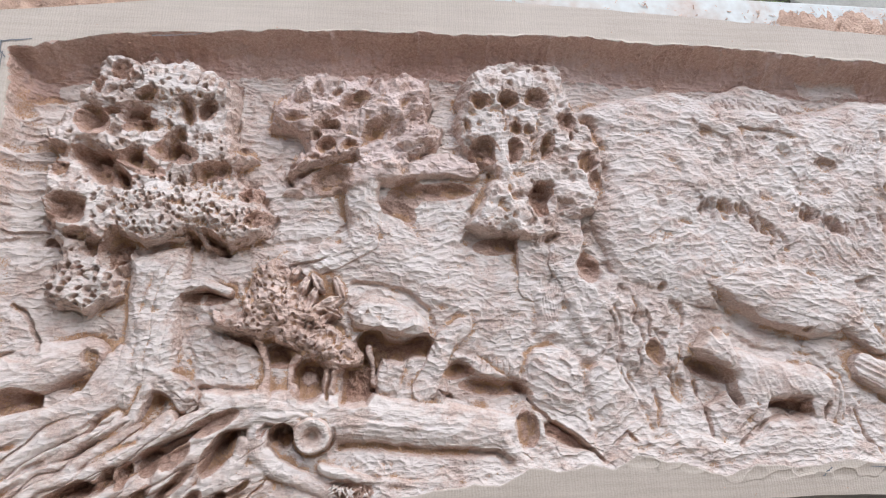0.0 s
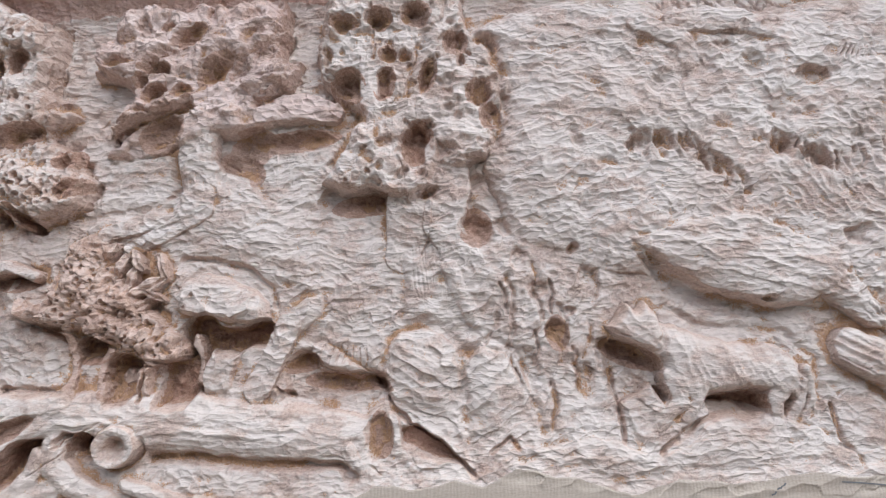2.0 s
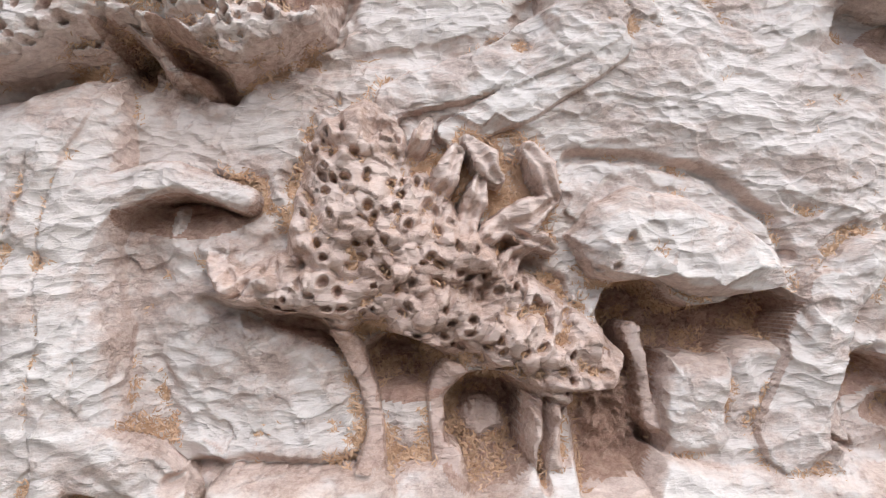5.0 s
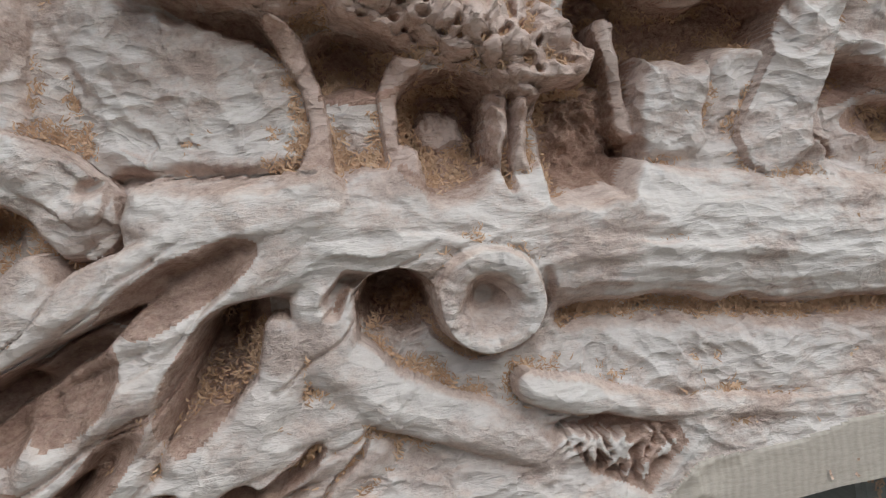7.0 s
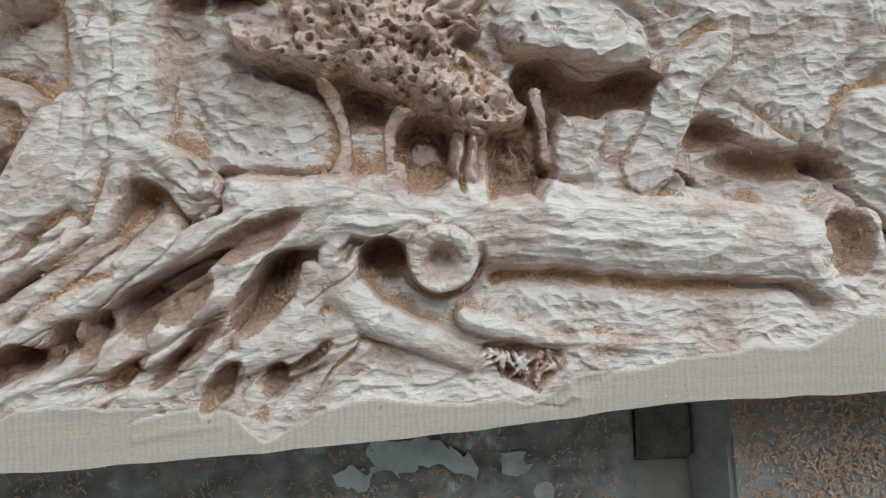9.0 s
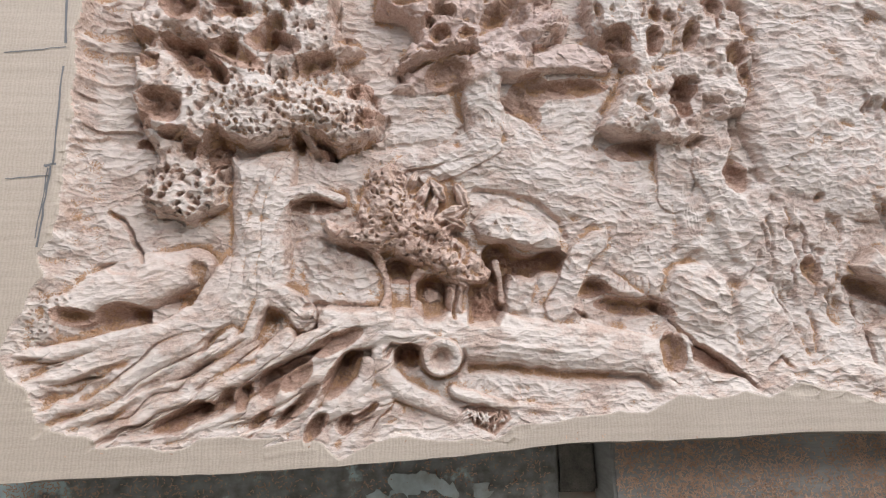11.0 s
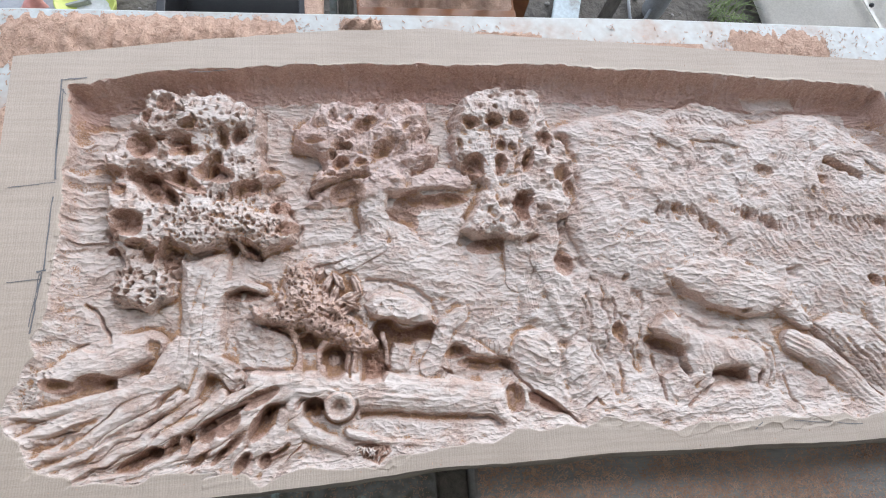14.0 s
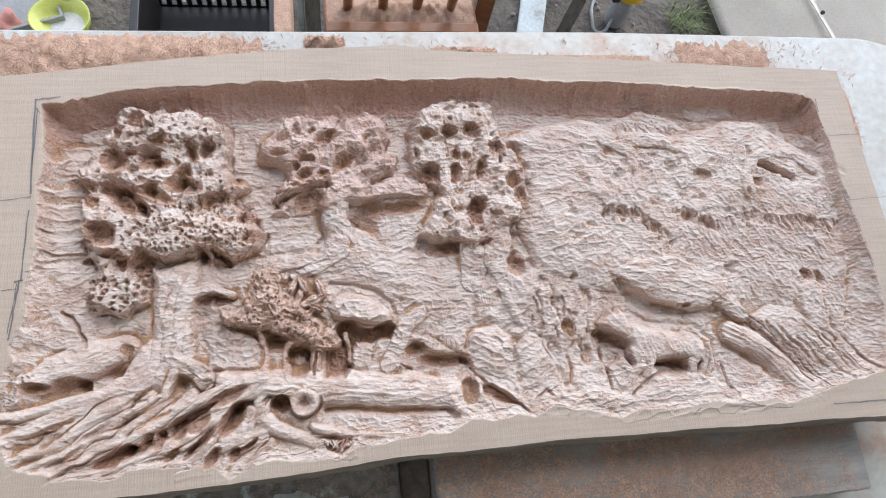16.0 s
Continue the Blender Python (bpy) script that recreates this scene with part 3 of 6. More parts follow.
for c, rx, ry, turn, dp in (((0.386, 0.458), 18, 10, 35, 14), ((0.351, 0.426), 13, 6, 0, 15), ((0.337, 0.412), 6, 8, 0, 16), ((0.350, 0.400), 12, 8, 25, 17), ((0.377, 0.400), 10, 8, 0, 16), ((0.408, 0.422), 22, 12, 50, 15),
                            ((0.430, 0.422), 8, 15, -20, 12), ((0.336, 0.386), 10, 5, -15, 12), ((0.342, 0.471), 6, 12, 35, 9), ((0.315, 0.435), 16, 6, 0, 10), ((0.445, 0.458), 14, 8, 30, 10), ((0.366, 0.469), 7, 6, 0, 9),
                            ((0.405, 0.480), 8, 7, 0, 8), ((0.454, 0.434), 12, 7, 30, 9), ((0.458, 0.401), 16, 8, 40, 11), ((0.449, 0.480), 8, 6, 0, 8), ((0.319, 0.458), 9, 6, 0, 7), ((0.362, 0.443), 11, 6, 0, 6)):
    hole(c, rx, ry, turn, dp)
mound([(0.366, 0.352), (0.381, 0.378), (0.409, 0.391), (0.435, 0.384), (0.439, 0.360), (0.426, 0.351), (0.403, 0.353), (0.376, 0.344)], -12, 9, "crown_second", 0, -34)
flat([(0.389, 0.386), (0.417, 0.391), (0.435, 0.379), (0.427, 0.367), (0.400, 0.364)], -10.5, 3, "crown_second")
for a, b in (((0.400, 0.379), (0.411, 0.384)), ((0.411, 0.384), (0.416, 0.374)), ((0.407, 0.371), (0.416, 0.372))):
    groove([a, b], 1.0, 1.0)
mound([(0.298, 0.341), (0.313, 0.360), (0.343, 0.377), (0.389, 0.380), (0.388, 0.351), (0.357, 0.337), (0.327, 0.335)], -22, 14, "crown_second", 0, -36)
hole((0.358, 0.356), 24.6, 17.9, 27, 22, 0.6, 0.3)
hole((0.331, 0.342), 16.2, 8.5, 22, 10, 0.7, 0.4)
hole((0.310, 0.356), 4, 4, 0, 8)
ridge([(0.430, 0.368), (0.457, 0.376), (0.489, 0.378), (0.518, 0.370)], [15, 15, 14, 11], [-18, -20, -21, -25], "crown_second", 0.4, 14)
hole((0.480, 0.342), 43.2, 11.0, 5, 15, 0.8, 0.6)
hole((0.440, 0.337), 24.1, 18.4, 48, 13, 0.8, 0.4)
hole((0.426, 0.316), 16.8, 26.0, 73, 14, 0.8, 0.3)
hole((0.399, 0.351), 18, 6, 10, 10, 0.5)
ridge([(0.395, 0.355), (0.391, 0.327), (0.396, 0.299), (0.422, 0.282)], [18, 19, 23, 30], [-15, -18, -21, -25], "trunk_second", 0.5, 12)
ridge([(0.396, 0.295), (0.355, 0.276), (0.311, 0.263)], [13, 10, 7], [-22, -25, -28], "slope", 0.45, 12)
ridge([(0.399, 0.283), (0.362, 0.261), (0.332, 0.249)], [10, 8, 6], [-22, -26, -28], "slope", 0.45, 12)
groove([(0.366, 0.336), (0.372, 0.307), (0.364, 0.286)], 10, 6)
groove([(0.283, 0.279), (0.326, 0.283), (0.362, 0.285)], 7, 4)
scoops([(0.309, 0.336), (0.366, 0.332), (0.364, 0.286), (0.290, 0.283), (0.283, 0.322)], 25, 9, 12, 3.0, 43, 4)
scoops([(0.435, 0.318), (0.535, 0.348), (0.529, 0.290), (0.445, 0.293)], 18, 9, 25, 3.8, 44, 5)

# ---- third tree, a weathered crown over a rock-like stem ----
TREE3 = [(0.523, 0.498), (0.541, 0.515), (0.569, 0.523), (0.611, 0.521), (0.643, 0.512), (0.648, 0.480), (0.650, 0.452), (0.673, 0.432), (0.682, 0.405), (0.679, 0.371), (0.672, 0.332), (0.657, 0.311), (0.629, 0.320), (0.620, 0.327), (0.605, 0.288), (0.587, 0.279), (0.561, 0.292),
         (0.526, 0.297), (0.513, 0.314), (0.537, 0.348), (0.543, 0.368), (0.519, 0.382), (0.507, 0.407), (0.498, 0.426), (0.508, 0.457)]
mound(TREE3, -15, 12, "crown_third", 4, -42)
mound([(0.504, 0.458), (0.513, 0.490), (0.536, 0.509), (0.575, 0.517), (0.612, 0.512), (0.629, 0.495), (0.630, 0.464), (0.612, 0.452), (0.561, 0.455), (0.517, 0.447)], -5, 24, "crown_third", 2)
mound([(0.527, 0.327), (0.537, 0.355), (0.579, 0.360), (0.584, 0.327), (0.580, 0.305), (0.571, 0.288), (0.523, 0.286), (0.507, 0.299)], -8, 20, "crown_third", 2)
mound([(0.617, 0.348), (0.636, 0.359), (0.659, 0.341), (0.660, 0.315), (0.636, 0.308), (0.617, 0.319)], -10, 14, "crown_third", 2)
mound([(0.608, 0.448), (0.635, 0.456), (0.644, 0.413), (0.656, 0.397), (0.631, 0.371), (0.612, 0.397)], -10, 14, "crown_third", 2)
lumpy(TREE3, 30, 5, 51)
crags(TREE3, 24, 2.0, 251)
crags(TREE3, 8, 1.2, 253)
pitted(TREE3, 15, 4.5, 254, 0.4, 0.32)
scoops([(0.525, 0.508), (0.644, 0.508), (0.644, 0.371), (0.662, 0.319), (0.530, 0.298), (0.516, 0.408)], 9, 8, 20, 3.0, 52, 5)
for c, rx, ry, turn, dp in (((0.532, 0.461), 14, 9, -10, 20), ((0.567, 0.464), 12, 12, 0, 20), ((0.602, 0.466), 14, 12, 15, 18), ((0.534, 0.394), 17, 19, 0, 26), ((0.569, 0.395), 10, 17, -15, 20), ((0.610, 0.402), 8, 18, -15, 24),
                            ((0.637, 0.434), 12, 13, 0, 20), ((0.656, 0.382), 12, 14, -30, 20), ((0.665, 0.357), 10, 13, 10, 18), ((0.597, 0.333), 14, 21, -15, 30), ((0.572, 0.426), 8, 8, 0, 14), ((0.587, 0.424), 7, 5, 0, 12),
                            ((0.573, 0.502), 12, 5, 0, 9), ((0.605, 0.503), 5, 5, 0, 9), ((0.613, 0.499), 4, 4, 0, 8), ((0.643, 0.414), 4, 6, 0, 12), ((0.612, 0.350), 5, 5, 0, 12), ((0.566, 0.337), 8, 5, 20, 9), ((0.514, 0.426), 5, 12, 0, 12),
                            ((0.644, 0.291), 12, 7, 0, 10), ((0.643, 0.333), 8, 7, 0, 6), ((0.548, 0.323), 10, 7, 0, 6), ((0.516, 0.407), 6, 6, 0, 10), ((0.630, 0.394), 6, 10, 0, 7)):
    hole(c, rx, ry, turn, dp, 0.7 if max(rx, ry) > 9 else 0.5)
ridge([(0.555, 0.406), (0.555, 0.373), (0.567, 0.347)], [9, 9, 12], [-11, -12, -13], "crown_third", 0.7)
groove([(0.561, 0.480), (0.559, 0.426)], 2.5, 4)
groove([(0.601, 0.434), (0.592, 0.381)], 2.5, 3)
hole((0.552, 0.276), 36.1, 11.0, 5, 15, 0.7, 0.5)
hole((0.571, 0.278), 11.0, 11.0, -5, 8, 0.7, 0.3)
hole((0.647, 0.245), 10.8, 20.2, 56, 10, 0.8, 0.3)
hole((0.521, 0.287), 20, 9, 25, 10, 0.5)
ridge([(0.588, 0.288), (0.585, 0.256), (0.578, 0.228)], [20, 20, 16], [-23, -27, -35], "trunk_third", 0.3, 24)
ridge([(0.621, 0.321), (0.624, 0.287), (0.616, 0.255), (0.625, 0.230)], [18, 20, 18, 14], [-20, -22, -27, -35], "trunk_third", 0.3, 24)
hole((0.605, 0.289), 9, 7, 20, 9)

# ---- rock that looks like a shell, the cave under it, and the den ----
mound([(0.373, 0.204), (0.387, 0.217), (0.406, 0.222), (0.428, 0.215), (0.446, 0.205), (0.459, 0.191), (0.461, 0.177), (0.448, 0.172), (0.430, 0.178), (0.411, 0.184), (0.396, 0.184), (0.382, 0.189)], -11, 13, "shell_rock", 2, -32)
scoops([(0.373, 0.204), (0.406, 0.222), (0.446, 0.205), (0.460, 0.179), (0.430, 0.180), (0.383, 0.191)], 13, 9, 10, 5.0, 61, 4)
for c in ((0.385, 0.194), (0.389, 0.196), (0.380, 0.195), (0.396, 0.206)):
    hole(c, 1.7, 1.7, 0, 4)
groove([(0.381, 0.232), (0.409, 0.231), (0.440, 0.220), (0.461, 0.203), (0.465, 0.188)], 5, 6)
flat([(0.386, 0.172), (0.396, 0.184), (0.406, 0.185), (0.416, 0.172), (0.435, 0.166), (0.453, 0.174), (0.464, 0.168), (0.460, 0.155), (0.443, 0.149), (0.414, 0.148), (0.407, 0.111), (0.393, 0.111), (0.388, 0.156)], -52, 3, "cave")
crags([(0.386, 0.172), (0.406, 0.185), (0.435, 0.166), (0.464, 0.168), (0.460, 0.155), (0.414, 0.148), (0.407, 0.111), (0.393, 0.111)], 8, 4, 66)
mound([(0.411, 0.150), (0.437, 0.149), (0.432, 0.134), (0.434, 0.122), (0.425, 0.117), (0.403, 0.116), (0.403, 0.135)], -20, 6, "cave_block", 0, -44)
scoops([(0.411, 0.150), (0.437, 0.149), (0.434, 0.122), (0.403, 0.116)], 12, 10, 30, 2.5, 62, 3)
ridge([(0.478, 0.172), (0.465, 0.144), (0.452, 0.121)], [11, 11, 12], [-23, -23, -25], "slope", 0.3, 20)
mound([(0.461, 0.167), (0.469, 0.182), (0.491, 0.194), (0.506, 0.194), (0.508, 0.177), (0.489, 0.163), (0.468, 0.155)], -18, 16, "slope", 2)
scoops([(0.461, 0.167), (0.469, 0.182), (0.491, 0.194), (0.506, 0.194), (0.508, 0.177), (0.489, 0.163)], 14, 8, 20, 2.8, 65, 4)
flat([(0.474, 0.110), (0.477, 0.125), (0.488, 0.142), (0.503, 0.152), (0.519, 0.150), (0.537, 0.136), (0.561, 0.124), (0.564, 0.105), (0.546, 0.093), (0.502, 0.097)], -34, 5, "den")
mound([(0.498, 0.154), (0.512, 0.155), (0.533, 0.139), (0.546, 0.125), (0.529, 0.126), (0.504, 0.131), (0.496, 0.143)], -24, 9, "den", 0, -36)
hole((0.528, 0.116), 37.2, 8.1, -6, 15, 0.6, 0.6)
hole((0.555, 0.115), 10.0, 8.0, -6, 10, 0.6, 0.5)
hole((0.490, 0.134), 8.1, 16.1, 97, 16, 0.6, 0.5)
hole((0.474, 0.114), 2.2, 12.4, 63, 11, 0.7, 0.5)
for i in range(7):
    groove([(0.506 + 0.006 * i, 0.140 - 0.001 * i), (0.510 + 0.006 * i, 0.150)], 1.4, 2.0)
# ---- two round boulders ----
BOULDER1 = [(0.563, 0.146), (0.573, 0.159), (0.593, 0.163), (0.612, 0.156), (0.627, 0.139), (0.627, 0.117), (0.624, 0.078), (0.625, 0.058), (0.602, 0.082), (0.573, 0.094), (0.563, 0.105)]
mound(BOULDER1, -13, 24, "boulder", 3, -28)
BOULDER2 = [(0.622, 0.122), (0.641, 0.143), (0.663, 0.136), (0.675, 0.109), (0.681, 0.083), (0.661, 0.048), (0.646, 0.037), (0.632, 0.057), (0.624, 0.087)]
mound(BOULDER2, -12, 24, "boulder_right", 3, -26)
scoops(BOULDER1, 34, 8, -22, 4.6, 63, 5)
scoops(BOULDER2, 36, 7.5, 28, 4.4, 64, 5)
groove([(0.556, 0.106), (0.559, 0.142), (0.574, 0.163), (0.609, 0.164), (0.632, 0.138)], 5, 3)
groove([(0.632, 0.138), (0.650, 0.150), (0.671, 0.139), (0.683, 0.111), (0.686, 0.077)], 5, 3)
groove([(0.624, 0.138), (0.625, 0.112), (0.629, 0.078), (0.633, 0.049)], 6, 3)
flat([(0.564, 0.082), (0.587, 0.083), (0.608, 0.073), (0.621, 0.055), (0.603, 0.060), (0.578, 0.068)], -26, 4, "low_cave")
groove([(0.563, 0.105), (0.580, 0.084), (0.608, 0.072), (0.630, 0.044)], 3.2, 8)
ridge([(0.565, 0.091), (0.568, 0.069), (0.579, 0.053)], [6, 6, 5], [-9, -9, -8], "ground", 0.8)

# ---- ledge rock and the carved animal ----
PELT = [(0.780, 0.235), (0.826, 0.247), (0.884, 0.255), (0.922, 0.238), (0.947, 0.218), (0.967, 0.206), (0.954, 0.186), (0.924, 0.167), (0.904, 0.161), (0.882, 0.169), (0.850, 0.182), (0.825, 0.197), (0.799, 0.216)]
mound(PELT, -7, 26, "ledge_rock", 2)
scoops(PELT, 34, 8, -16, 3.4, 71, 5)
flat([(0.786, 0.214), (0.801, 0.208), (0.828, 0.191), (0.854, 0.175), (0.903, 0.158), (0.891, 0.149), (0.842, 0.160), (0.805, 0.182)], -33, 6, "slope")
scoops([(0.775, 0.200), (0.828, 0.173), (0.915, 0.145), (0.887, 0.134), (0.822, 0.142), (0.777, 0.168)], 12, 8, -20, 2.2, 72, 4)
for c, rx, ry, turn, dp in (((0.892, 0.176), 7, 6, 0, 14), ((0.799, 0.215), 9, 6, -30, 12), ((0.981, 0.224), 15, 11, 20, 11), ((0.951, 0.175), 13, 16, -35, 12), ((1.103, 0.208), 9, 9, 0, 15), ((1.122, 0.201), 10, 14, 0, 12)):
    hole(c, rx, ry, turn, dp)
ANIMAL = [(0.784, 0.168), (0.801, 0.154), (0.826, 0.144), (0.869, 0.136), (0.896, 0.131), (0.911, 0.118), (0.909, 0.097), (0.897, 0.083), (0.887, 0.092), (0.864, 0.099), (0.830, 0.098), (0.808, 0.092), (0.794, 0.104), (0.789, 0.122), (0.778, 0.136)]
flat([(0.745, 0.141), (0.786, 0.136), (0.797, 0.116), (0.813, 0.091), (0.776, 0.078), (0.748, 0.100)], -32, 6, "slope")
flat([(0.823, 0.094), (0.898, 0.095), (0.887, 0.076), (0.828, 0.079)], -32, 3, "slope")
groove([(0.801, 0.166), (0.831, 0.151), (0.904, 0.139), (0.927, 0.116), (0.920, 0.080)], 6, 4)
mound(ANIMAL, -7, 13, "animal_figure", 2, -28)
mound([(0.751, 0.156), (0.761, 0.165), (0.770, 0.176), (0.778, 0.170), (0.786, 0.175), (0.794, 0.163), (0.799, 0.148), (0.788, 0.134), (0.773, 0.136), (0.759, 0.144)], -5, 8, "animal_figure", 0, -28)
groove([(0.797, 0.160), (0.794, 0.140), (0.784, 0.131)], 3, 3)
groove([(0.752, 0.152), (0.767, 0.148)], 1.6, 3)
hole((0.769, 0.128), 24.7, 11.2, -21, 15, 0.6, 0.5)
hole((0.793, 0.096), 26.1, 7.0, 4, 10, 0.6, 0.6)
hole((0.859, 0.088), 34.2, 6.3, -7, 13, 0.6, 0.6)
for p, r, z in (([(0.800, 0.111), (0.803, 0.093), (0.786, 0.081), (0.772, 0.070)], [10, 7, 5, 4], [-8, -10, -11, -11]), ([(0.820, 0.106), (0.813, 0.090), (0.806, 0.080)], [9, 6, 5], [-9, -11, -12]),
                ([(0.894, 0.109), (0.881, 0.090), (0.880, 0.072)], [11, 7, 5], [-8, -10, -11]), ([(0.904, 0.105), (0.901, 0.087), (0.888, 0.070)], [7, 5, 4], [-10, -12, -13])):
    ridge(p, r, z, "animal_figure", 0.8, 3, 1.0, 0.3)
ridge([(0.909, 0.113), (0.913, 0.090), (0.903, 0.073)], [4, 4, 3], [-9, -11, -13], "animal_figure", 0.8, 2, 1.0, 0.3)
scoops(ANIMAL, 18, 6, -70, 2.2, 73, 6)
groove([(0.751, 0.115), (0.752, 0.093), (0.753, 0.066)], 3, 7)
groove([(0.780, 0.056), (0.812, 0.074), (0.827, 0.080)], 3, 7)
groove([(0.930, 0.081), (0.932, 0.055), (0.937, 0.035)], 3, 6)
groove([(0.647, 0.064), (0.662, 0.075), (0.667, 0.062)], 3, 7)
mound([(0.753, 0.093), (0.781, 0.104), (0.800, 0.078), (0.779, 0.054), (0.756, 0.056)], -12, 12, "ground", 0, -24)
mound([(0.672, 0.065), (0.727, 0.071), (0.787, 0.054), (0.833, 0.080), (0.873, 0.074), (0.913, 0.067), (0.941, 0.043), (1.014, 0.030), (0.976, 0.014), (0.860, 0.018), (0.764, 0.016), (0.690, 0.038)], -4, 24, "ground", 1)
scoops([(0.663, 0.062), (0.789, 0.061), (0.872, 0.070), (1.016, 0.037), (1.008, 0.008), (0.764, 0.016), (0.644, 0.036)], 26, 11, 8, 3.2, 74, 6)

# ---- fallen trunks at the far end ----
ridge([(0.940, 0.192), (0.958, 0.175), (0.980, 0.153)], [15, 16, 12], [-11, -12, -15], "short_log", 0.5, 8, 3)
mound([(0.992, 0.153), (1.027, 0.167), (1.077, 0.152), (1.114, 0.122), (1.133, 0.068), (1.120, 0.030), (1.068, 0.034), (1.030, 0.083), (0.997, 0.124)], -8, 18, "fallen_trunk", 2, -24)
for i in range(30):
    a, q = random.uniform(0, 1), random.uniform(0.03, 0.10)
    u = random.uniform(0.0, 0.07)
    groove([(0.985 + 0.14 * a + u * 0.62, 0.160 - 0.03 * a - u * 0.78), (0.985 + 0.14 * a + (u + q) * 0.62, 0.160 - 0.03 * a - (u + q) * 0.78 - 0.004)], random.uniform(1.0, 3.5), random.uniform(1.2, 4.5))
ridge([(0.955, 0.125), (0.984, 0.109), (1.019, 0.076), (1.057, 0.027)], [18, 19, 19, 16], [-9, -8, -6, -4], "fallen_log", 0.5, 7, 3.5)
groove([(0.986, 0.141), (1.019, 0.107), (1.056, 0.051)], 2.2, 9)
scoops([(0.954, 0.127), (0.995, 0.116), (1.066, 0.026), (1.039, 0.024)], 30, 5, -48, 1.8, 75, 4)
hole((0.978, 0.086), 34, 11, -42, 10)
mound([(1.081, 0.197), (1.116, 0.196), (1.117, 0.134), (1.125, 0.101), (1.088, 0.127), (1.075, 0.152)], -9, 6, "fallen_trunk", 0, -22)
scoops([(1.002, 0.240), (1.091, 0.228), (1.179, 0.207), (1.154, 0.132), (1.068, 0.153), (0.999, 0.164)], 22, 8, -60, 3.4, 76, 6)

# ---- first tree: trunk, roots, and the logs at its foot ----
TRUNK = [(0.145, 0.273), (0.209, 0.278), (0.208, 0.248), (0.204, 0.212), (0.209, 0.183), (0.205, 0.149), (0.210, 0.121), (0.170, 0.104), (0.114, 0.095), (0.119, 0.121), (0.142, 0.153), (0.148, 0.187), (0.149, 0.229)]
mound(TRUNK, -10, 26, "trunk_first", 3, -36)
scoops(TRUNK, 20, 11, 70, 2.8, 81, 6)
for c, rx, ry, turn, dp in (((0.174, 0.213), 12, 8, 0, 5), ((0.231, 0.225), 27, 12, 5, 16), ((0.184, 0.120), 15, 22, 20, 12), ((0.124, 0.178), 18, 14, 0, 9)):
    hole(c, rx, ry, turn, dp)
ridge([(0.203, 0.234), (0.227, 0.236), (0.251, 0.227)], [8, 7, 5], [-16, -17, -20], "trunk_first", 0.8)
# pocket with a faceted floor beside the trunk
flat([(0.213, 0.200), (0.222, 0.220), (0.237, 0.190), (0.281, 0.176), (0.292, 0.160), (0.290, 0.134), (0.234, 0.134), (0.214, 0.156)], -30, 7, "pocket")
scoops([(0.221, 0.191), (0.284, 0.173), (0.292, 0.134), (0.234, 0.134)], 12, 11, 20, 3.0, 82, 3)
ridge([(0.170, 0.159), (0.188, 0.142), (0.206, 0.127), (0.218, 0.119)], [12, 9, 9, 11], [-19, -19, -17, -12], "trunk_first", 0.45, 9)
# left log with a pitted end
LOGEND = [(-0.005, 0.102), (-0.019, 0.107), (-0.018, 0.122), (-0.012, 0.136), (0.001, 0.146), (0.018, 0.150), (0.033, 0.143), (0.020, 0.135), (0.012, 0.121), (0.009, 0.105)]
ridge([(0.014, 0.125), (0.027, 0.135), (0.054, 0.145), (0.086, 0.157), (0.121, 0.167)], [22, 25, 27, 25, 17], [-13, -9, -7, -8, -12], "left_log", 0.75, 3, 1.4)
mound(LOGEND, -7, 8, "log_end", 2, -24)
pitted(LOGEND, 4.6, 3.0, 83, 0.8, 0.30)
hole((0.024, 0.126), 9.2, 19.3, 77, 17, 0.7, 0.3)
hole((0.059, 0.126), 19.4, 13.9, 12, 14, 0.8, 0.4)
hole((0.073, 0.125), 8.5, 11.7, 21, 16, 0.6, 0.4)
hole((0.111, 0.136), 19.1, 6.1, 6, 12, 0.7, 0.6)
hole((0.124, 0.162), 6.1, 13.0, -9, 9, 0.6, 0.6)
hole((0.049, 0.168), 22.4, 5.1, 10, 7, 0.7, 0.6)
groove([(0.044, 0.220), (0.061, 0.198), (0.076, 0.175)], 2.6, 8)
scoops([(0.018, 0.153), (0.110, 0.175), (0.118, 0.154), (0.032, 0.133)], 26, 6, 14, 1.6, 84, 4)
# the long lying trunk
ridge([(0.242, 0.116), (0.289, 0.108), (0.347, 0.099), (0.405, 0.094), (0.464, 0.085), (0.525, 0.076), (0.552, 0.073)], [13, 21, 24, 24, 23, 21, 17], [-8, -6, -6, -6, -6, -7, -10], "lying_trunk", 0.75)
scoops([(0.262, 0.122), (0.424, 0.115), (0.526, 0.097), (0.550, 0.086), (0.548, 0.062), (0.374, 0.072), (0.288, 0.089)], 34, 8, -3, 2.6, 85, 4)
groove([(0.368, 0.070), (0.403, 0.068), (0.463, 0.062), (0.523, 0.058), (0.535, 0.048)], 7, 10)
hole((0.556, 0.079), 10, 17, 0, 13, 0.6)
ridge([(0.531, 0.072), (0.538, 0.057), (0.553, 0.044)], [6, 6, 5], [-5, -5, -4], "lying_trunk", 0.8)
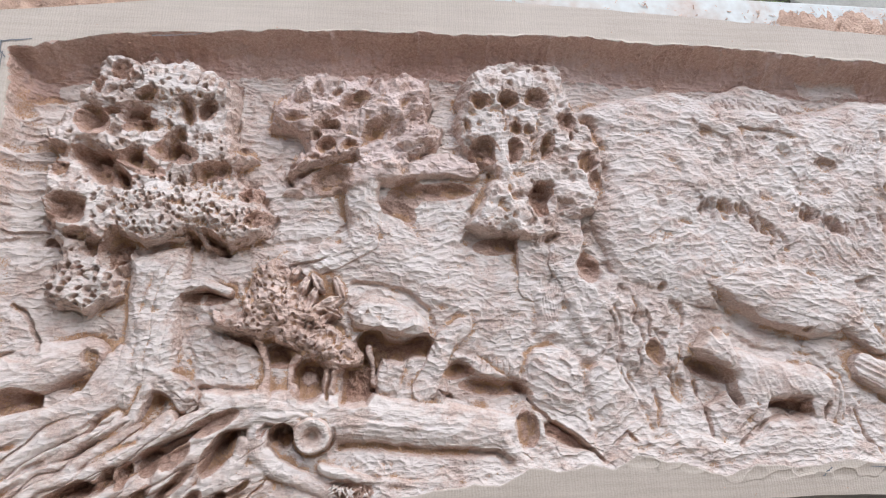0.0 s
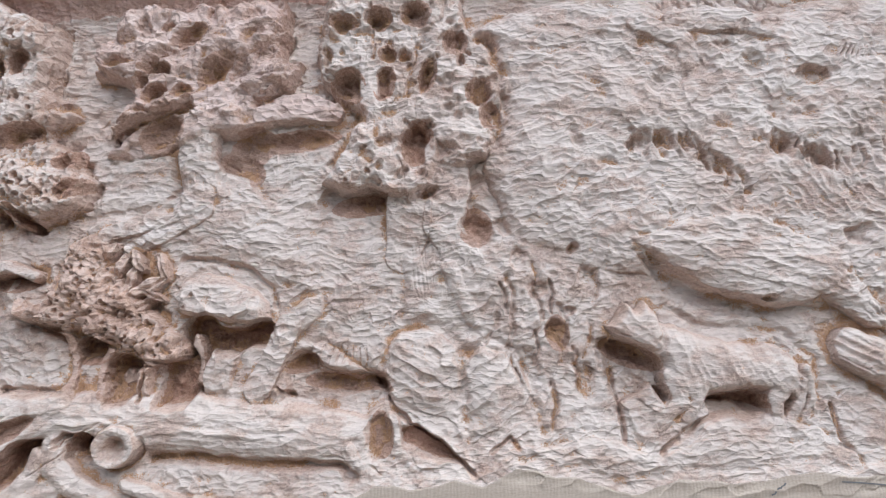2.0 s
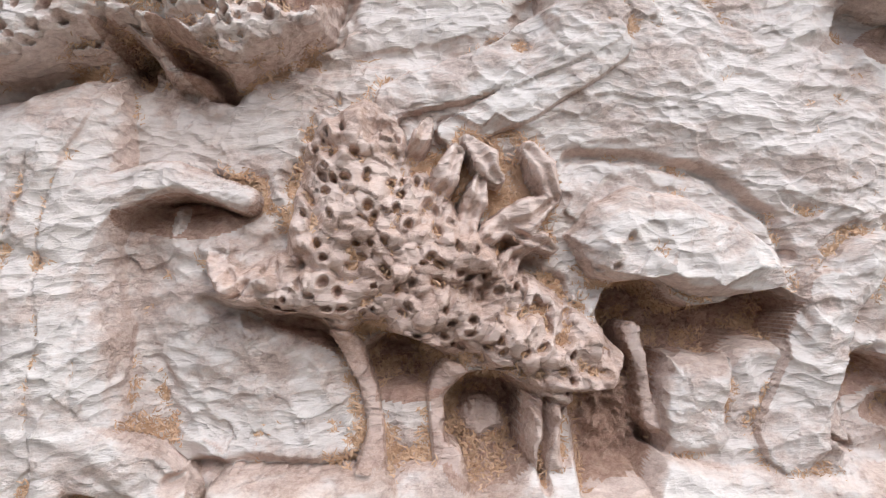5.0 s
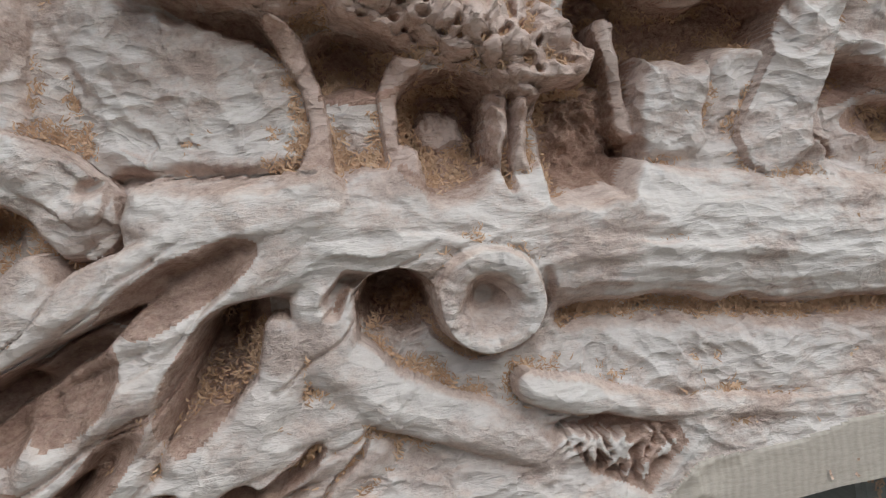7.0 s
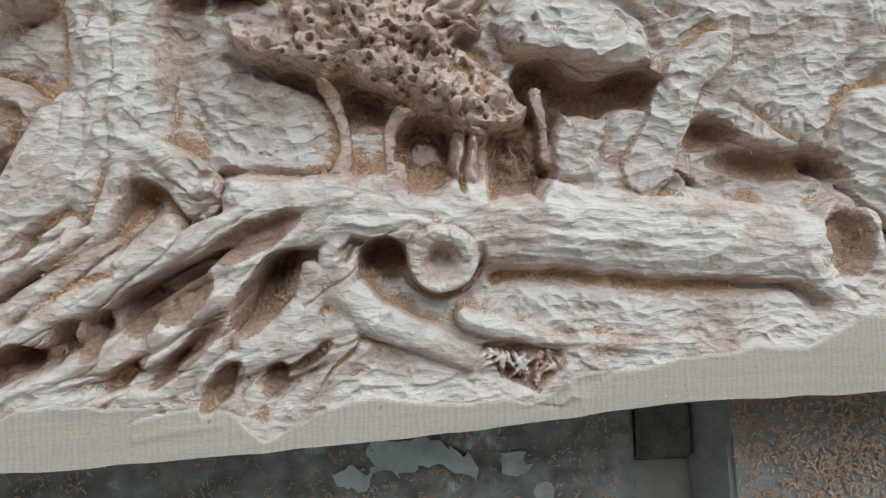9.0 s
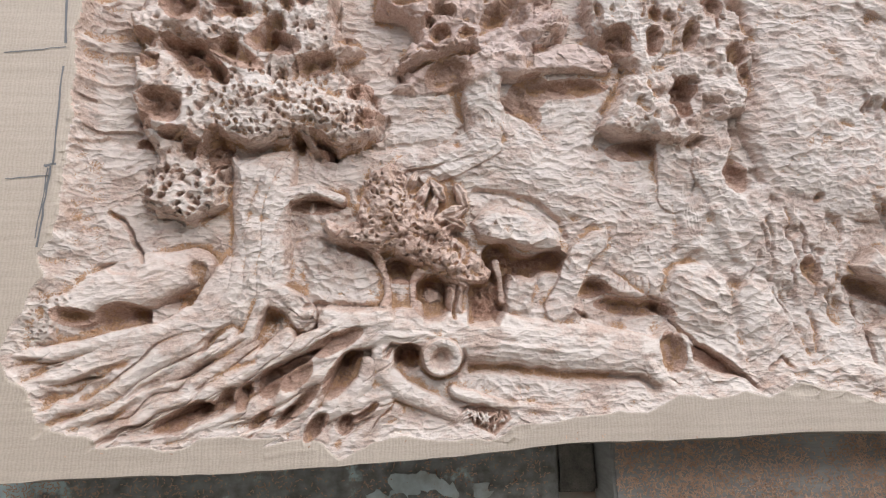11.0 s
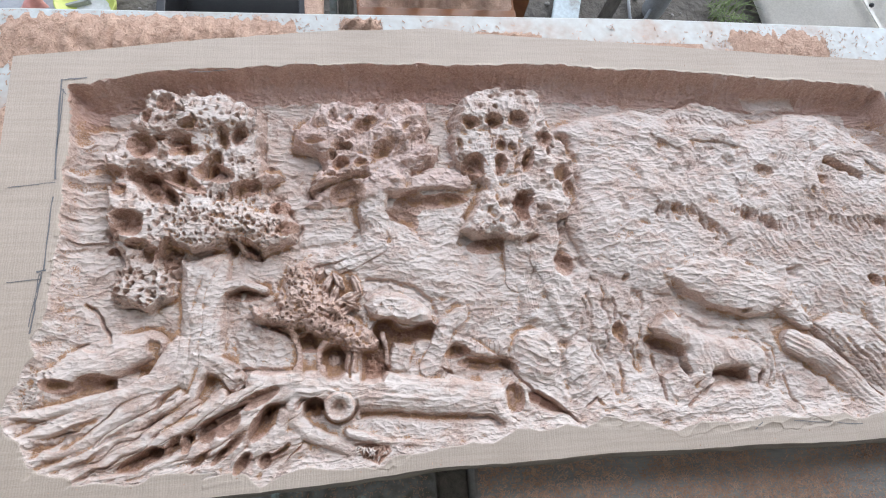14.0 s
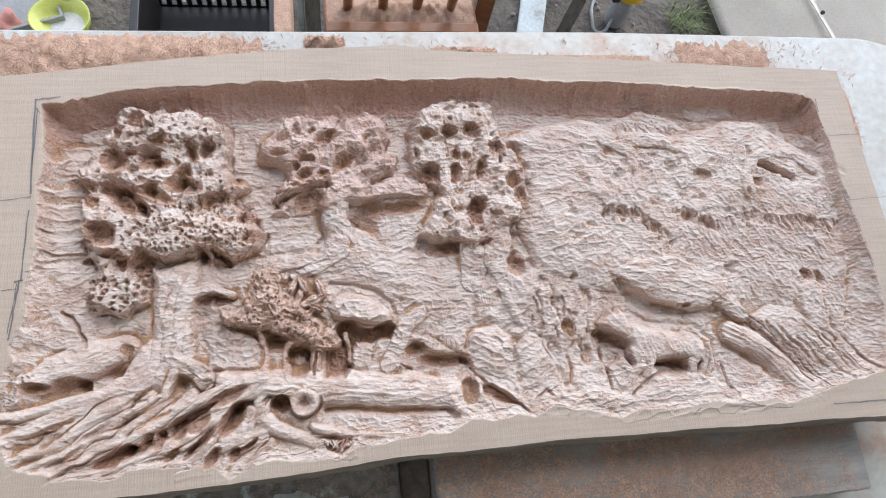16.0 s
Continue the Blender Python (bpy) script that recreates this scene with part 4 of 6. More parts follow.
# roots fanning out to the lower left
ROOTS = (
    ([(0.290, 0.119), (0.256, 0.116), (0.233, 0.103), (0.204, 0.093), (0.176, 0.078), (0.146, 0.059), (0.110, 0.050)], [10, 9, 8, 8, 8, 8, 7], [-4, -4, -4, -4, -3, -3, -4]),
    ([(0.278, 0.106), (0.249, 0.094), (0.229, 0.075), (0.200, 0.057), (0.175, 0.043), (0.148, 0.032), (0.120, 0.022), (0.099, 0.017)], [10, 9, 8, 8, 8, 7, 7, 6], [-4, -2, -2, -2, -2, -2, -2, -2]),
    ([(0.243, 0.082), (0.229, 0.058), (0.216, 0.036), (0.202, 0.023), (0.174, 0.019), (0.136, 0.016)], [9, 8, 8, 7, 5, 4], [-3, -2, -2, -1, -1, -1]),
    ([(0.287, 0.054), (0.258, 0.047), (0.238, 0.039), (0.225, 0.027), (0.222, 0.013)], [12, 10, 9, 7, 5], [-5, -3, -2, -2, -1]),
    ([(0.292, 0.043), (0.275, 0.041), (0.258, 0.033), (0.246, 0.020), (0.240, 0.004)], [8, 7, 6, 5, 3], [-6, -4, -3, -2, -1]),
    ([(0.297, 0.039), (0.280, 0.026), (0.265, 0.016), (0.255, 0.006), (0.249, -0.006)], [8, 7, 6, 6, 4], [-6, -4, -3, -2, -0.5]),
    ([(0.229, 0.007), (0.209, 0.006), (0.191, 0.003)], [6, 5, 3], [-1, -1, -0.5]),
    ([(0.288, 0.089), (0.288, 0.071), (0.304, 0.056), (0.332, 0.044), (0.354, 0.032), (0.356, 0.016)], [9, 9, 8, 8, 7, 6], [-5, -4, -4, -4, -4, -4]),
    ([(0.277, 0.078), (0.272, 0.064), (0.258, 0.052), (0.242, 0.050)], [7, 6, 6, 6], [-5, -4, -4, -4]),
    ([(0.161, 0.158), (0.138, 0.119), (0.090, 0.097), (0.036, 0.087), (0.007, 0.074)], [20, 18, 12, 9, 6], [-10, -9, -8, -6, -5]),
    ([(0.151, 0.105), (0.103, 0.080), (0.050, 0.061), (0.010, 0.044)], [12, 9, 8, 6], [-9, -6, -4, -3]),
    ([(0.171, 0.091), (0.128, 0.065), (0.080, 0.050), (0.034, 0.036), (0.012, 0.025)], [11, 9, 8, 8, 7], [-9, -6, -4, -3, -2]),
    ([(0.099, 0.049), (0.075, 0.038), (0.053, 0.019)], [7, 7, 5], [-5, -3, -2]),
    ([(0.119, 0.121), (0.071, 0.098), (0.023, 0.098), (-0.012, 0.095)], [9, 8, 7, 6], [-10, -8, -8, -7]),
    ([(0.061, 0.070), (0.027, 0.054), (0.016, 0.040)], [6, 6, 5], [-5, -4, -3]),
    ([(0.154, 0.068), (0.167, 0.050), (0.153, 0.037)], [4, 4, 3], [-8, -7, -7]),
)
for p, r, z in ROOTS:
    ridge(p, [1.12 * v for v in r], z, "root", 0.95, 2.5, 1.3, 0.25)
# thinner strands of root running out to the corner
for p, r, z in (([(0.146, 0.159), (0.127, 0.125), (0.095, 0.111), (0.052, 0.104), (0.017, 0.097), (-0.017, 0.093)], [10, 9, 8, 7, 6, 5], [-12, -10, -8, -7, -6, -5]), ([(0.158, 0.130), (0.120, 0.102), (0.078, 0.087), (0.035, 0.081), (0.004, 0.071), (-0.013, 0.065)], [9, 8, 7, 6, 5, 4], [-10, -8, -6, -5, -4, -3]),
                ([(0.105, 0.091), (0.073, 0.079), (0.047, 0.067), (0.017, 0.048), (0.004, 0.035)], [6, 7, 6, 5, 4], [-7, -5, -4, -3, -3]), ([(0.121, 0.083), (0.085, 0.066), (0.049, 0.048), (0.029, 0.031), (0.016, 0.022)], [6, 6, 6, 5, 4], [-8, -5, -4, -3, -2]),
                ([(0.205, 0.104), (0.177, 0.082), (0.152, 0.073), (0.106, 0.066), (0.070, 0.055), (0.045, 0.040)], [7, 7, 6, 6, 5, 4], [-7, -6, -6, -5, -4, -3]), ([(0.213, 0.098), (0.178, 0.079), (0.158, 0.069), (0.103, 0.048), (0.076, 0.035), (0.056, 0.022)], [7, 8, 8, 8, 7, 5], [-4, -3, -3, -2, -2, -2]),
                ([(0.251, 0.097), (0.234, 0.078), (0.217, 0.060), (0.200, 0.048), (0.173, 0.037), (0.135, 0.027), (0.098, 0.021), (0.051, 0.017)], [7, 8, 8, 7, 6, 5, 5, 5], [-4, -3, -3, -2, -2, -2, -2, -1]), ([(0.181, 0.135), (0.171, 0.106), (0.143, 0.093), (0.116, 0.091), (0.077, 0.092)], [6, 6, 5, 5, 4], [-10, -9, -8, -8, -8]),
                ([(0.052, 0.097), (0.029, 0.091), (0.008, 0.083)], [4, 4, 3], [-7, -6, -5]), ([(0.068, 0.069), (0.037, 0.057), (0.009, 0.051)], [4, 4, 3], [-6, -5, -4])):
    ridge(p, r, z, "root", 0.95, 2.0, 1.2, 0.25)
flutes([(0.132, 0.120), (0.067, 0.107), (-0.020, 0.100), (-0.025, 0.081), (0.009, 0.036), (0.055, 0.024), (0.127, 0.025), (0.208, 0.025), (0.251, 0.066), (0.240, 0.100), (0.177, 0.108)], 15, 26, 11, 451)
flutes([(0.217, 0.123), (0.268, 0.120), (0.302, 0.118), (0.278, 0.097), (0.238, 0.043), (0.214, 0.029), (0.128, 0.025), (0.128, 0.071), (0.181, 0.092)], 13, 35, 5, 455)
flutes([(0.120, 0.259), (0.201, 0.258), (0.203, 0.158), (0.176, 0.106), (0.130, 0.125), (0.144, 0.184)], 16, 78, 3.5, 459)
# oval hollows between the roots, cut clean with a round gouge
hole((0.253, 0.073), 23.6, 11.4, 54, 24, 0.8, 0.25)
hole((0.260, 0.079), 10.3, 5.0, 61, 10, 0.7, 0.25)
hole((0.246, 0.100), 26.4, 8.1, 25, 13, 0.7, 0.3)
hole((0.212, 0.073), 17.2, 10.0, 36, 13, 0.7, 0.3)
hole((0.191, 0.066), 13.9, 10.3, 60, 15, 0.7, 0.3)
hole((0.215, 0.046), 26.9, 5.7, 48, 15, 0.7, 0.3)
hole((0.185, 0.037), 14.9, 5.7, 48, 13, 0.7, 0.3)
hole((0.169, 0.056), 12.4, 6.3, 76, 14, 0.7, 0.3)
hole((0.154, 0.054), 13.9, 5.8, 60, 14, 0.7, 0.3)
hole((0.131, 0.046), 11.7, 9.2, 59, 17, 0.7, 0.3)
hole((0.231, 0.027), 16.6, 6.4, 57, 18, 0.65, 0.3)
hole((0.256, 0.028), 9.8, 6.7, 66, 21, 0.6, 0.3)
hole((0.271, 0.038), 15.0, 4.2, 37, 15, 0.65, 0.4)
hole((0.288, 0.036), 21.4, 1.4, 53, 6, 0.8, 0.5)
hole((0.138, 0.102), 15.0, 3.6, 37, 11, 0.7, 0.4)
hole((0.190, 0.119), 13.0, 17.5, 58, 9, 0.9, 0.4)
hole((0.174, 0.086), 16.8, 3.2, 17, 7, 0.8, 0.5)
hole((0.054, 0.082), 32.9, 4.5, 20, 9, 0.8, 0.5)
hole((0.033, 0.062), 36.8, 5.8, 22, 10, 0.8, 0.5)
hole((0.093, 0.072), 24.4, 5.0, 35, 9, 0.8, 0.5)
hole((0.122, 0.040), 28.2, 9.4, 23, 15, 0.7, 0.4)
hole((0.073, 0.030), 32.2, 3.6, 30, 8, 0.8, 0.5)
hole((0.067, 0.046), 26.1, 3.6, 32, 8, 0.8, 0.5)
hole((0.020, 0.038), 19.2, 4.2, 39, 6, 0.8, 0.5)
hole((0.006, 0.082), 18.0, 3.2, 19, 5, 0.8, 0.5)
hole((0.194, 0.063), 22.0, 14.2, 51, 9, 0.8, 0.5)
hole((0.142, 0.108), 21.5, 5.8, 28, 8, 0.8, 0.5)
for i in range(26):
    a, b = random.uniform(0.02, 0.34), random.uniform(0.04, 0.13)
    q = random.uniform(0.015, 0.04)
    groove([(a, b - 0.02), (a - q * 0.86, b - 0.02 - q * 0.5)], random.uniform(0.9, 1.8), random.uniform(0.8, 2.0))
hole((0.312, 0.082), 14.0, 12.0, -4, 30, 0.45, 0.5)
hole((0.295, 0.093), 8.6, 3.6, 36, 12, 0.6, 0.4)
# crease that runs from the trunk down into the long root, and the shallow gouge beside the pocket
ridge([(0.178, 0.158), (0.195, 0.146), (0.214, 0.131), (0.220, 0.124)], [6, 7, 7, 6], [-17, -14, -11, -8], "trunk_first", 0.8, 4)
groove([(0.211, 0.204), (0.211, 0.177), (0.215, 0.150), (0.217, 0.131)], 13, 7)
groove([(0.218, 0.128), (0.246, 0.128), (0.278, 0.128), (0.290, 0.131)], 4, 7)
# knot ring on the trunk, with a hollow beside it
KNOT = (0.340, 0.085)
s = window(KNOT[0] - 0.025, KNOT[0] + 0.025, KNOT[1] - 0.025, KNOT[1] + 0.025)
r = np.hypot(GX[s] - KNOT[0], GY[s] - KNOT[1]) + 0.0016 * vnoise(GX[s] * 110, GY[s] * 110, 77)
blend = step01((r - 0.0162) / 0.0034)
H[s] = np.where(r < 0.0196, np.interp(r, [0.0, 0.003, 0.0070, 0.0105, 0.0135, 0.0170, 0.0200], [-0.0170, -0.0155, -0.0080, -0.0028, -0.0006, -0.0010, -0.0040]) * (1 - blend) + blend * (H[s] - 0.001), H[s])
H[s] -= 0.006 * step01(1 - np.abs(r - 0.0212) / 0.0030) * step01((KNOT[1] + 0.012 - GY[s]) / 0.012)
named(s, r < 0.0190, "knot_ring")
for i in range(14):
    a = 2 * math.pi * i / 14 + random.uniform(-0.15, 0.15)
    groove([(KNOT[0] + 0.0115 * math.cos(a), KNOT[1] + 0.0115 * math.sin(a)), (KNOT[0] + 0.0175 * math.cos(a + 0.2), KNOT[1] + 0.0175 * math.sin(a + 0.2))], 2.0, 0.9)
pocket([(0.301, 0.086), (0.308, 0.090), (0.317, 0.087), (0.322, 0.089), (0.323, 0.078), (0.317, 0.071), (0.308, 0.073), (0.302, 0.079)], -24, 2.0)
pocket([(0.288, 0.086), (0.292, 0.091), (0.298, 0.094), (0.298, 0.090), (0.292, 0.085)], -14, 2.0)

# split branch and its spiky twigs
ridge([(0.350, 0.055), (0.373, 0.046), (0.401, 0.037), (0.431, 0.033), (0.481, 0.024)], [5, 6, 6, 5, 3], [-3, -3, -3, -3, -2], "branch", 1.0)
ridge([(0.419, 0.035), (0.403, 0.024), (0.388, 0.011)], [5, 5, 3], [-3, -3, -3], "branch", 1.0)
hole((0.372, 0.035), 20, 6, -12, 9)
pocket([(0.358, 0.037), (0.372, 0.040), (0.398, 0.035), (0.401, 0.024), (0.383, 0.010), (0.365, 0.019)], -9)
for i in range(34):
    c = (0.358 + 0.0017 * i + random.uniform(-0.003, 0.003), 0.036 - 0.0003 * i + random.uniform(-0.006, 0.003))
    a, q = radians(random.uniform(200, 335)), random.uniform(0.006, 0.018)
    bend = random.uniform(-0.4, 0.4)
    ridge([c, (c[0] + 0.5 * q * math.cos(a), c[1] + 0.5 * q * math.sin(a)), (c[0] + q * math.cos(a + bend), c[1] + q * math.sin(a + bend))], [1.5, 1.1, 0.5], [-4.0, -4.5, -6.0], "branch", 1.0, 1.5)
mound([(0.374, 0.066), (0.427, 0.062), (0.429, 0.046), (0.413, 0.038), (0.379, 0.049)], -9, 10, "bark_chunk", 2, -20)
scoops([(0.368, 0.067), (0.433, 0.063), (0.428, 0.040), (0.373, 0.046)], 12, 6, -30, 3.0, 86, 3)
scoops([(0.433, 0.062), (0.541, 0.054), (0.539, 0.033), (0.434, 0.034)], 22, 9, 2, 2.4, 87, 4)
scoops([(0.320, 0.035), (0.360, 0.027), (0.430, 0.022), (0.399, 0.004), (0.319, 0.010)], 16, 8, 25, 2.4, 88, 4)

# ---- bush of pitted, curling leaves ----
BUSH = [(0.283, 0.259), (0.302, 0.265), (0.313, 0.257), (0.320, 0.238), (0.335, 0.215), (0.348, 0.195), (0.367, 0.182), (0.383, 0.169), (0.392, 0.154), (0.388, 0.142), (0.367, 0.139), (0.348, 0.145), (0.336, 0.156), (0.313, 0.164), (0.297, 0.172), (0.281, 0.181), (0.261, 0.185), (0.246, 0.190), (0.234, 0.200), (0.235, 0.208), (0.253, 0.205), (0.265, 0.211), (0.269, 0.227), (0.273, 0.244)]
mound(BUSH, -7, 21, "bush", 5, -30)
lumpy(BUSH, 16, 5.0, 291)
lumpy(BUSH, 6.6, 5.6, 91)
pitted(BUSH, 6.4, 5.0, 92, 0.65, 0.36)
hole((0.306, 0.157), 12.0, 20.2, 85, 26, 0.5, 0.4)
hole((0.272, 0.174), 28.2, 5.4, -27, 16, 0.7, 0.5)
hole((0.242, 0.183), 17.5, 4.5, -24, 9, 0.7, 0.5)
hole((0.335, 0.135), 19.9, 18.7, 18, 28, 0.4, 0.3)
mound([(0.324, 0.130), (0.330, 0.137), (0.344, 0.136), (0.350, 0.127), (0.343, 0.121), (0.329, 0.120)], -36, 9, "bush", 0, -50)
crags([(0.319, 0.135), (0.332, 0.140), (0.347, 0.138), (0.353, 0.124), (0.337, 0.115), (0.322, 0.119)], 6, 2.0, 96)
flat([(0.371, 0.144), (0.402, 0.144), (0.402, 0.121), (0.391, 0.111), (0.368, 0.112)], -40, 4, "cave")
crags([(0.371, 0.144), (0.402, 0.144), (0.402, 0.121), (0.391, 0.111), (0.368, 0.112)], 7, 4.5, 97)
ridge([(0.283, 0.175), (0.291, 0.157), (0.294, 0.140), (0.291, 0.128)], [4, 3, 3, 6], [-22, -26, -25, -15], "bush", 0.9, 12, 1.0, 1.0)
ridge([(0.325, 0.156), (0.317, 0.143), (0.316, 0.129), (0.319, 0.123)], [4, 3, 3, 6], [-22, -26, -23, -14], "bush", 0.9, 12, 1.0, 1.0)
mound([(0.349, 0.148), (0.365, 0.148), (0.364, 0.118), (0.349, 0.117)], -14, 5, "bush", 0, -36)
groove([(0.357, 0.146), (0.357, 0.133), (0.353, 0.117)], 2.4, 9)
ridge([(0.398, 0.157), (0.401, 0.142), (0.401, 0.127)], [4, 3, 4], [-27, -31, -27], "bush", 0.9, 10, 1.0, 1.0)
for c, w, turn in (((0.326, 0.231), 9, 60), ((0.337, 0.221), 8, 70), ((0.355, 0.214), 11, 20), ((0.347, 0.195), 9, 30), ((0.358, 0.203), 8, -40), ((0.320, 0.246), 6, 60), ((0.342, 0.237), 8, -60), ((0.365, 0.229), 9, -70)):
    a = radians(turn)
    e = (w * 0.0013 * math.cos(a), w * 0.0013 * math.sin(a))
    ridge([(c[0] - e[0], c[1] - e[1]), c, (c[0] + e[0], c[1] + e[1])], [w * 0.4, w * 0.62, w * 0.3], [-20, -14, -19], "leaf_curl", 0.8, 5, 2.4, 1.0)
    groove([(c[0] - e[0], c[1] - e[1]), (c[0] + e[0], c[1] + e[1])], 2.4, 3.5)

# ---- crown of the first tree ----
CROWN = [(0.090, 0.504), (0.104, 0.506), (0.115, 0.517), (0.129, 0.508), (0.146, 0.504), (0.153, 0.520), (0.167, 0.506), (0.190, 0.515), (0.213, 0.499), (0.244, 0.480), (0.252, 0.454), (0.247, 0.420), (0.259, 0.379), (0.252, 0.358), (0.276, 0.348), (0.295, 0.311), (0.289, 0.289), (0.253, 0.273),
         (0.241, 0.265), (0.227, 0.271), (0.213, 0.282), (0.165, 0.278), (0.150, 0.288), (0.146, 0.251), (0.144, 0.226), (0.109, 0.205), (0.080, 0.215), (0.067, 0.239), (0.082, 0.267), (0.058, 0.306), (0.061, 0.351), (0.064, 0.378), (0.046, 0.413), (0.050, 0.427), (0.071, 0.450), (0.087, 0.480)]
mound(CROWN, -16, 9, "crown_first", 4, -44)
for lobe, top in (([(0.081, 0.458), (0.092, 0.484), (0.107, 0.502), (0.133, 0.508), (0.163, 0.501), (0.189, 0.506), (0.209, 0.500), (0.229, 0.484), (0.246, 0.473), (0.244, 0.452), (0.210, 0.447), (0.171, 0.447), (0.145, 0.447), (0.101, 0.446)], -6), ([(0.055, 0.391), (0.057, 0.410), (0.076, 0.434), (0.086, 0.444), (0.111, 0.442), (0.115, 0.411), (0.148, 0.411), (0.150, 0.392), (0.117, 0.382), (0.085, 0.395)], -9),
                  ([(0.201, 0.411), (0.210, 0.432), (0.244, 0.424), (0.251, 0.394), (0.275, 0.377), (0.250, 0.367), (0.233, 0.382), (0.211, 0.358), (0.194, 0.351), (0.201, 0.386)], -8), ([(0.057, 0.372), (0.086, 0.377), (0.118, 0.351), (0.149, 0.343), (0.180, 0.356), (0.224, 0.342), (0.275, 0.325), (0.291, 0.311), (0.286, 0.291), (0.250, 0.284), (0.213, 0.297), (0.176, 0.282), (0.139, 0.292), (0.110, 0.287), (0.068, 0.303), (0.059, 0.331)], -5),
                  ([(0.068, 0.228), (0.076, 0.250), (0.105, 0.264), (0.129, 0.261), (0.148, 0.240), (0.146, 0.221), (0.114, 0.210), (0.079, 0.213)], -8)):
    mound(lobe, top, 19, "crown_first", 2)
lumpy(CROWN, 36, 8, 95)
lumpy(CROWN, 9, 1.4, 96)
crags(CROWN, 26, 2.2, 295)
scoops(CROWN, 9, 7, 30, 3.4, 296, 4)
crags(CROWN, 7, 1.5, 297)
pitted(CROWN, 11, 4.5, 298, 0.45, 0.34)
for c, rx, ry, turn, dp in (((0.125, 0.487), 13, 9, -15, 16), ((0.101, 0.472), 7, 8, 0, 14), ((0.094, 0.430), 17, 15, -25, 26), ((0.156, 0.459), 12, 9, 30, 18), ((0.136, 0.431), 9, 8, 0, 20), ((0.152, 0.428), 13, 17, -25, 24), ((0.117, 0.438), 9, 6, 0, 14),
                            ((0.199, 0.441), 7, 20, 8, 26), ((0.219, 0.441), 10, 14, -25, 20), ((0.185, 0.398), 13, 20, -22, 28), ((0.122, 0.412), 7, 7, 0, 13), ((0.133, 0.399), 4, 4, 0, 8), ((0.066, 0.392), 14, 8, -25, 16), ((0.094, 0.382), 9, 18, 40, 26),
                            ((0.115, 0.364), 11, 24, 50, 28), ((0.135, 0.354), 10, 14, 55, 24), ((0.149, 0.381), 16, 12, -20, 24), ((0.115, 0.380), 14, 7, -10, 18), ((0.226, 0.365), 21, 12, 15, 16), ((0.178, 0.423), 8, 5, 0, 10), ((0.085, 0.323), 22, 17, -20, 28),
                            ((0.070, 0.305), 11, 8, 0, 14), ((0.270, 0.337), 13, 9, 0, 14), ((0.279, 0.309), 14, 9, 0, 14), ((0.210, 0.286), 5, 15, 18, 28), ((0.235, 0.282), 8, 20, 32, 28), ((0.137, 0.279), 12, 24, 0, 30), ((0.115, 0.282), 9, 12, 0, 20),
                            ((0.101, 0.295), 16, 7, 0, 14), ((0.192, 0.332), 12, 6, -25, 12), ((0.195, 0.357), 5, 5, 0, 9), ((0.184, 0.350), 3, 3, 0, 7), ((0.172, 0.388), 5, 8, 0, 10), ((0.240, 0.470), 11, 7, -20, 8), ((0.068, 0.283), 8, 6, 0, 14),
                            ((0.229, 0.304), 22, 5, -10, 9), ((0.073, 0.368), 10, 8, 0, 14), ((0.163, 0.357), 10, 5, 25, 10), ((0.144, 0.480), 7, 5, 0, 9)):
    hole(c, rx, ry, turn, dp, 0.7 if max(rx, ry) > 9 else 0.5)
ridge([(0.166, 0.444), (0.168, 0.404), (0.158, 0.368), (0.175, 0.347)], [10, 11, 11, 12], [-12, -12, -11, -8], "crown_first", 0.75, 4, 1.0)
hole((0.187, 0.387), 12.2, 27.2, 81, 20, 0.8, 0.2)
hole((0.151, 0.419), 8.0, 22.0, 90, 18, 0.6, 0.3)
hole((0.112, 0.378), 40.4, 8.5, -48, 18, 0.6, 0.3)
hole((0.149, 0.374), 30.5, 10.4, -23, 14, 0.7, 0.4)
hole((0.100, 0.423), 16.6, 15.5, -25, 14, 0.7, 0.3)
hole((0.137, 0.434), 16.0, 13.0, 0, 12, 0.7, 0.4)
for zone, spacing, dp, k, share in (([(0.086, 0.506), (0.240, 0.480), (0.247, 0.450), (0.181, 0.450), (0.096, 0.451)], 8.5, 5, 97, 0.5), ([(0.162, 0.373), (0.233, 0.355), (0.262, 0.291), (0.165, 0.283), (0.110, 0.304), (0.108, 0.346)], 6.2, 5, 98, 0.6),
                                    ([(0.066, 0.265), (0.145, 0.266), (0.145, 0.226), (0.109, 0.205), (0.072, 0.218)], 8.0, 8, 99, 0.75), ([(0.205, 0.324), (0.283, 0.330), (0.287, 0.294), (0.219, 0.304)], 5.4, 6, 100, 0.7), ([(0.204, 0.421), (0.251, 0.412), (0.255, 0.371), (0.211, 0.380)], 9, 5, 101, 0.5)):
    pitted(zone, spacing, dp, k, share)
# hatched slits beside the eye-like pit
for i in range(7):
    groove([(0.112, 0.3965 - 0.0042 * i), (0.120, 0.3965 - 0.0042 * i)], 1.2, 3.0)

# broken sides of the three crowns and the bush
for outline, k in ((CROWN, 401), (TREE2, 411), (TREE3, 421), (BUSH, 431)):
    s, d = inside(outline)
    side = step01((0.011 - np.abs(d - 0.003)) / 0.008)
    H[s] += side * (0.014 * fbm(GX[s] * 85, GY[s] * 85, k, 3) - 0.004 * np.abs(vnoise(GX[s] * 260, GY[s] * 260, k + 5)))

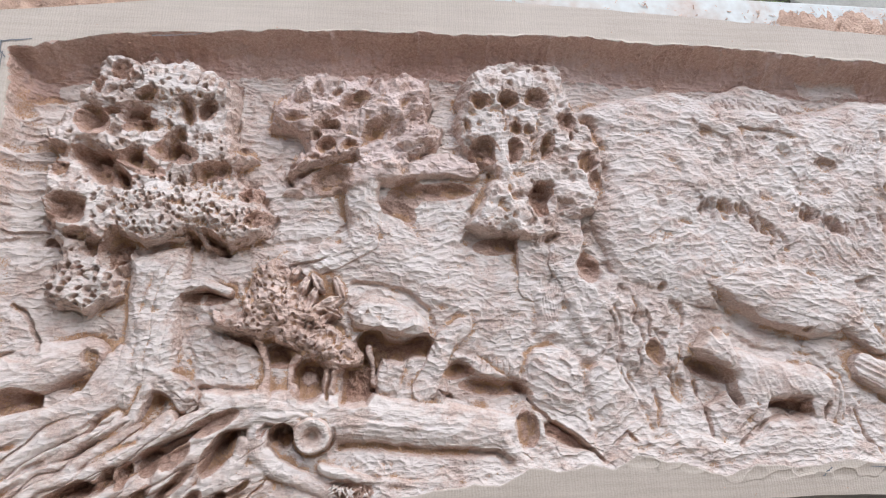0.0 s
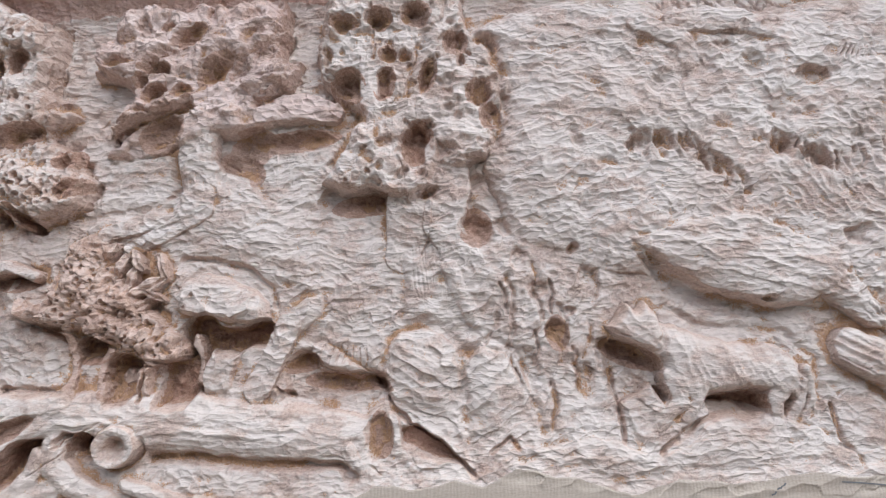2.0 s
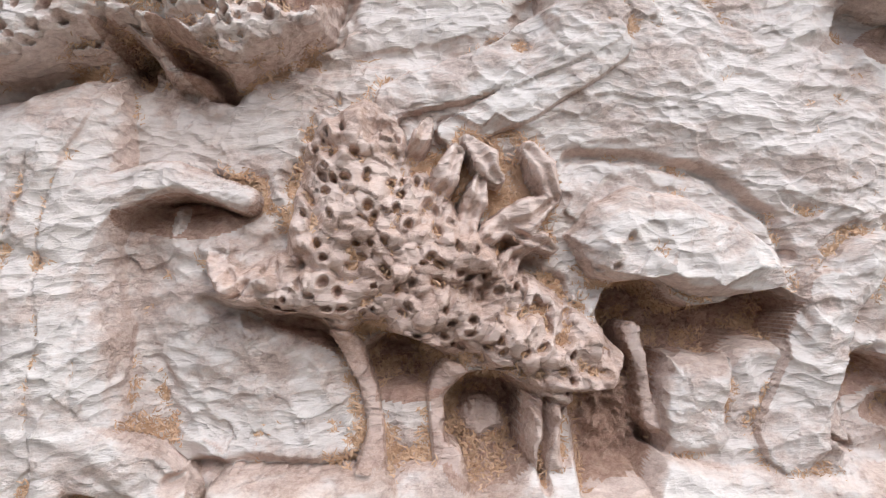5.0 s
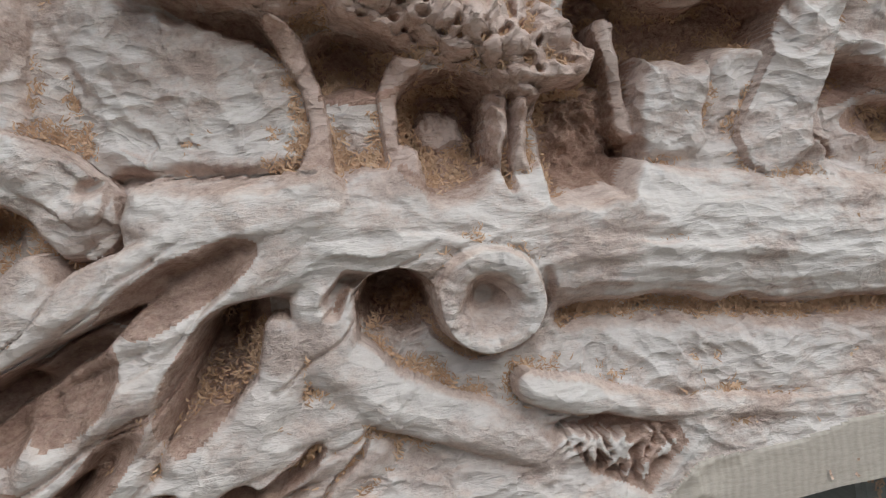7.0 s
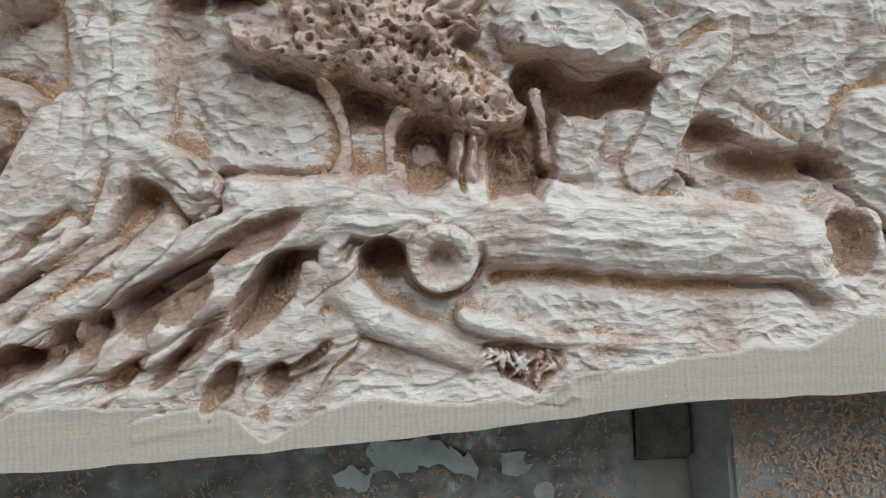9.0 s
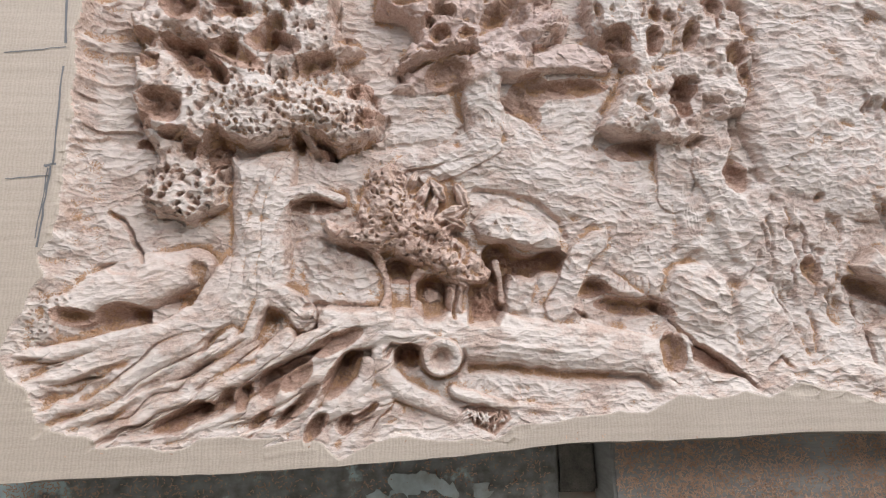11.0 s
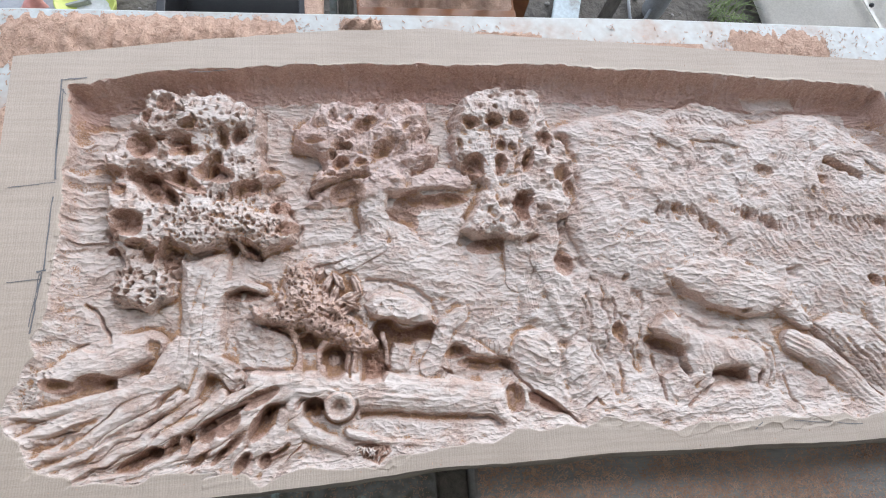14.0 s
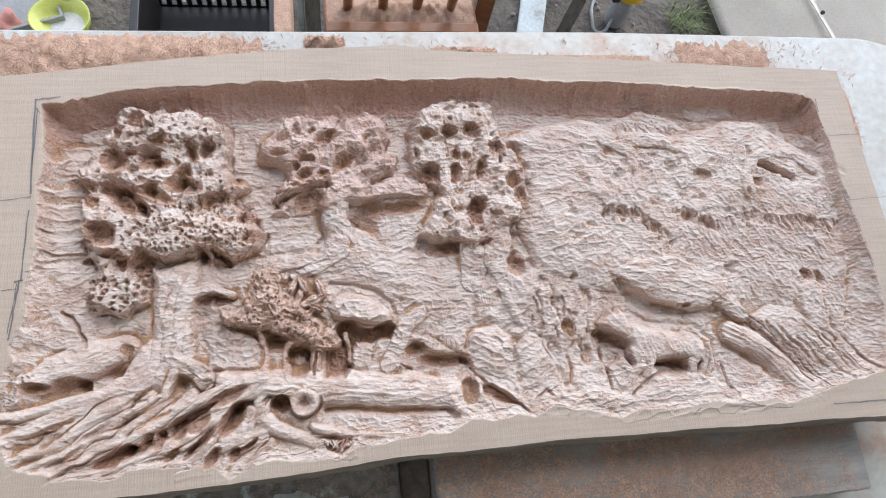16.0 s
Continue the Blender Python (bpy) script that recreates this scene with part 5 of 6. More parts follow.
# broad unevenness of the whole cut surface
s, d = inside(FIELD)
swell = fbm(GX[s] * 17, GY[s] * 17, 301, 3)
crest = (0.25 - np.abs(vnoise(WX[s] * 30 + 2 * GY[s] * 10, WY[s] * 42, 305))) * (0.25 - np.abs(vnoise(WX[s] * 11, WY[s] * 11, 306)))
H[s] += step01(d / 0.03) * np.where(GY[s] < 0.47, 1, 0.3) * np.where(np.isin(L[s], [NAMES.index("root"), NAMES.index("lying_trunk"), NAMES.index("knot_ring")]), 0.25, 1) * (0.005 * swell + np.interp(GX[s], [0.6, 0.75], [0.022, 0.012]) * crest)

# chisel facets and torn fibre over all that was cut
cut = H < -0.0012
calm = np.where(np.isin(L, [NAMES.index(k) for k in ("root", "lying_trunk", "knot_ring", "branch", "left_log", "fallen_log", "animal_figure")]), np.where(GX < 0.30, 0.3, 0.6), 1.0)
q1, t1 = cells((WX * 0.97 + WY * 0.24) / 0.0165, (WY * 0.97 - WX * 0.24) / 0.0092, 201)
q2, t2 = cells((WX * 0.80 - WY * 0.60) / 0.0135, (WY * 0.80 + WX * 0.60) / 0.0085, 202)
q3, t3 = cells(WX / 0.0075 + 0.3 * WY / 0.0075, WY / 0.0055, 203)
pick = step01(fbm(GX * 14, GY * 14, 203, 2) * 3 + 0.5)
H += np.where(cut, calm * ROUGH * (0.0036 * (pick * (q1 + 0.5 * t1) + (1 - pick) * (q2 + 0.5 * t2) - 0.5)), 0)
H += np.where(cut, 0.0006 * fbm(GX * 150, GY * 240, 204, 2) + calm * (0.0008 * fbm(GX * 60, GY * 60, 205, 2) + 0.0017 * q3), 0)
H = np.where(L == 0, H, np.clip(H, -0.056 + 0.002 * vnoise(GX * 200, GY * 200, 210), -0.0006))
H += np.where(L == 0, 0.0002 * vnoise(GX * 420, GY * 8, 206) + 0.00025 * fbm(GX * 40, GY * 40, 207), 0)

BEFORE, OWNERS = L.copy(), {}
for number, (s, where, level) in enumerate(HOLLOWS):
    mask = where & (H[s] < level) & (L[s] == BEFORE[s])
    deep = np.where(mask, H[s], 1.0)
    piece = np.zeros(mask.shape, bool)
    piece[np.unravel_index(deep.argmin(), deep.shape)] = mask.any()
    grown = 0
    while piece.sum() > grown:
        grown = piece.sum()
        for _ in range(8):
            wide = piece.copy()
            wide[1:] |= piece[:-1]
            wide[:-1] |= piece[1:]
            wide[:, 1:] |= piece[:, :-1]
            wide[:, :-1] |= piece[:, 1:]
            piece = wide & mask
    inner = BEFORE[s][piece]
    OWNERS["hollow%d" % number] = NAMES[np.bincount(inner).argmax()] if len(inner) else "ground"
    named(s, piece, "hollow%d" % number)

# ---- the carved panel as one thing with its parts ----
panel = tagged(empty("carved_panel", 0, 0, TOP), "pale pinkish wooden relief panel, deeply carved with trees, roots and animals", "wood carving")
nrow, ncol = H.shape
# the carver undercut the near sides of all raised forms: lean them towards the near edge
s, d = inside(FIELD)
lean = np.zeros_like(H)
lean[s] = 0.42 * step01((d - 0.004) / 0.03) * (1 - step01((GY[s] - 0.47) / 0.035))
PY = GY - lean * (blur(blur(H, 6), 6) + 0.020)
POS = np.stack([GX, PY, H], -1)
NRM = np.cross(np.gradient(POS, axis=1), np.gradient(POS, axis=0))
NRM /= np.linalg.norm(NRM, axis=-1, keepdims=True)
VERTS = POS.reshape(-1, 3)
NRM = NRM.reshape(-1, 3)
ids = np.arange(nrow * ncol).reshape(nrow, ncol)
QUADS = np.stack([ids[:-1, :-1], ids[:-1, 1:], ids[1:, 1:], ids[1:, :-1]], -1).reshape(-1, 4)
OWNER = L[:-1, :-1].reshape(-1)


def sheet(name, mat, quads, label="", parent=None):
    used, back = np.unique(quads.ravel(), return_inverse=True)
    me = bpy.data.meshes.new(name)
    me.vertices.add(len(used))
    me.vertices.foreach_set("co", VERTS[used].ravel().astype(np.float32))
    me.loops.add(len(back))
    me.loops.foreach_set("vertex_index", back.ravel().astype(np.int32))
    me.polygons.add(len(quads))
    me.polygons.foreach_set("loop_start", np.arange(0, len(back), 4, dtype=np.int32))
    me.polygons.foreach_set("use_smooth", np.ones(len(quads), bool))
    me.update(calc_edges=True)
    me.normals_split_custom_set_from_vertices(NRM[used].tolist())
    me.materials.append(mat)
    ob = new(name, me)
    ob.parent = parent or panel
    if label:
        ob["label"] = label
    return ob


LABELS = {
    "border": ("border_face", "flat sawn beige border with pencil lines"), "ground": ("carved_ground", ""), "recess_wall": ("recess_wall", "gouged reddish inner wall"),
    "crown_first": ("tree_crown", "knobbly crown full of drilled pits"), "trunk_first": ("tree_trunk", ""), "crown_second": ("tree_crown", "crown with deep scooped hollows"),
    "trunk_second": ("tree_trunk", ""), "crown_third": ("tree_crown", "domed crown with dark scooped holes"), "trunk_third": ("tree_trunk", ""), "bush": ("leafy_bush", "pitted bush of curled leaves"),
    "animal_figure": ("animal_figure", "standing four-legged figure"), "boulder": ("boulder", ""), "boulder_right": ("boulder", ""),
}
MADE = {}
OWNERS["knot_ring"] = "lying_trunk"
for number, key in sorted(enumerate(NAMES), key=lambda v: v[1] in OWNERS):
    quads = QUADS[OWNER == number]
    if len(quads):
        name, label = ("hollow", "") if key.startswith("hollow") else LABELS.get(key, (key, ""))
        # hollows, caves and the far wall take the tones with shade in them
        mat = M_SAWN if key == "border" else M_CAVE if name in ("cave", "low_cave") else M_TORN_SHADE if name == "hollow" else M_WALL if key == "recess_wall" else M_BUSH if name in ("leafy_bush", "leaf_curl") else M_RED if key == "crown_second" else M_ROOT if key in ("root", "lying_trunk", "knot_ring", "branch", "left_log", "fallen_log", "animal_figure") else M_CUT
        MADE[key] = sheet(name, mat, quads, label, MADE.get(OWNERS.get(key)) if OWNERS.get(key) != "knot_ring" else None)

# the board's sides and underside
bm = bmesh.new()
THICK = 0.060
loop = [(NX[i], lower_edge(NX[i:i + 1])[0]) for i in range(0, ncol, 4)] + [(NX[-1], lower_edge(NX[-1:])[0])]
loop += [(NX[i], upper_edge(NX[i:i + 1])[0]) for i in range(ncol - 1, -1, -4)] + [(NX[0], upper_edge(NX[:1])[0])]
upper = [bm.verts.new((px, py, -0.0004)) for px, py in loop]
near = lambda y: 1.0 if y < 0.1 else 0.0
middle = [bm.verts.new((px + 0.002 * noise.noise((px * 30, py * 30, 1)), py - 0.004 * near(py) + 0.002 * noise.noise((px * 30, py * 30, 5)), -THICK / 2)) for px, py in loop]
under = [bm.verts.new((px + 0.003 * noise.noise((px * 25, py * 25, 9)), py - (0.007 + 0.004 * noise.noise((px * 9, 0, 3))) * near(py) + 0.003 * noise.noise((px * 25, py * 25, 7)), -THICK)) for px, py in loop]
for a, b in ((upper, middle), (middle, under)):
    for i in range(len(loop)):
        bm.faces.new((a[i], b[i], b[(i + 1) % len(loop)], a[(i + 1) % len(loop)]))
bm.faces.new(list(reversed(under)))
bmesh.ops.recalc_face_normals(bm, faces=bm.faces)
part("board_body", bm, M_SIDE, panel, "dark weathered board edge")


def strip(name, points, width, mat, parent, z, label=""):
    """A drawn line as a thin flat strip just above the face."""
    bm = bmesh.new()
    left, right = [], []
    for i, p in enumerate(points):
        a, b = Vector(points[max(i - 1, 0)]), Vector(points[min(i + 1, len(points) - 1)])
        side = Vector((-(b - a).y, (b - a).x)).normalized() * width / 2 * random.uniform(0.6, 1.2)
        left.append(bm.verts.new((p[0] + side.x, p[1] + side.y, z)))
        right.append(bm.verts.new((p[0] - side.x, p[1] - side.y, z)))
    for i in range(len(points) - 1):
        bm.faces.new((right[i], right[i + 1], left[i + 1], left[i]))
    return part(name, bm, mat, parent, label)


def jitter(a, b, n, amount=0.0006):
    return [(a[0] + (b[0] - a[0]) * i / n + random.uniform(-amount, amount), a[1] + (b[1] - a[1]) * i / n + random.uniform(-amount, amount)) for i in range(n + 1)]


for a, b, w in (((-0.002, 0.514), (0.029, 0.518), 0.0016), ((-0.002, 0.515), (0.003, 0.375), 0.0022), ((0.001, 0.501), (0.002, 0.421), 0.0012), ((0.003, 0.352), (0.002, 0.258), 0.0016), ((0.000, 0.257), (-0.005, 0.183), 0.0018), ((-0.002, 0.254), (-0.007, 0.191), 0.0012), ((-0.005, 0.257), (0.004, 0.258), 0.0026),
                ((-0.049, 0.364), (0.004, 0.371), 0.0010), ((-0.036, 0.245), (-0.000, 0.248), 0.0010), ((0.155, 0.527), (0.209, 0.532), 0.0010), ((1.199, 0.505), (1.197, 0.479), 0.0016), ((1.198, 0.436), (1.261, 0.437), 0.0008), ((1.194, 0.320), (1.273, 0.324), 0.0008),
                ((1.195, 0.335), (1.209, 0.211), 0.0014), ((-0.001, 0.501), (0.005, 0.493), 0.0012), ((0.914, 0.024), (1.011, 0.013), 0.0010), ((1.075, 0.012), (1.161, 0.010), 0.0014), ((0.859, 0.017), (0.871, 0.025), 0.0012)):
    strip("pencil_line", jitter(a, b, 8), w, M_PENCIL, MADE["border"], 0.0007)


# ---- table, planks and the yard behind ----
M_TABLE = blotched("chipped_pale_blue_paint", [(0.36, (0.44, 0.31, 0.24)), (0.47, (0.50, 0.50, 0.47)), (0.75, (0.57, 0.63, 0.64))], 6, 0.4, 60, 0.15, 0.001)
M_PLANK = blotched("grey_weathered_plank", [(0.3, (0.24, 0.24, 0.235)), (0.7, (0.40, 0.39, 0.38))], 8, 0.8, 70, 0.4, 0.002, (1, 5, 1))
M_DARK = blotched("dark_stained_board_with_paint_spots", [(0.30, (0.12, 0.11, 0.105)), (0.515, (0.22, 0.195, 0.18)), (0.55, (0.50, 0.62, 0.64)), (0.8, (0.62, 0.74, 0.75))], 10, 0.7, 80, 0.4, 0.002)
M_SOIL = blotched("dark_damp_soil", [(0.3, (0.05, 0.045, 0.04)), (0.7, (0.20, 0.18, 0.155))], 6, 0.95, 40, 0.8, 0.02)
M_DUST = blotched("orange_sawdust", [(0.3, (0.40, 0.25, 0.18)), (0.7, (0.66, 0.46, 0.35))], 60, 0.9, 300, 0.8, 0.003)
M_BROWN = blotched("varnished_brown_wood", [(0.3, (0.20, 0.075, 0.03)), (0.7, (0.34, 0.14, 0.06))], 9, 0.35, 80, 0.2, 0.001, (1, 1, 6))
M_GREYPOST = blotched("grey_splintered_post", [(0.3, (0.09, 0.085, 0.08)), (0.7, (0.27, 0.25, 0.22))], 14, 0.85, 90, 0.6, 0.003, (5, 5, 1))
M_BLACK = blotched("black_plastic", [(0.3, (0.012, 0.012, 0.014)), (0.7, (0.03, 0.03, 0.033))], 12, 0.4, 200, 0.1, 0.001)
M_LIME = blotched("lime_yellow_plastic", [(0.3, (0.55, 0.60, 0.12)), (0.7, (0.66, 0.70, 0.22))], 10, 0.35, 150, 0.1, 0.001)
M_GREYPLASTIC = blotched("grey_plastic", [(0.3, (0.22, 0.23, 0.24)), (0.7, (0.36, 0.37, 0.38))], 10, 0.5, 150, 0.1, 0.001)
M_TARP = blotched("beige_canvas_sheet", [(0.3, (0.66, 0.62, 0.55)), (0.7, (0.82, 0.79, 0.73))], 3, 0.8, 160, 0.2, 0.002)
M_BLUEBOARD = blotched("flaking_pale_blue_board", [(0.35, (0.30, 0.27, 0.24)), (0.5, (0.50, 0.58, 0.60)), (0.7, (0.62, 0.70, 0.72))], 14, 0.6, 120, 0.2, 0.001)
M_YELLOW = blotched("yellow_plastic", [(0.3, (0.70, 0.46, 0.02)), (0.7, (0.80, 0.56, 0.05))], 10, 0.4, 150, 0.1, 0.001)
M_GRASS = blotched("grass_blades", [(0.3, (0.07, 0.11, 0.03)), (0.7, (0.20, 0.26, 0.09))], 30, 0.7, 150, 0.1, 0.001)
M_PINK = blotched("pink_rubber", [(0.3, (0.50, 0.20, 0.17)), (0.7, (0.62, 0.30, 0.25))], 20, 0.5, 150, 0.1, 0.001)
M_LABEL = blotched("white_paper_label", [(0.3, (0.55, 0.56, 0.58)), (0.7, (0.72, 0.73, 0.75))], 20, 0.6, 150, 0.1, 0.0005)

bm = bmesh.new()
bmesh.ops.create_grid(bm, x_segments=110, y_segments=110, size=2.2, matrix=Matrix.Translation((0.6, 1.6, 0)))
for v in bm.verts:
    rim = max(abs(v.co.x - 0.6), abs(v.co.y - 1.6)) > 2.15
    v.co.z = 0 if rim else 0.025 * noise.fractal((v.co.x * 6, v.co.y * 6, 0), 1.0, 2.0, 5) - 0.006
ring = [v for v in bm.verts if v.is_boundary]
far = {}
for sx, sy in ((-1, -1), (1, -1), (1, 1), (-1, 1)):
    far[(sx, sy)] = bm.verts.new((0.6 + 300 * sx, 1.6 + 300 * sy, 0))
corner = {k: min(ring, key=lambda v: (v.co.x - 0.6 - 2.2 * k[0]) ** 2 + (v.co.y - 1.6 - 2.2 * k[1]) ** 2) for k in far}
order = [(-1, -1), (1, -1), (1, 1), (-1, 1)]
for a, b in zip(order, order[1:] + order[:1]):
    fixed = 1 if a[1] == b[1] else 0
    line = sorted((v for v in ring if abs(v.co[fixed] - (0.6, 1.6)[fixed] - 2.2 * a[fixed]) < 1e-4), key=lambda v: (v.co - corner[a].co).length)
    bm.faces.new([far[a], far[b]] + list(reversed(line)))
bmesh.ops.recalc_face_normals(bm, faces=bm.faces)
ground = smooth(part("ground", bm, M_SOIL))
tagged(ground, "dark trampled soil of an open yard", "ground", kind="structure")

TABLE_Z = TOP - 0.122
# unseen porch walls and roof, added to shape the light, open towards the yard
M_PLASTER = blotched("white_bounce_plaster", [(0.3, (0.62, 0.60, 0.57)), (0.7, (0.78, 0.77, 0.74))], 2, 0.9, 60, 0.3, 0.003)
M_ROOF = blotched("pale_bounce_boards", [(0.3, (0.60, 0.58, 0.55)), (0.7, (0.76, 0.74, 0.71))], 4, 0.9, 50, 0.3, 0.003, (6, 1, 1))
tagged(part("unseen_wall_south", box(-0.65, 4.2, -1.25, -1.10, 0, 2.55), M_PLASTER), "plain white wall behind the table, unseen, added to bounce light", "wall", kind="structure")
tagged(part("ceiling", box(-0.65, 4.2, -1.10, 0.75, 2.45, 2.55), M_ROOF), "white board roof, unseen, added to block and bounce sky light", "ceiling", kind="structure")
tagged(part("unseen_wall_west", box(-0.65, -0.50, -1.10, 0.75, 0, 2.45), M_ROOF), "plain white boarded wall, unseen, added to block light from the west", "wall", kind="structure")
table = tagged(empty("work_table"), "old pale blue painted work table dusted with orange sawdust", "table")
bm = bmesh.new()
outline = []
for cx, cy, start, r in ((-0.15, 0.68, 90, 0.04), (-0.15, -0.24, 180, 0.04), (1.56, -0.24, 270, 0.04)):
    outline += [(cx + r * math.cos(radians(start + 15 * i)), cy + r * math.sin(radians(start + 15 * i))) for i in range(7)]
outline += [(1.60, 0.56), (1.585, 0.625), (1.56, 0.672), (1.52, 0.708), (1.47, 0.72), (0.9, 0.728), (0.3, 0.722)]
layers = [[bm.verts.new((0.64 + (x - 0.64) * k, 0.22 + (y - 0.22) * k, TABLE_Z - z)) for x, y in outline] for z, k in ((0.0, 0.990), (0.003, 0.997), (0.010, 1.0), (0.034, 1.0), (0.045, 0.995))]
bm.faces.new(layers[0])
for a, b in zip(layers, layers[1:]):
    for i in range(len(outline)):
        bm.faces.new((a[i], b[i], b[(i + 1) % len(outline)], a[(i + 1) % len(outline)]))
bm.faces.new(list(reversed(layers[-1])))
bmesh.ops.recalc_face_normals(bm, faces=bm.faces)
part("tabletop", bm, M_TABLE, table)
for lx in (-0.10, 1.34):
    for ly in (-0.18, 0.62):
        part("leg", box(lx - 0.03, lx + 0.03, ly - 0.03, ly + 0.03, 0, TABLE_Z - 0.044, 0.004), M_PLANK, table)


def worn_plank(name, x0, x1, y0, y1, z0, z1, mat, label, category, turn=0.0):
    bm = box(x0, x1, y0, y1, z0, z1)
    bmesh.ops.subdivide_edges(bm, edges=bm.edges[:], cuts=9, use_grid_fill=True)
    for v in bm.verts:
        if v.co.z > z0 + 1e-4:
            v.co += 0.0014 * Vector((noise.noise(v.co * 22), noise.noise(v.co * 22 + Vector((5, 0, 0))), 0.7 * noise.noise(v.co * 15 + Vector((0, 5, 0)))))
    edges = [e for e in bm.edges if e.calc_face_angle(0) > 0.8]
    bmesh.ops.bevel(bm, geom=edges, offset=0.003, segments=2, affect="EDGES")
    return tagged(part(name, bm, mat), label, category)


sp1 = worn_plank("support_plank", 0.505, 1.152, -0.112, 0.22, TABLE_Z, TOP - 0.0602, M_PLANK, "grey weathered plank under the panel, covered in orange sawdust", "plank")
sp2 = worn_plank("support_plank", 1.165, 1.21, 0.20, 0.50, TABLE_Z, TOP - 0.0602, M_PLANK, "grey weathered support block under the panel", "plank")
for ob in (sp1, sp2):
    tagged(ob, group="supports under the panel")
worn_plank("dark_board", -0.12, 0.460, -0.20, 0.30, TABLE_Z, TOP - 0.092, M_DARK, "dark stained board with teal paint splashes under the panel", "board")
# dark strip added in place of the shaded gap beside the plank
worn_plank("gap_shade_strip", 0.4615, 0.5035, -0.056, 0.20, TABLE_Z, TOP - 0.104, M_GREYPOST, "dark strip standing in for the shaded gap between the plank and the dark board", "wood strip")
worn_plank("packing_block", 0.02, 0.16, 0.10, 0.28, TOP - 0.0905, TOP - 0.0602, M_PLANK, "grey wooden block wedged under the panel", "wood block")
M_OFFCUT = blotched("brown_offcut", [(0.3, (0.26, 0.17, 0.11)), (0.7, (0.40, 0.28, 0.20))], 10, 0.8, 90, 0.4, 0.002, (1, 6, 1))
worn_plank("wood_batten", 0.555, 0.985, 0.578, 0.648, TABLE_Z, TABLE_Z + 0.022, M_OFFCUT, "brown sawn batten lying behind the panel under sawdust", "batten")

spot = (0.400, -0.066)
bm = bmesh.new()
bmesh.ops.create_circle(bm, cap_ends=True, segments=18, radius=0.0065, matrix=Matrix.Translation((*spot, TOP - 0.0905)))
for v in bm.verts:
    v.co.x += 0.001 * noise.noise(v.co * 300)
    v.co.y += 0.0015 * noise.noise(v.co * 300 + Vector((9, 0, 0)))
bmesh.ops.solidify(bm, geom=bm.faces[:], thickness=0.0008)
tagged(part("paint_spot", bm, M_BLUEBOARD), "dried drop of pale paint on the dark board", "paint spot")


def splash(points, seed):
    """A thin dried pool of paint with a ragged rim."""
    bm = bmesh.new()
    rim = []
    for (ax, ay), (bx, by) in zip(points, points[1:] + points[:1]):
        for k in range(6):
            x, y = ax + (bx - ax) * k / 6, ay + (by - ay) * k / 6
            rim.append(bm.verts.new((x + 0.007 * noise.noise((x * 130, y * 130, seed)), y + 0.007 * noise.noise((x * 130, y * 130, seed + 4)), TOP - 0.0906)))
    face = bm.faces.new(rim)
    bmesh.ops.triangulate(bm, faces=[face])
    bmesh.ops.solidify(bm, geom=bm.faces[:], thickness=0.0006)
    return tagged(part("paint_splash", bm, M_BLUEBOARD), "dried splash of pale blue paint on the dark board", "paint splash", group="paint splashes")


for number, outline in enumerate([[(0.291, -0.031), (0.306, -0.028), (0.323, -0.028), (0.344, -0.033), (0.357, -0.043), (0.359, -0.055), (0.343, -0.049), (0.327, -0.044), (0.308, -0.049), (0.294, -0.042)], [(0.27, -0.045), (0.287, -0.043), (0.3, -0.049), (0.287, -0.056), (0.273, -0.054)], [(0.371, -0.045), (0.388, -0.041), (0.392, -0.049), (0.378, -0.055)]]):
    splash(outline, number)


def shavings(name, count, where, label, seed, low=0.003, high=0.008):
    """Loose curled chips strewn where where(random) puts them."""
    dice = random.Random(seed)
    bm = bmesh.new()
    for _ in range(count):
        x, y, z = where(dice)
        a, size, wide = dice.uniform(0, 6.28), dice.uniform(low, high), dice.uniform(0.10, 0.25) * low + 0.00025
        curl, lift, lean = dice.uniform(-0.5, 0.9), dice.uniform(0.0001, 0.6 * low), dice.uniform(-0.8, 0.8)
        dx, dy = math.cos(a), math.sin(a)
        edge = []
        for k in range(4):
            u = k / 3 - 0.5
            h = lift + curl * size * (0.25 - u * u) * 0.8 + max(0, lean * u * size)
            cx, cy = x + dx * u * size + dy * size * curl * 0.3 * u * u, y + dy * u * size - dx * size * curl * 0.3 * u * u
            edge.append((bm.verts.new((cx - dy * wide, cy + dx * wide, z + max(h, 0.0002))), bm.verts.new((cx + dy * wide, cy - dx * wide, z + max(h, 0.0002) + wide * 0.6 * lean))))
        for (p, q), (r, t) in zip(edge, edge[1:]):
            bm.faces.new((p, q, t, r))
    return tagged(part(name, bm, M_DUST), label, "sawdust", kind="stuff")


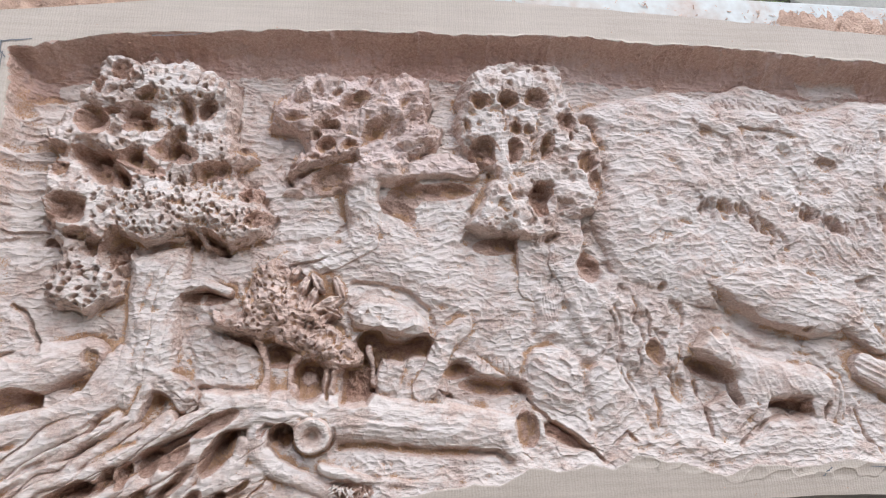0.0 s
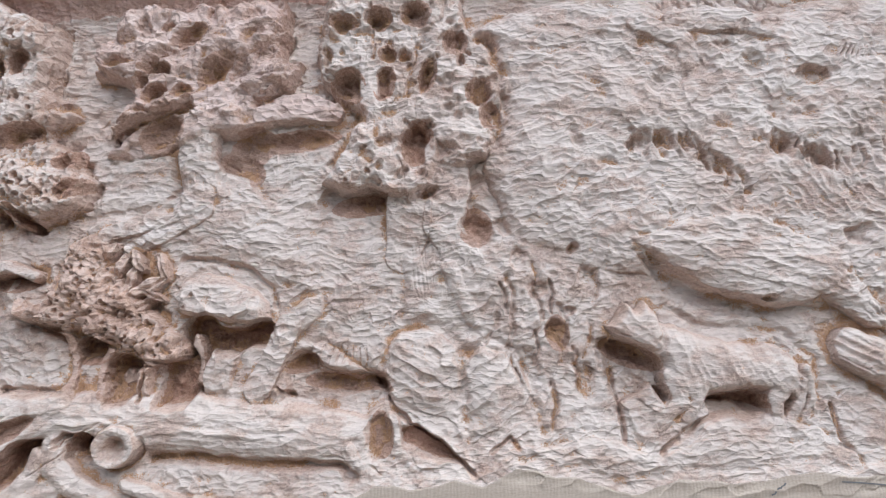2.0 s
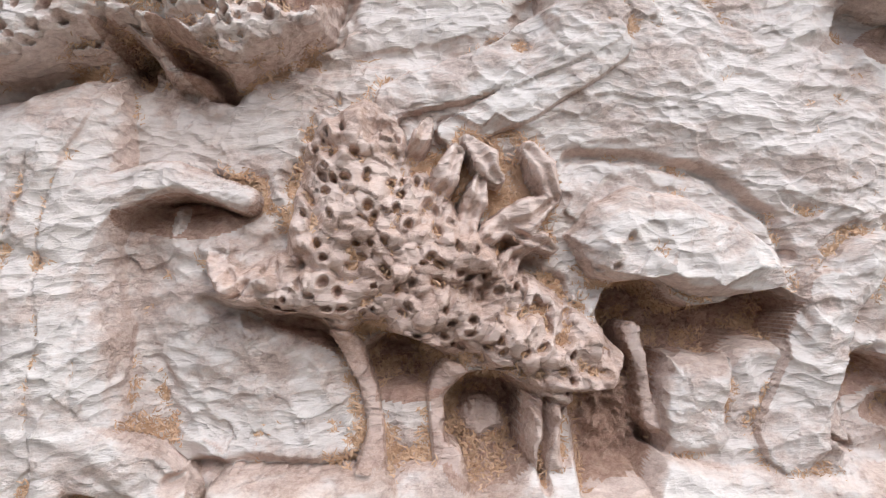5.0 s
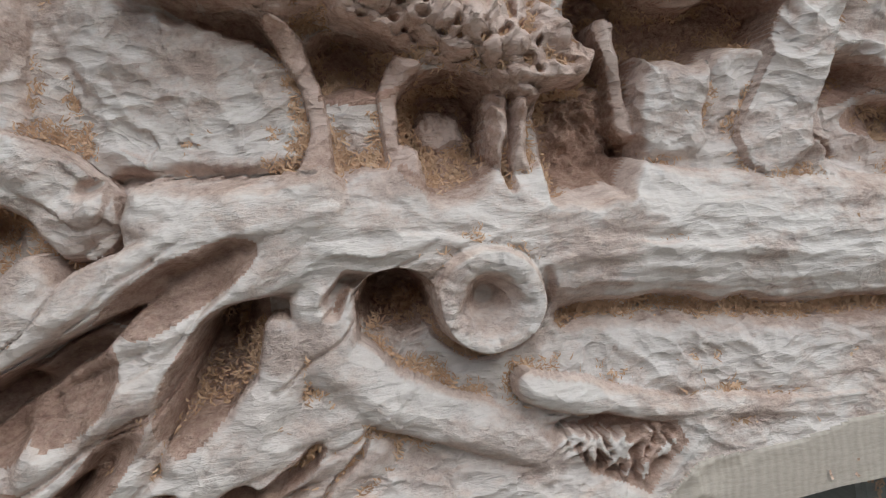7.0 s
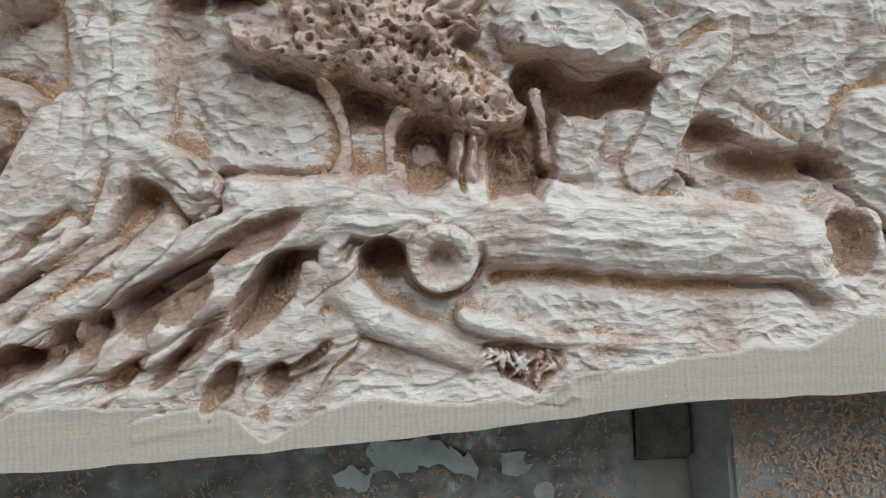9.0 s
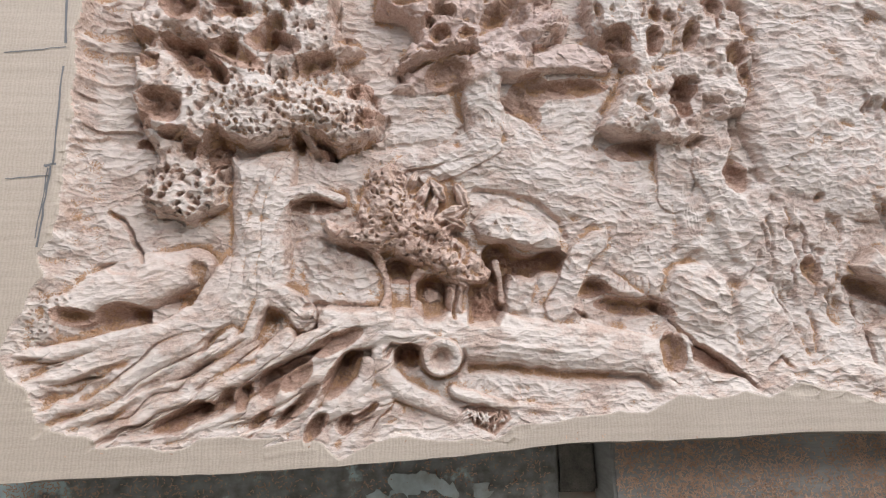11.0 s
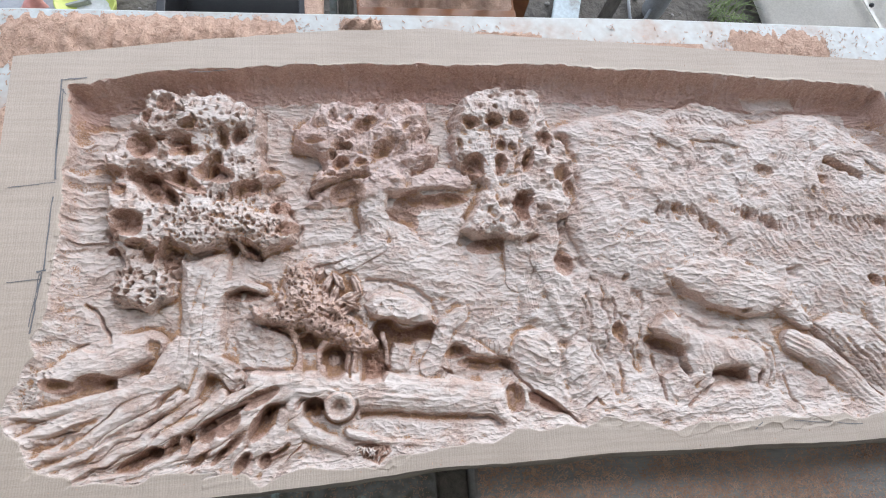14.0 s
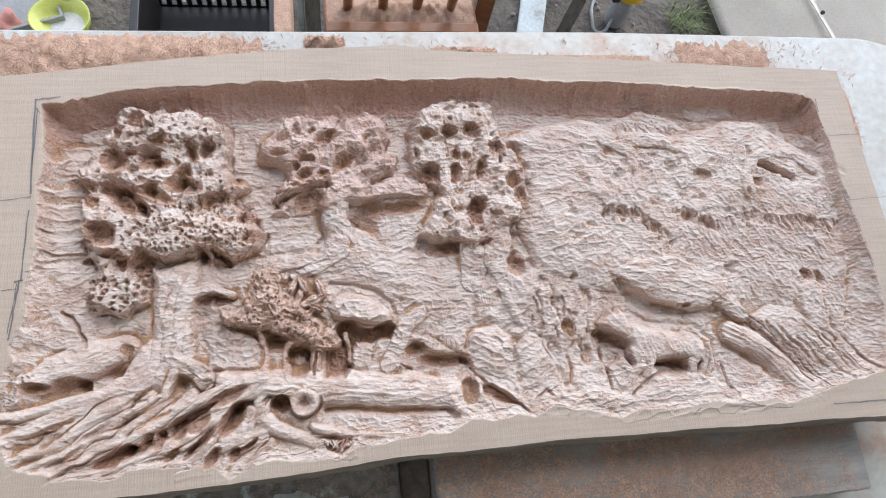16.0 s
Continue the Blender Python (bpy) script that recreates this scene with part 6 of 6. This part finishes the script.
def heap(name, x0, x1, y0, y1, z, high, label, seed, chips=900):
    """A low heap of sawdust with loose chips over it."""
    bm = bmesh.new()
    nx, ny = max(8, int((x1 - x0) / 0.006)), max(6, int((y1 - y0) / 0.004))
    g = {}
    def top(u, v):
        n = noise.fractal((u * 9 * (x1 - x0) / 0.1 + seed, v * 3, seed), 1.0, 2.0, 4)
        edge = min(1, 4 * u, 4 * (1 - u)) * max(0, 1 - abs(2 * v - 1) ** 1.6 + 0.25 * n)
        return high * max(0, edge * (0.75 + 0.5 * n))
    for i in range(nx + 1):
        for j in range(ny + 1):
            g[i, j] = bm.verts.new((x0 + (x1 - x0) * i / nx, y0 + (y1 - y0) * j / ny, z - 0.0012 + top(i / nx, j / ny)))
    for i in range(nx):
        for j in range(ny):
            bm.faces.new((g[i, j], g[i + 1, j], g[i + 1, j + 1], g[i, j + 1]))
    ob = smooth(part(name, bm, M_DUST))
    tagged(ob, label, "sawdust", kind="stuff")
    def where(dice):
        u, v = dice.uniform(0, 1), min(1, max(0, dice.gauss(0.5, 0.24)))
        return x0 + (x1 - x0) * u, y0 + (y1 - y0) * v, z + top(u, v) - 0.001
    shavings("wood_shavings", chips, where, "loose curled orange wood shavings on a sawdust heap", seed, 0.0018, 0.0055)


heap("sawdust_heap", -0.17, 0.31, 0.600, 0.712, TABLE_Z, 0.016, "long drift of orange sawdust along the table edge", 3, 3000)
heap("sawdust_heap", 0.355, 0.425, 0.675, 0.712, TABLE_Z, 0.018, "small mound of orange sawdust on the table edge", 5, 500)
heap("sawdust_heap", 0.56, 0.98, 0.59, 0.66, TABLE_Z + 0.021, 0.010, "orange sawdust lying along a wooden batten", 7, 2200)
heap("sawdust_heap", 0.56, 0.70, 0.640, 0.690, TABLE_Z, 0.026, "steep mound of orange sawdust beside the batten", 9, 900)
heap("sawdust_heap", 1.02, 1.26, 0.600, 0.715, TABLE_Z, 0.006, "thin spread of sawdust on pale blue paint", 11, 1100)
heap("sawdust_heap", 1.30, 1.40, 0.42, 0.62, TABLE_Z, 0.005, "thin spread of sawdust beside the panel", 13, 700)
heap("sawdust_heap", -0.18, -0.075, 0.25, 0.60, TABLE_Z, 0.004, "thin spread of sawdust beside the panel", 15, 900)


def on_plank(dice):
    while True:
        x, y = dice.uniform(0.508, 1.148), dice.uniform(-0.110, 0.012)
        patch = 0.55 + 0.7 * noise.noise((x * 7.3 + 0.4, y * 11, 4.4)) + 0.6 * noise.noise((x * 23, y * 31, 6.3)) - 0.7 * max(0, min(1, (x - 0.98) / 0.08)) * max(0, min(1, (-0.02 - y) / 0.03))
        if dice.random() < patch:
            return x, y, TOP - 0.0596


def on_dark(dice):
    while True:
        x, y = dice.uniform(-0.11, 0.45), dice.uniform(-0.18, 0.01)
        if dice.random() < 0.35 + 1.2 * noise.noise((x * 12, y * 16, 8)):
            return x, y, TOP - 0.0914


hollow_map = np.clip(blur(H, 8) - H - 0.0008, 0, 0.0022) * (L > 0) * (L != NAMES.index("knot_ring")) * (GY < 0.47) * np.clip(4.0 * fbm(GX * 34, GY * 34, 501, 3) + 0.15, 0, 1)
hollow_map[:, :3] = 0
chance = np.cumsum(hollow_map.ravel())
chance /= chance[-1]


def fibres(name, count, label, mat, seed):
    """Short curled fibres standing in the creases, all in one mesh."""
    dice = np.random.default_rng(seed)
    k = np.searchsorted(chance, dice.random(count))
    base = VERTS[k] + np.stack([dice.normal(0, 0.0009, count), dice.normal(0, 0.0009, count), dice.uniform(-0.0004, 0.0004, count)], -1)
    turn, size, wide = dice.uniform(0, 6.28, count), dice.uniform(0.0008, 0.0032, count), dice.uniform(0.00016, 0.00042, count)
    rise, curl = dice.uniform(-0.1, 0.8, count), dice.normal(0, 0.6, count)
    rings = []
    for j in range(3):
        u = j / 2
        a = turn + curl * u
        mid = base + np.stack([np.cos(a) * size * u, np.sin(a) * size * u, size * rise * (u - 0.6 * u * u) + 0.0002], -1)
        off = np.stack([-np.sin(a) * wide, np.cos(a) * wide, wide * 0.5], -1) * (1 - 0.6 * u)
        rings += [mid - off, mid + off]
    co = np.stack(rings, 1).reshape(-1, 3)
    start = np.arange(count)[:, None, None] * 6
    quads = (start + np.array([[0, 1, 3, 2], [2, 3, 5, 4]])[None]).reshape(-1)
    me = bpy.data.meshes.new(name)
    me.vertices.add(len(co))
    me.vertices.foreach_set("co", co.ravel().astype(np.float32))
    me.loops.add(len(quads))
    me.loops.foreach_set("vertex_index", quads.astype(np.int32))
    me.polygons.add(len(quads) // 4)
    me.polygons.foreach_set("loop_start", np.arange(0, len(quads), 4, dtype=np.int32))
    me.update(calc_edges=True)
    me.materials.append(mat)
    ob = new(name, me)
    ob.location = (0, 0, TOP)
    return tagged(ob, label, "wood fibres", kind="stuff")


M_FIBRE = blotched("orange_wood_fibre", [(0.3, (0.52, 0.30, 0.17)), (0.7, (0.74, 0.50, 0.34))], 90, 0.8, 400, 0.2, 0.001)
fibres("wood_fibres", 130000, "torn orange wood fibres and dust caught in the creases of the carving", M_FIBRE, 25)
shavings("wood_shavings", 13000, on_plank, "orange wood shavings strewn thickly over the grey plank", 21, 0.0018, 0.0050)
shavings("wood_shavings", 5000, on_dark, "orange wood shavings strewn over the dark board", 22, 0.0014, 0.0040)
shavings("wood_shavings", 900, lambda dice: (dice.uniform(-0.17, 1.42), dice.uniform(0.57, 0.71), TABLE_Z), "single wood shavings scattered on the table", 23)
shavings("wood_shavings", 50, lambda dice: (dice.uniform(-0.05, 1.24), dice.choice((dice.uniform(0.512, 0.555), dice.uniform(0.002, 0.012))), TOP + 0.0004), "tiny wood crumbs on the panel border", 24, 0.0012, 0.003)


# ---- things on the ground behind the table ----
def tube_between(bm, a, b, r0, r1, steps=12):
    a, b = Vector(a), Vector(b)
    turn = (b - a).to_track_quat("Z", "Y").to_matrix().to_4x4()
    bmesh.ops.create_cone(bm, cap_ends=True, segments=steps, radius1=r0, radius2=r1, depth=(b - a).length, matrix=Matrix.Translation((a + b) / 2) @ turn)


def beam(name, a, b, w, h, mat, parent=None, label=""):
    a, b = Vector(a), Vector(b)
    turn = (b - a).to_track_quat("Z", "Y").to_matrix().to_4x4()
    bm = bmesh.new()
    bmesh.ops.create_cube(bm, size=1.0, matrix=Matrix.Translation((a + b) / 2) @ turn @ Matrix.Diagonal((w, h, (b - a).length, 1)))
    bmesh.ops.bevel(bm, geom=bm.edges[:], offset=0.003, segments=2, affect="EDGES")
    return part(name, bm, mat, parent, label)


def scoop(at):
    thing = tagged(empty("plastic_scoop", at[0], at[1], 0.0), "lime yellow plastic scoop lying on the soil", "scoop")
    bm = lathe([(0.0, 0.020), (0.040, 0.020), (0.058, 0.030), (0.068, 0.060), (0.072, 0.062), (0.064, 0.028), (0.045, 0.012), (0.0, 0.012)], 36)
    for v in bm.verts:
        v.co.x *= 1.0 + (0.25 if v.co.x < 0 and v.co.z > 0.03 else 0)
    smooth(part("bowl", bm, M_LIME, thing))
    bm = box(-0.012, 0.012, 0.062, 0.20, 0.048, 0.062, 0.005)
    part("handle", bm, M_LIME, thing)
    bm = bmesh.new()
    bmesh.ops.create_circle(bm, cap_ends=True, segments=24, radius=0.045, matrix=Matrix.Translation((0, 0, 0.0225)))
    for v in bm.verts:
        v.co.x += 0.006 * noise.noise(v.co * 80)
    part("residue", bm, M_LABEL, thing, "pale dried residue in the bowl")


def crate(x0, x1, y0, y1, z1):
    thing = tagged(empty("plastic_crate"), "black slotted plastic crate standing empty on the soil", "crate")
    part("floor_panel", box(x0 + 0.008, x1 - 0.008, y0 + 0.008, y1 - 0.008, 0.02, 0.028), M_BLACK, thing)
    for yy in (y0, y1 - 0.01):
        part("rim", box(x0, x1, yy - 0.006, yy + 0.016, z1 - 0.025, z1, 0.003), M_BLACK, thing)
        for z in (0.012, 0.09, 0.16, 0.22):
            if z < z1 - 0.04:
                part("rail", box(x0, x1, yy, yy + 0.01, z, z + 0.022), M_BLACK, thing)
        for i in range(13):
            xx = x0 + (x1 - x0 - 0.014) * i / 12
            part("slat", box(xx, xx + 0.014, yy + 0.001, yy + 0.009, 0.012, z1 - 0.02), M_BLACK, thing)
    for xx in (x0, x1 - 0.01):
        part("rim", box(xx - 0.006, xx + 0.016, y0, y1, z1 - 0.025, z1, 0.003), M_BLACK, thing)
        part("side_panel", box(xx, xx + 0.008, y0, y1, 0.012, z1 - 0.02), M_BLACK, thing)
    part("label_strip", box(x0 + 0.10, x0 + 0.32, y1 - 0.013, y1 - 0.010, z1 - 0.075, z1 - 0.045), M_GREYPLASTIC, thing, "grey printed label strip")


def rack(x0, x1, y, z):
    thing = tagged(empty("wooden_bench"), "brown varnished wooden bench with turned spindles, heaped with sawdust", "bench")
    part("front_rail", box(x0, x1, y, y + 0.03, z - 0.05, z, 0.004), M_BROWN, thing)
    part("seat_board", box(x0, x1, y + 0.031, y + 0.115, z - 0.03, z - 0.008, 0.004), M_BROWN, thing)
    part("back_rail", box(x0, x1, y + 0.055, y + 0.085, z + 0.195, z + 0.235, 0.004), M_BROWN, thing)
    for i in range(4):
        xx = x0 + (x1 - x0) * (0.15 + 0.225 * i)
        bm = lathe([(0.0, -0.006), (0.010, -0.006), (0.013, 0.04), (0.019, 0.10), (0.015, 0.13), (0.017, 0.15), (0.012, 0.20), (0.0, 0.20)], 16, None, (xx, y + 0.070, z))
        smooth(part("spindle", bm, M_BROWN, thing))
    beam("post", (x1 + 0.010, y + 0.02, 0), (x1 + 0.045, y + 0.16, z + 0.32), 0.042, 0.03, M_BROWN, thing)
    beam("post", (x0 - 0.026, y + 0.02, 0), (x0 - 0.026, y + 0.02, z + 0.25), 0.026, 0.03, M_BROWN, thing)
    heap("sawdust_heap", x0 + 0.004, x1 - 0.004, y + 0.030, y + 0.112, z - 0.007, 0.020, "sawdust lying on the brown bench", 31, 900)


scoop((-0.326, 1.273))
c0, c1 = (-0.083, 1.092), (0.271, 1.097)
crate(c0[0], c1[0], c0[1] - 0.02, c0[1] + 0.26, 0.25)
r0, r1 = (0.397, 0.965), (0.768, 0.970)
rack(r0[0], r1[0], r0[1], TOP - 0.45)
p0, p1 = (0.371, 0.965), (0.365, 1.070)
post = beam("grey_post", (p0[0], p0[1] - 0.02, 0), (p0[0], p0[1] - 0.01, TOP - 0.14), 0.032, 0.03, M_GREYPOST)
tagged(post, "splintered grey wooden post behind the table", "post")
p0 = (0.344, 0.964)
tagged(beam("blue_post", (p0[0], p0[1] + 0.02, 0), (p0[0], p0[1] + 0.02, TOP - 0.16), 0.016, 0.03, M_BLUEBOARD), "narrow pale blue painted post", "post")
p0 = (0.299, 0.973)
sill = worn_plank("dusty_board", p0[0] - 0.02, p0[0] + 0.02, p0[1], p0[1] + 0.24, TOP - 0.60, TOP - 0.47, M_DUST, "narrow board thick with sawdust beside the crate", "board")
a, b = (1.059, 1.265), (1.160, 1.482)
tagged(beam("leaning_board", (a[0], a[1], 0.004), (b[0] - 0.05, b[1], 0.03), 0.085, 0.016, M_BLUEBOARD), "flaking pale blue board lying on the soil", "board")
a, b = (0.990, 0.973), (1.054, 1.080)
tagged(beam("grey_post", (a[0] - 0.03, a[1] - 0.03, 0), (b[0], b[1], TOP - 0.36), 0.032, 0.026, M_GREYPOST), "dark grey leaning wooden post", "post")

# small power tool with its cable
tp = (1.364, 1.327)
tool = tagged(empty("power_tool", tp[0], tp[1], 0.0), "yellow and black hand power tool standing on the soil", "power tool")
smooth(part("body", lathe([(0.0, 0.004), (0.030, 0.004), (0.036, 0.02), (0.034, 0.10), (0.030, 0.12), (0.0, 0.12)], 24), M_GREYPLASTIC, tool))
smooth(part("housing", lathe([(0.0, 0.125), (0.030, 0.125), (0.048, 0.15), (0.050, 0.18), (0.040, 0.20), (0.0, 0.205)], 24), M_YELLOW, tool))
part("bracket", box(-0.05, 0.05, -0.012, 0.012, 0.112, 0.128, 0.003), M_BLACK, tool)
curve = bpy.data.curves.new("cable", "CURVE")
curve.dimensions, curve.bevel_depth, curve.bevel_resolution = "3D", 0.005, 3
sp = curve.splines.new("BEZIER")
sp.bezier_points.add(4)
for bp, co in zip(sp.bezier_points, ((-0.02, -0.02, 0.05), (-0.06, -0.05, 0.012), (-0.075, 0.02, 0.012), (-0.05, 0.09, 0.012), (-0.01, 0.14, 0.012))):
    bp.co, bp.handle_left_type, bp.handle_right_type = co, "AUTO", "AUTO"
cable = new("cable", curve)
curve.materials.append(M_GREYPLASTIC)
cable.parent = tool

# grass tuft, rubbish and the canvas sheet
g0 = (1.622, 1.322)
dice = random.Random(41)
bm = bmesh.new()
for _ in range(120):
    x, y, a = g0[0] + dice.gauss(0, 0.03), g0[1] + dice.gauss(0, 0.035), dice.uniform(0, 6.28)
    length, w = dice.uniform(0.04, 0.10), dice.uniform(0.0012, 0.003)
    prev = None
    for k in range(4):
        u = k / 3
        cx, cy, cz = x + math.cos(a) * length * u * u * 0.8, y + math.sin(a) * length * u * u * 0.8, length * (u - 0.45 * u * u)
        ww = w * (1 - 0.85 * u)
        pair = (bm.verts.new((cx - math.sin(a) * ww, cy + math.cos(a) * ww, cz)), bm.verts.new((cx + math.sin(a) * ww, cy - math.cos(a) * ww, cz)))
        if prev:
            bm.faces.new((prev[0], prev[1], pair[1], pair[0]))
        prev = pair
tagged(part("grass_tuft", bm, M_GRASS), "thin green grass tuft on the soil", "grass", kind="stuff")

bm = bmesh.new()
t0 = (1.629, 1.355)
g = {}
for i in range(41):
    for j in range(41):
        u, v = i / 40, j / 40
        x, y = t0[0] + 0.14 * (1 - v) + u * 1.5, t0[1] - 0.50 + v * 1.6
        fold = 0.012 * noise.noise((x * 4, y * 3, 2)) + 0.006 * noise.noise((x * 13, y * 9, 5))
        g[i, j] = bm.verts.new((x, y, 0.03 + 0.05 * min(1, u * 6) + fold + 0.02 * u))
for i in range(40):
    for j in range(40):
        bm.faces.new((g[i, j], g[i + 1, j], g[i + 1, j + 1], g[i, j + 1]))
bmesh.ops.solidify(bm, geom=bm.faces[:], thickness=0.003)
bmesh.ops.recalc_face_normals(bm, faces=bm.faces)
tarp = tagged(empty("canvas_sheet"), "pale beige canvas sheet with a sewn seam, spread over the ground", "canvas sheet")
smooth(part("cloth", bm, M_TARP, tarp))
a, b = (1.974, 1.459), (2.042, 1.268)
part("seam", box(-0.006, 0.006, 0, 0.36, 0.0, 0.004, 0.001), M_TARP, tarp).matrix_basis = pose(a[0] + 0.16, a[1] - 0.40, 0.098, 0, 0, 14)
bm = bmesh.new()
bmesh.ops.create_icosphere(bm, subdivisions=2, radius=0.008)
part("button", bm, M_BLACK, tarp).matrix_basis = pose(a[0] + 0.11, a[1] - 0.16, 0.105)

tray0 = (-0.444, 1.313)
tray = tagged(empty("plastic_tray", tray0[0], tray0[1], 0, 20), "grey plastic tray lying on the soil", "tray")
part("base", box(-0.16, 0.09, -0.05, 0.16, 0.004, 0.010, 0.002), M_GREYPLASTIC, tray)
part("rim", box(-0.16, 0.09, -0.058, -0.050, 0.004, 0.040, 0.002), M_GREYPLASTIC, tray)
part("rim", box(0.09, 0.098, -0.058, 0.16, 0.004, 0.040, 0.002), M_GREYPLASTIC, tray)
k0 = (-0.481, 1.271)
scrap = bmesh.new()
bmesh.ops.create_icosphere(scrap, subdivisions=3, radius=0.030, matrix=Matrix.Translation((k0[0], k0[1], 0.025)))
for v in scrap.verts:
    v.co += Vector((v.co.x - k0[0], v.co.y - k0[1], v.co.z - 0.025)) * 1.2 * noise.noise(v.co * 35)
tagged(smooth(part("rubber_lump", scrap, M_PINK)), "small lumpy pink rubber scrap on the soil", "scrap")
dice = random.Random(51)
M_STONE = blotched("grey_pebble", [(0.3, (0.14, 0.13, 0.12)), (0.7, (0.34, 0.32, 0.30))], 20, 0.85, 90, 0.4, 0.002)
bm = bmesh.new()
for _ in range(420):
    x, y, r = dice.uniform(-0.9, 1.5), dice.uniform(0.95, 2.0), dice.uniform(0.003, 0.014)
    made = bmesh.ops.create_icosphere(bm, subdivisions=1, radius=r, matrix=Matrix.Translation((x, y, 0.004)) @ Matrix.Diagonal((1, dice.uniform(0.6, 1), 0.6, 1)))
tagged(part("pebbles", bm, M_STONE), "loose grey pebbles and crumbs on the soil", "pebbles", kind="stuff")
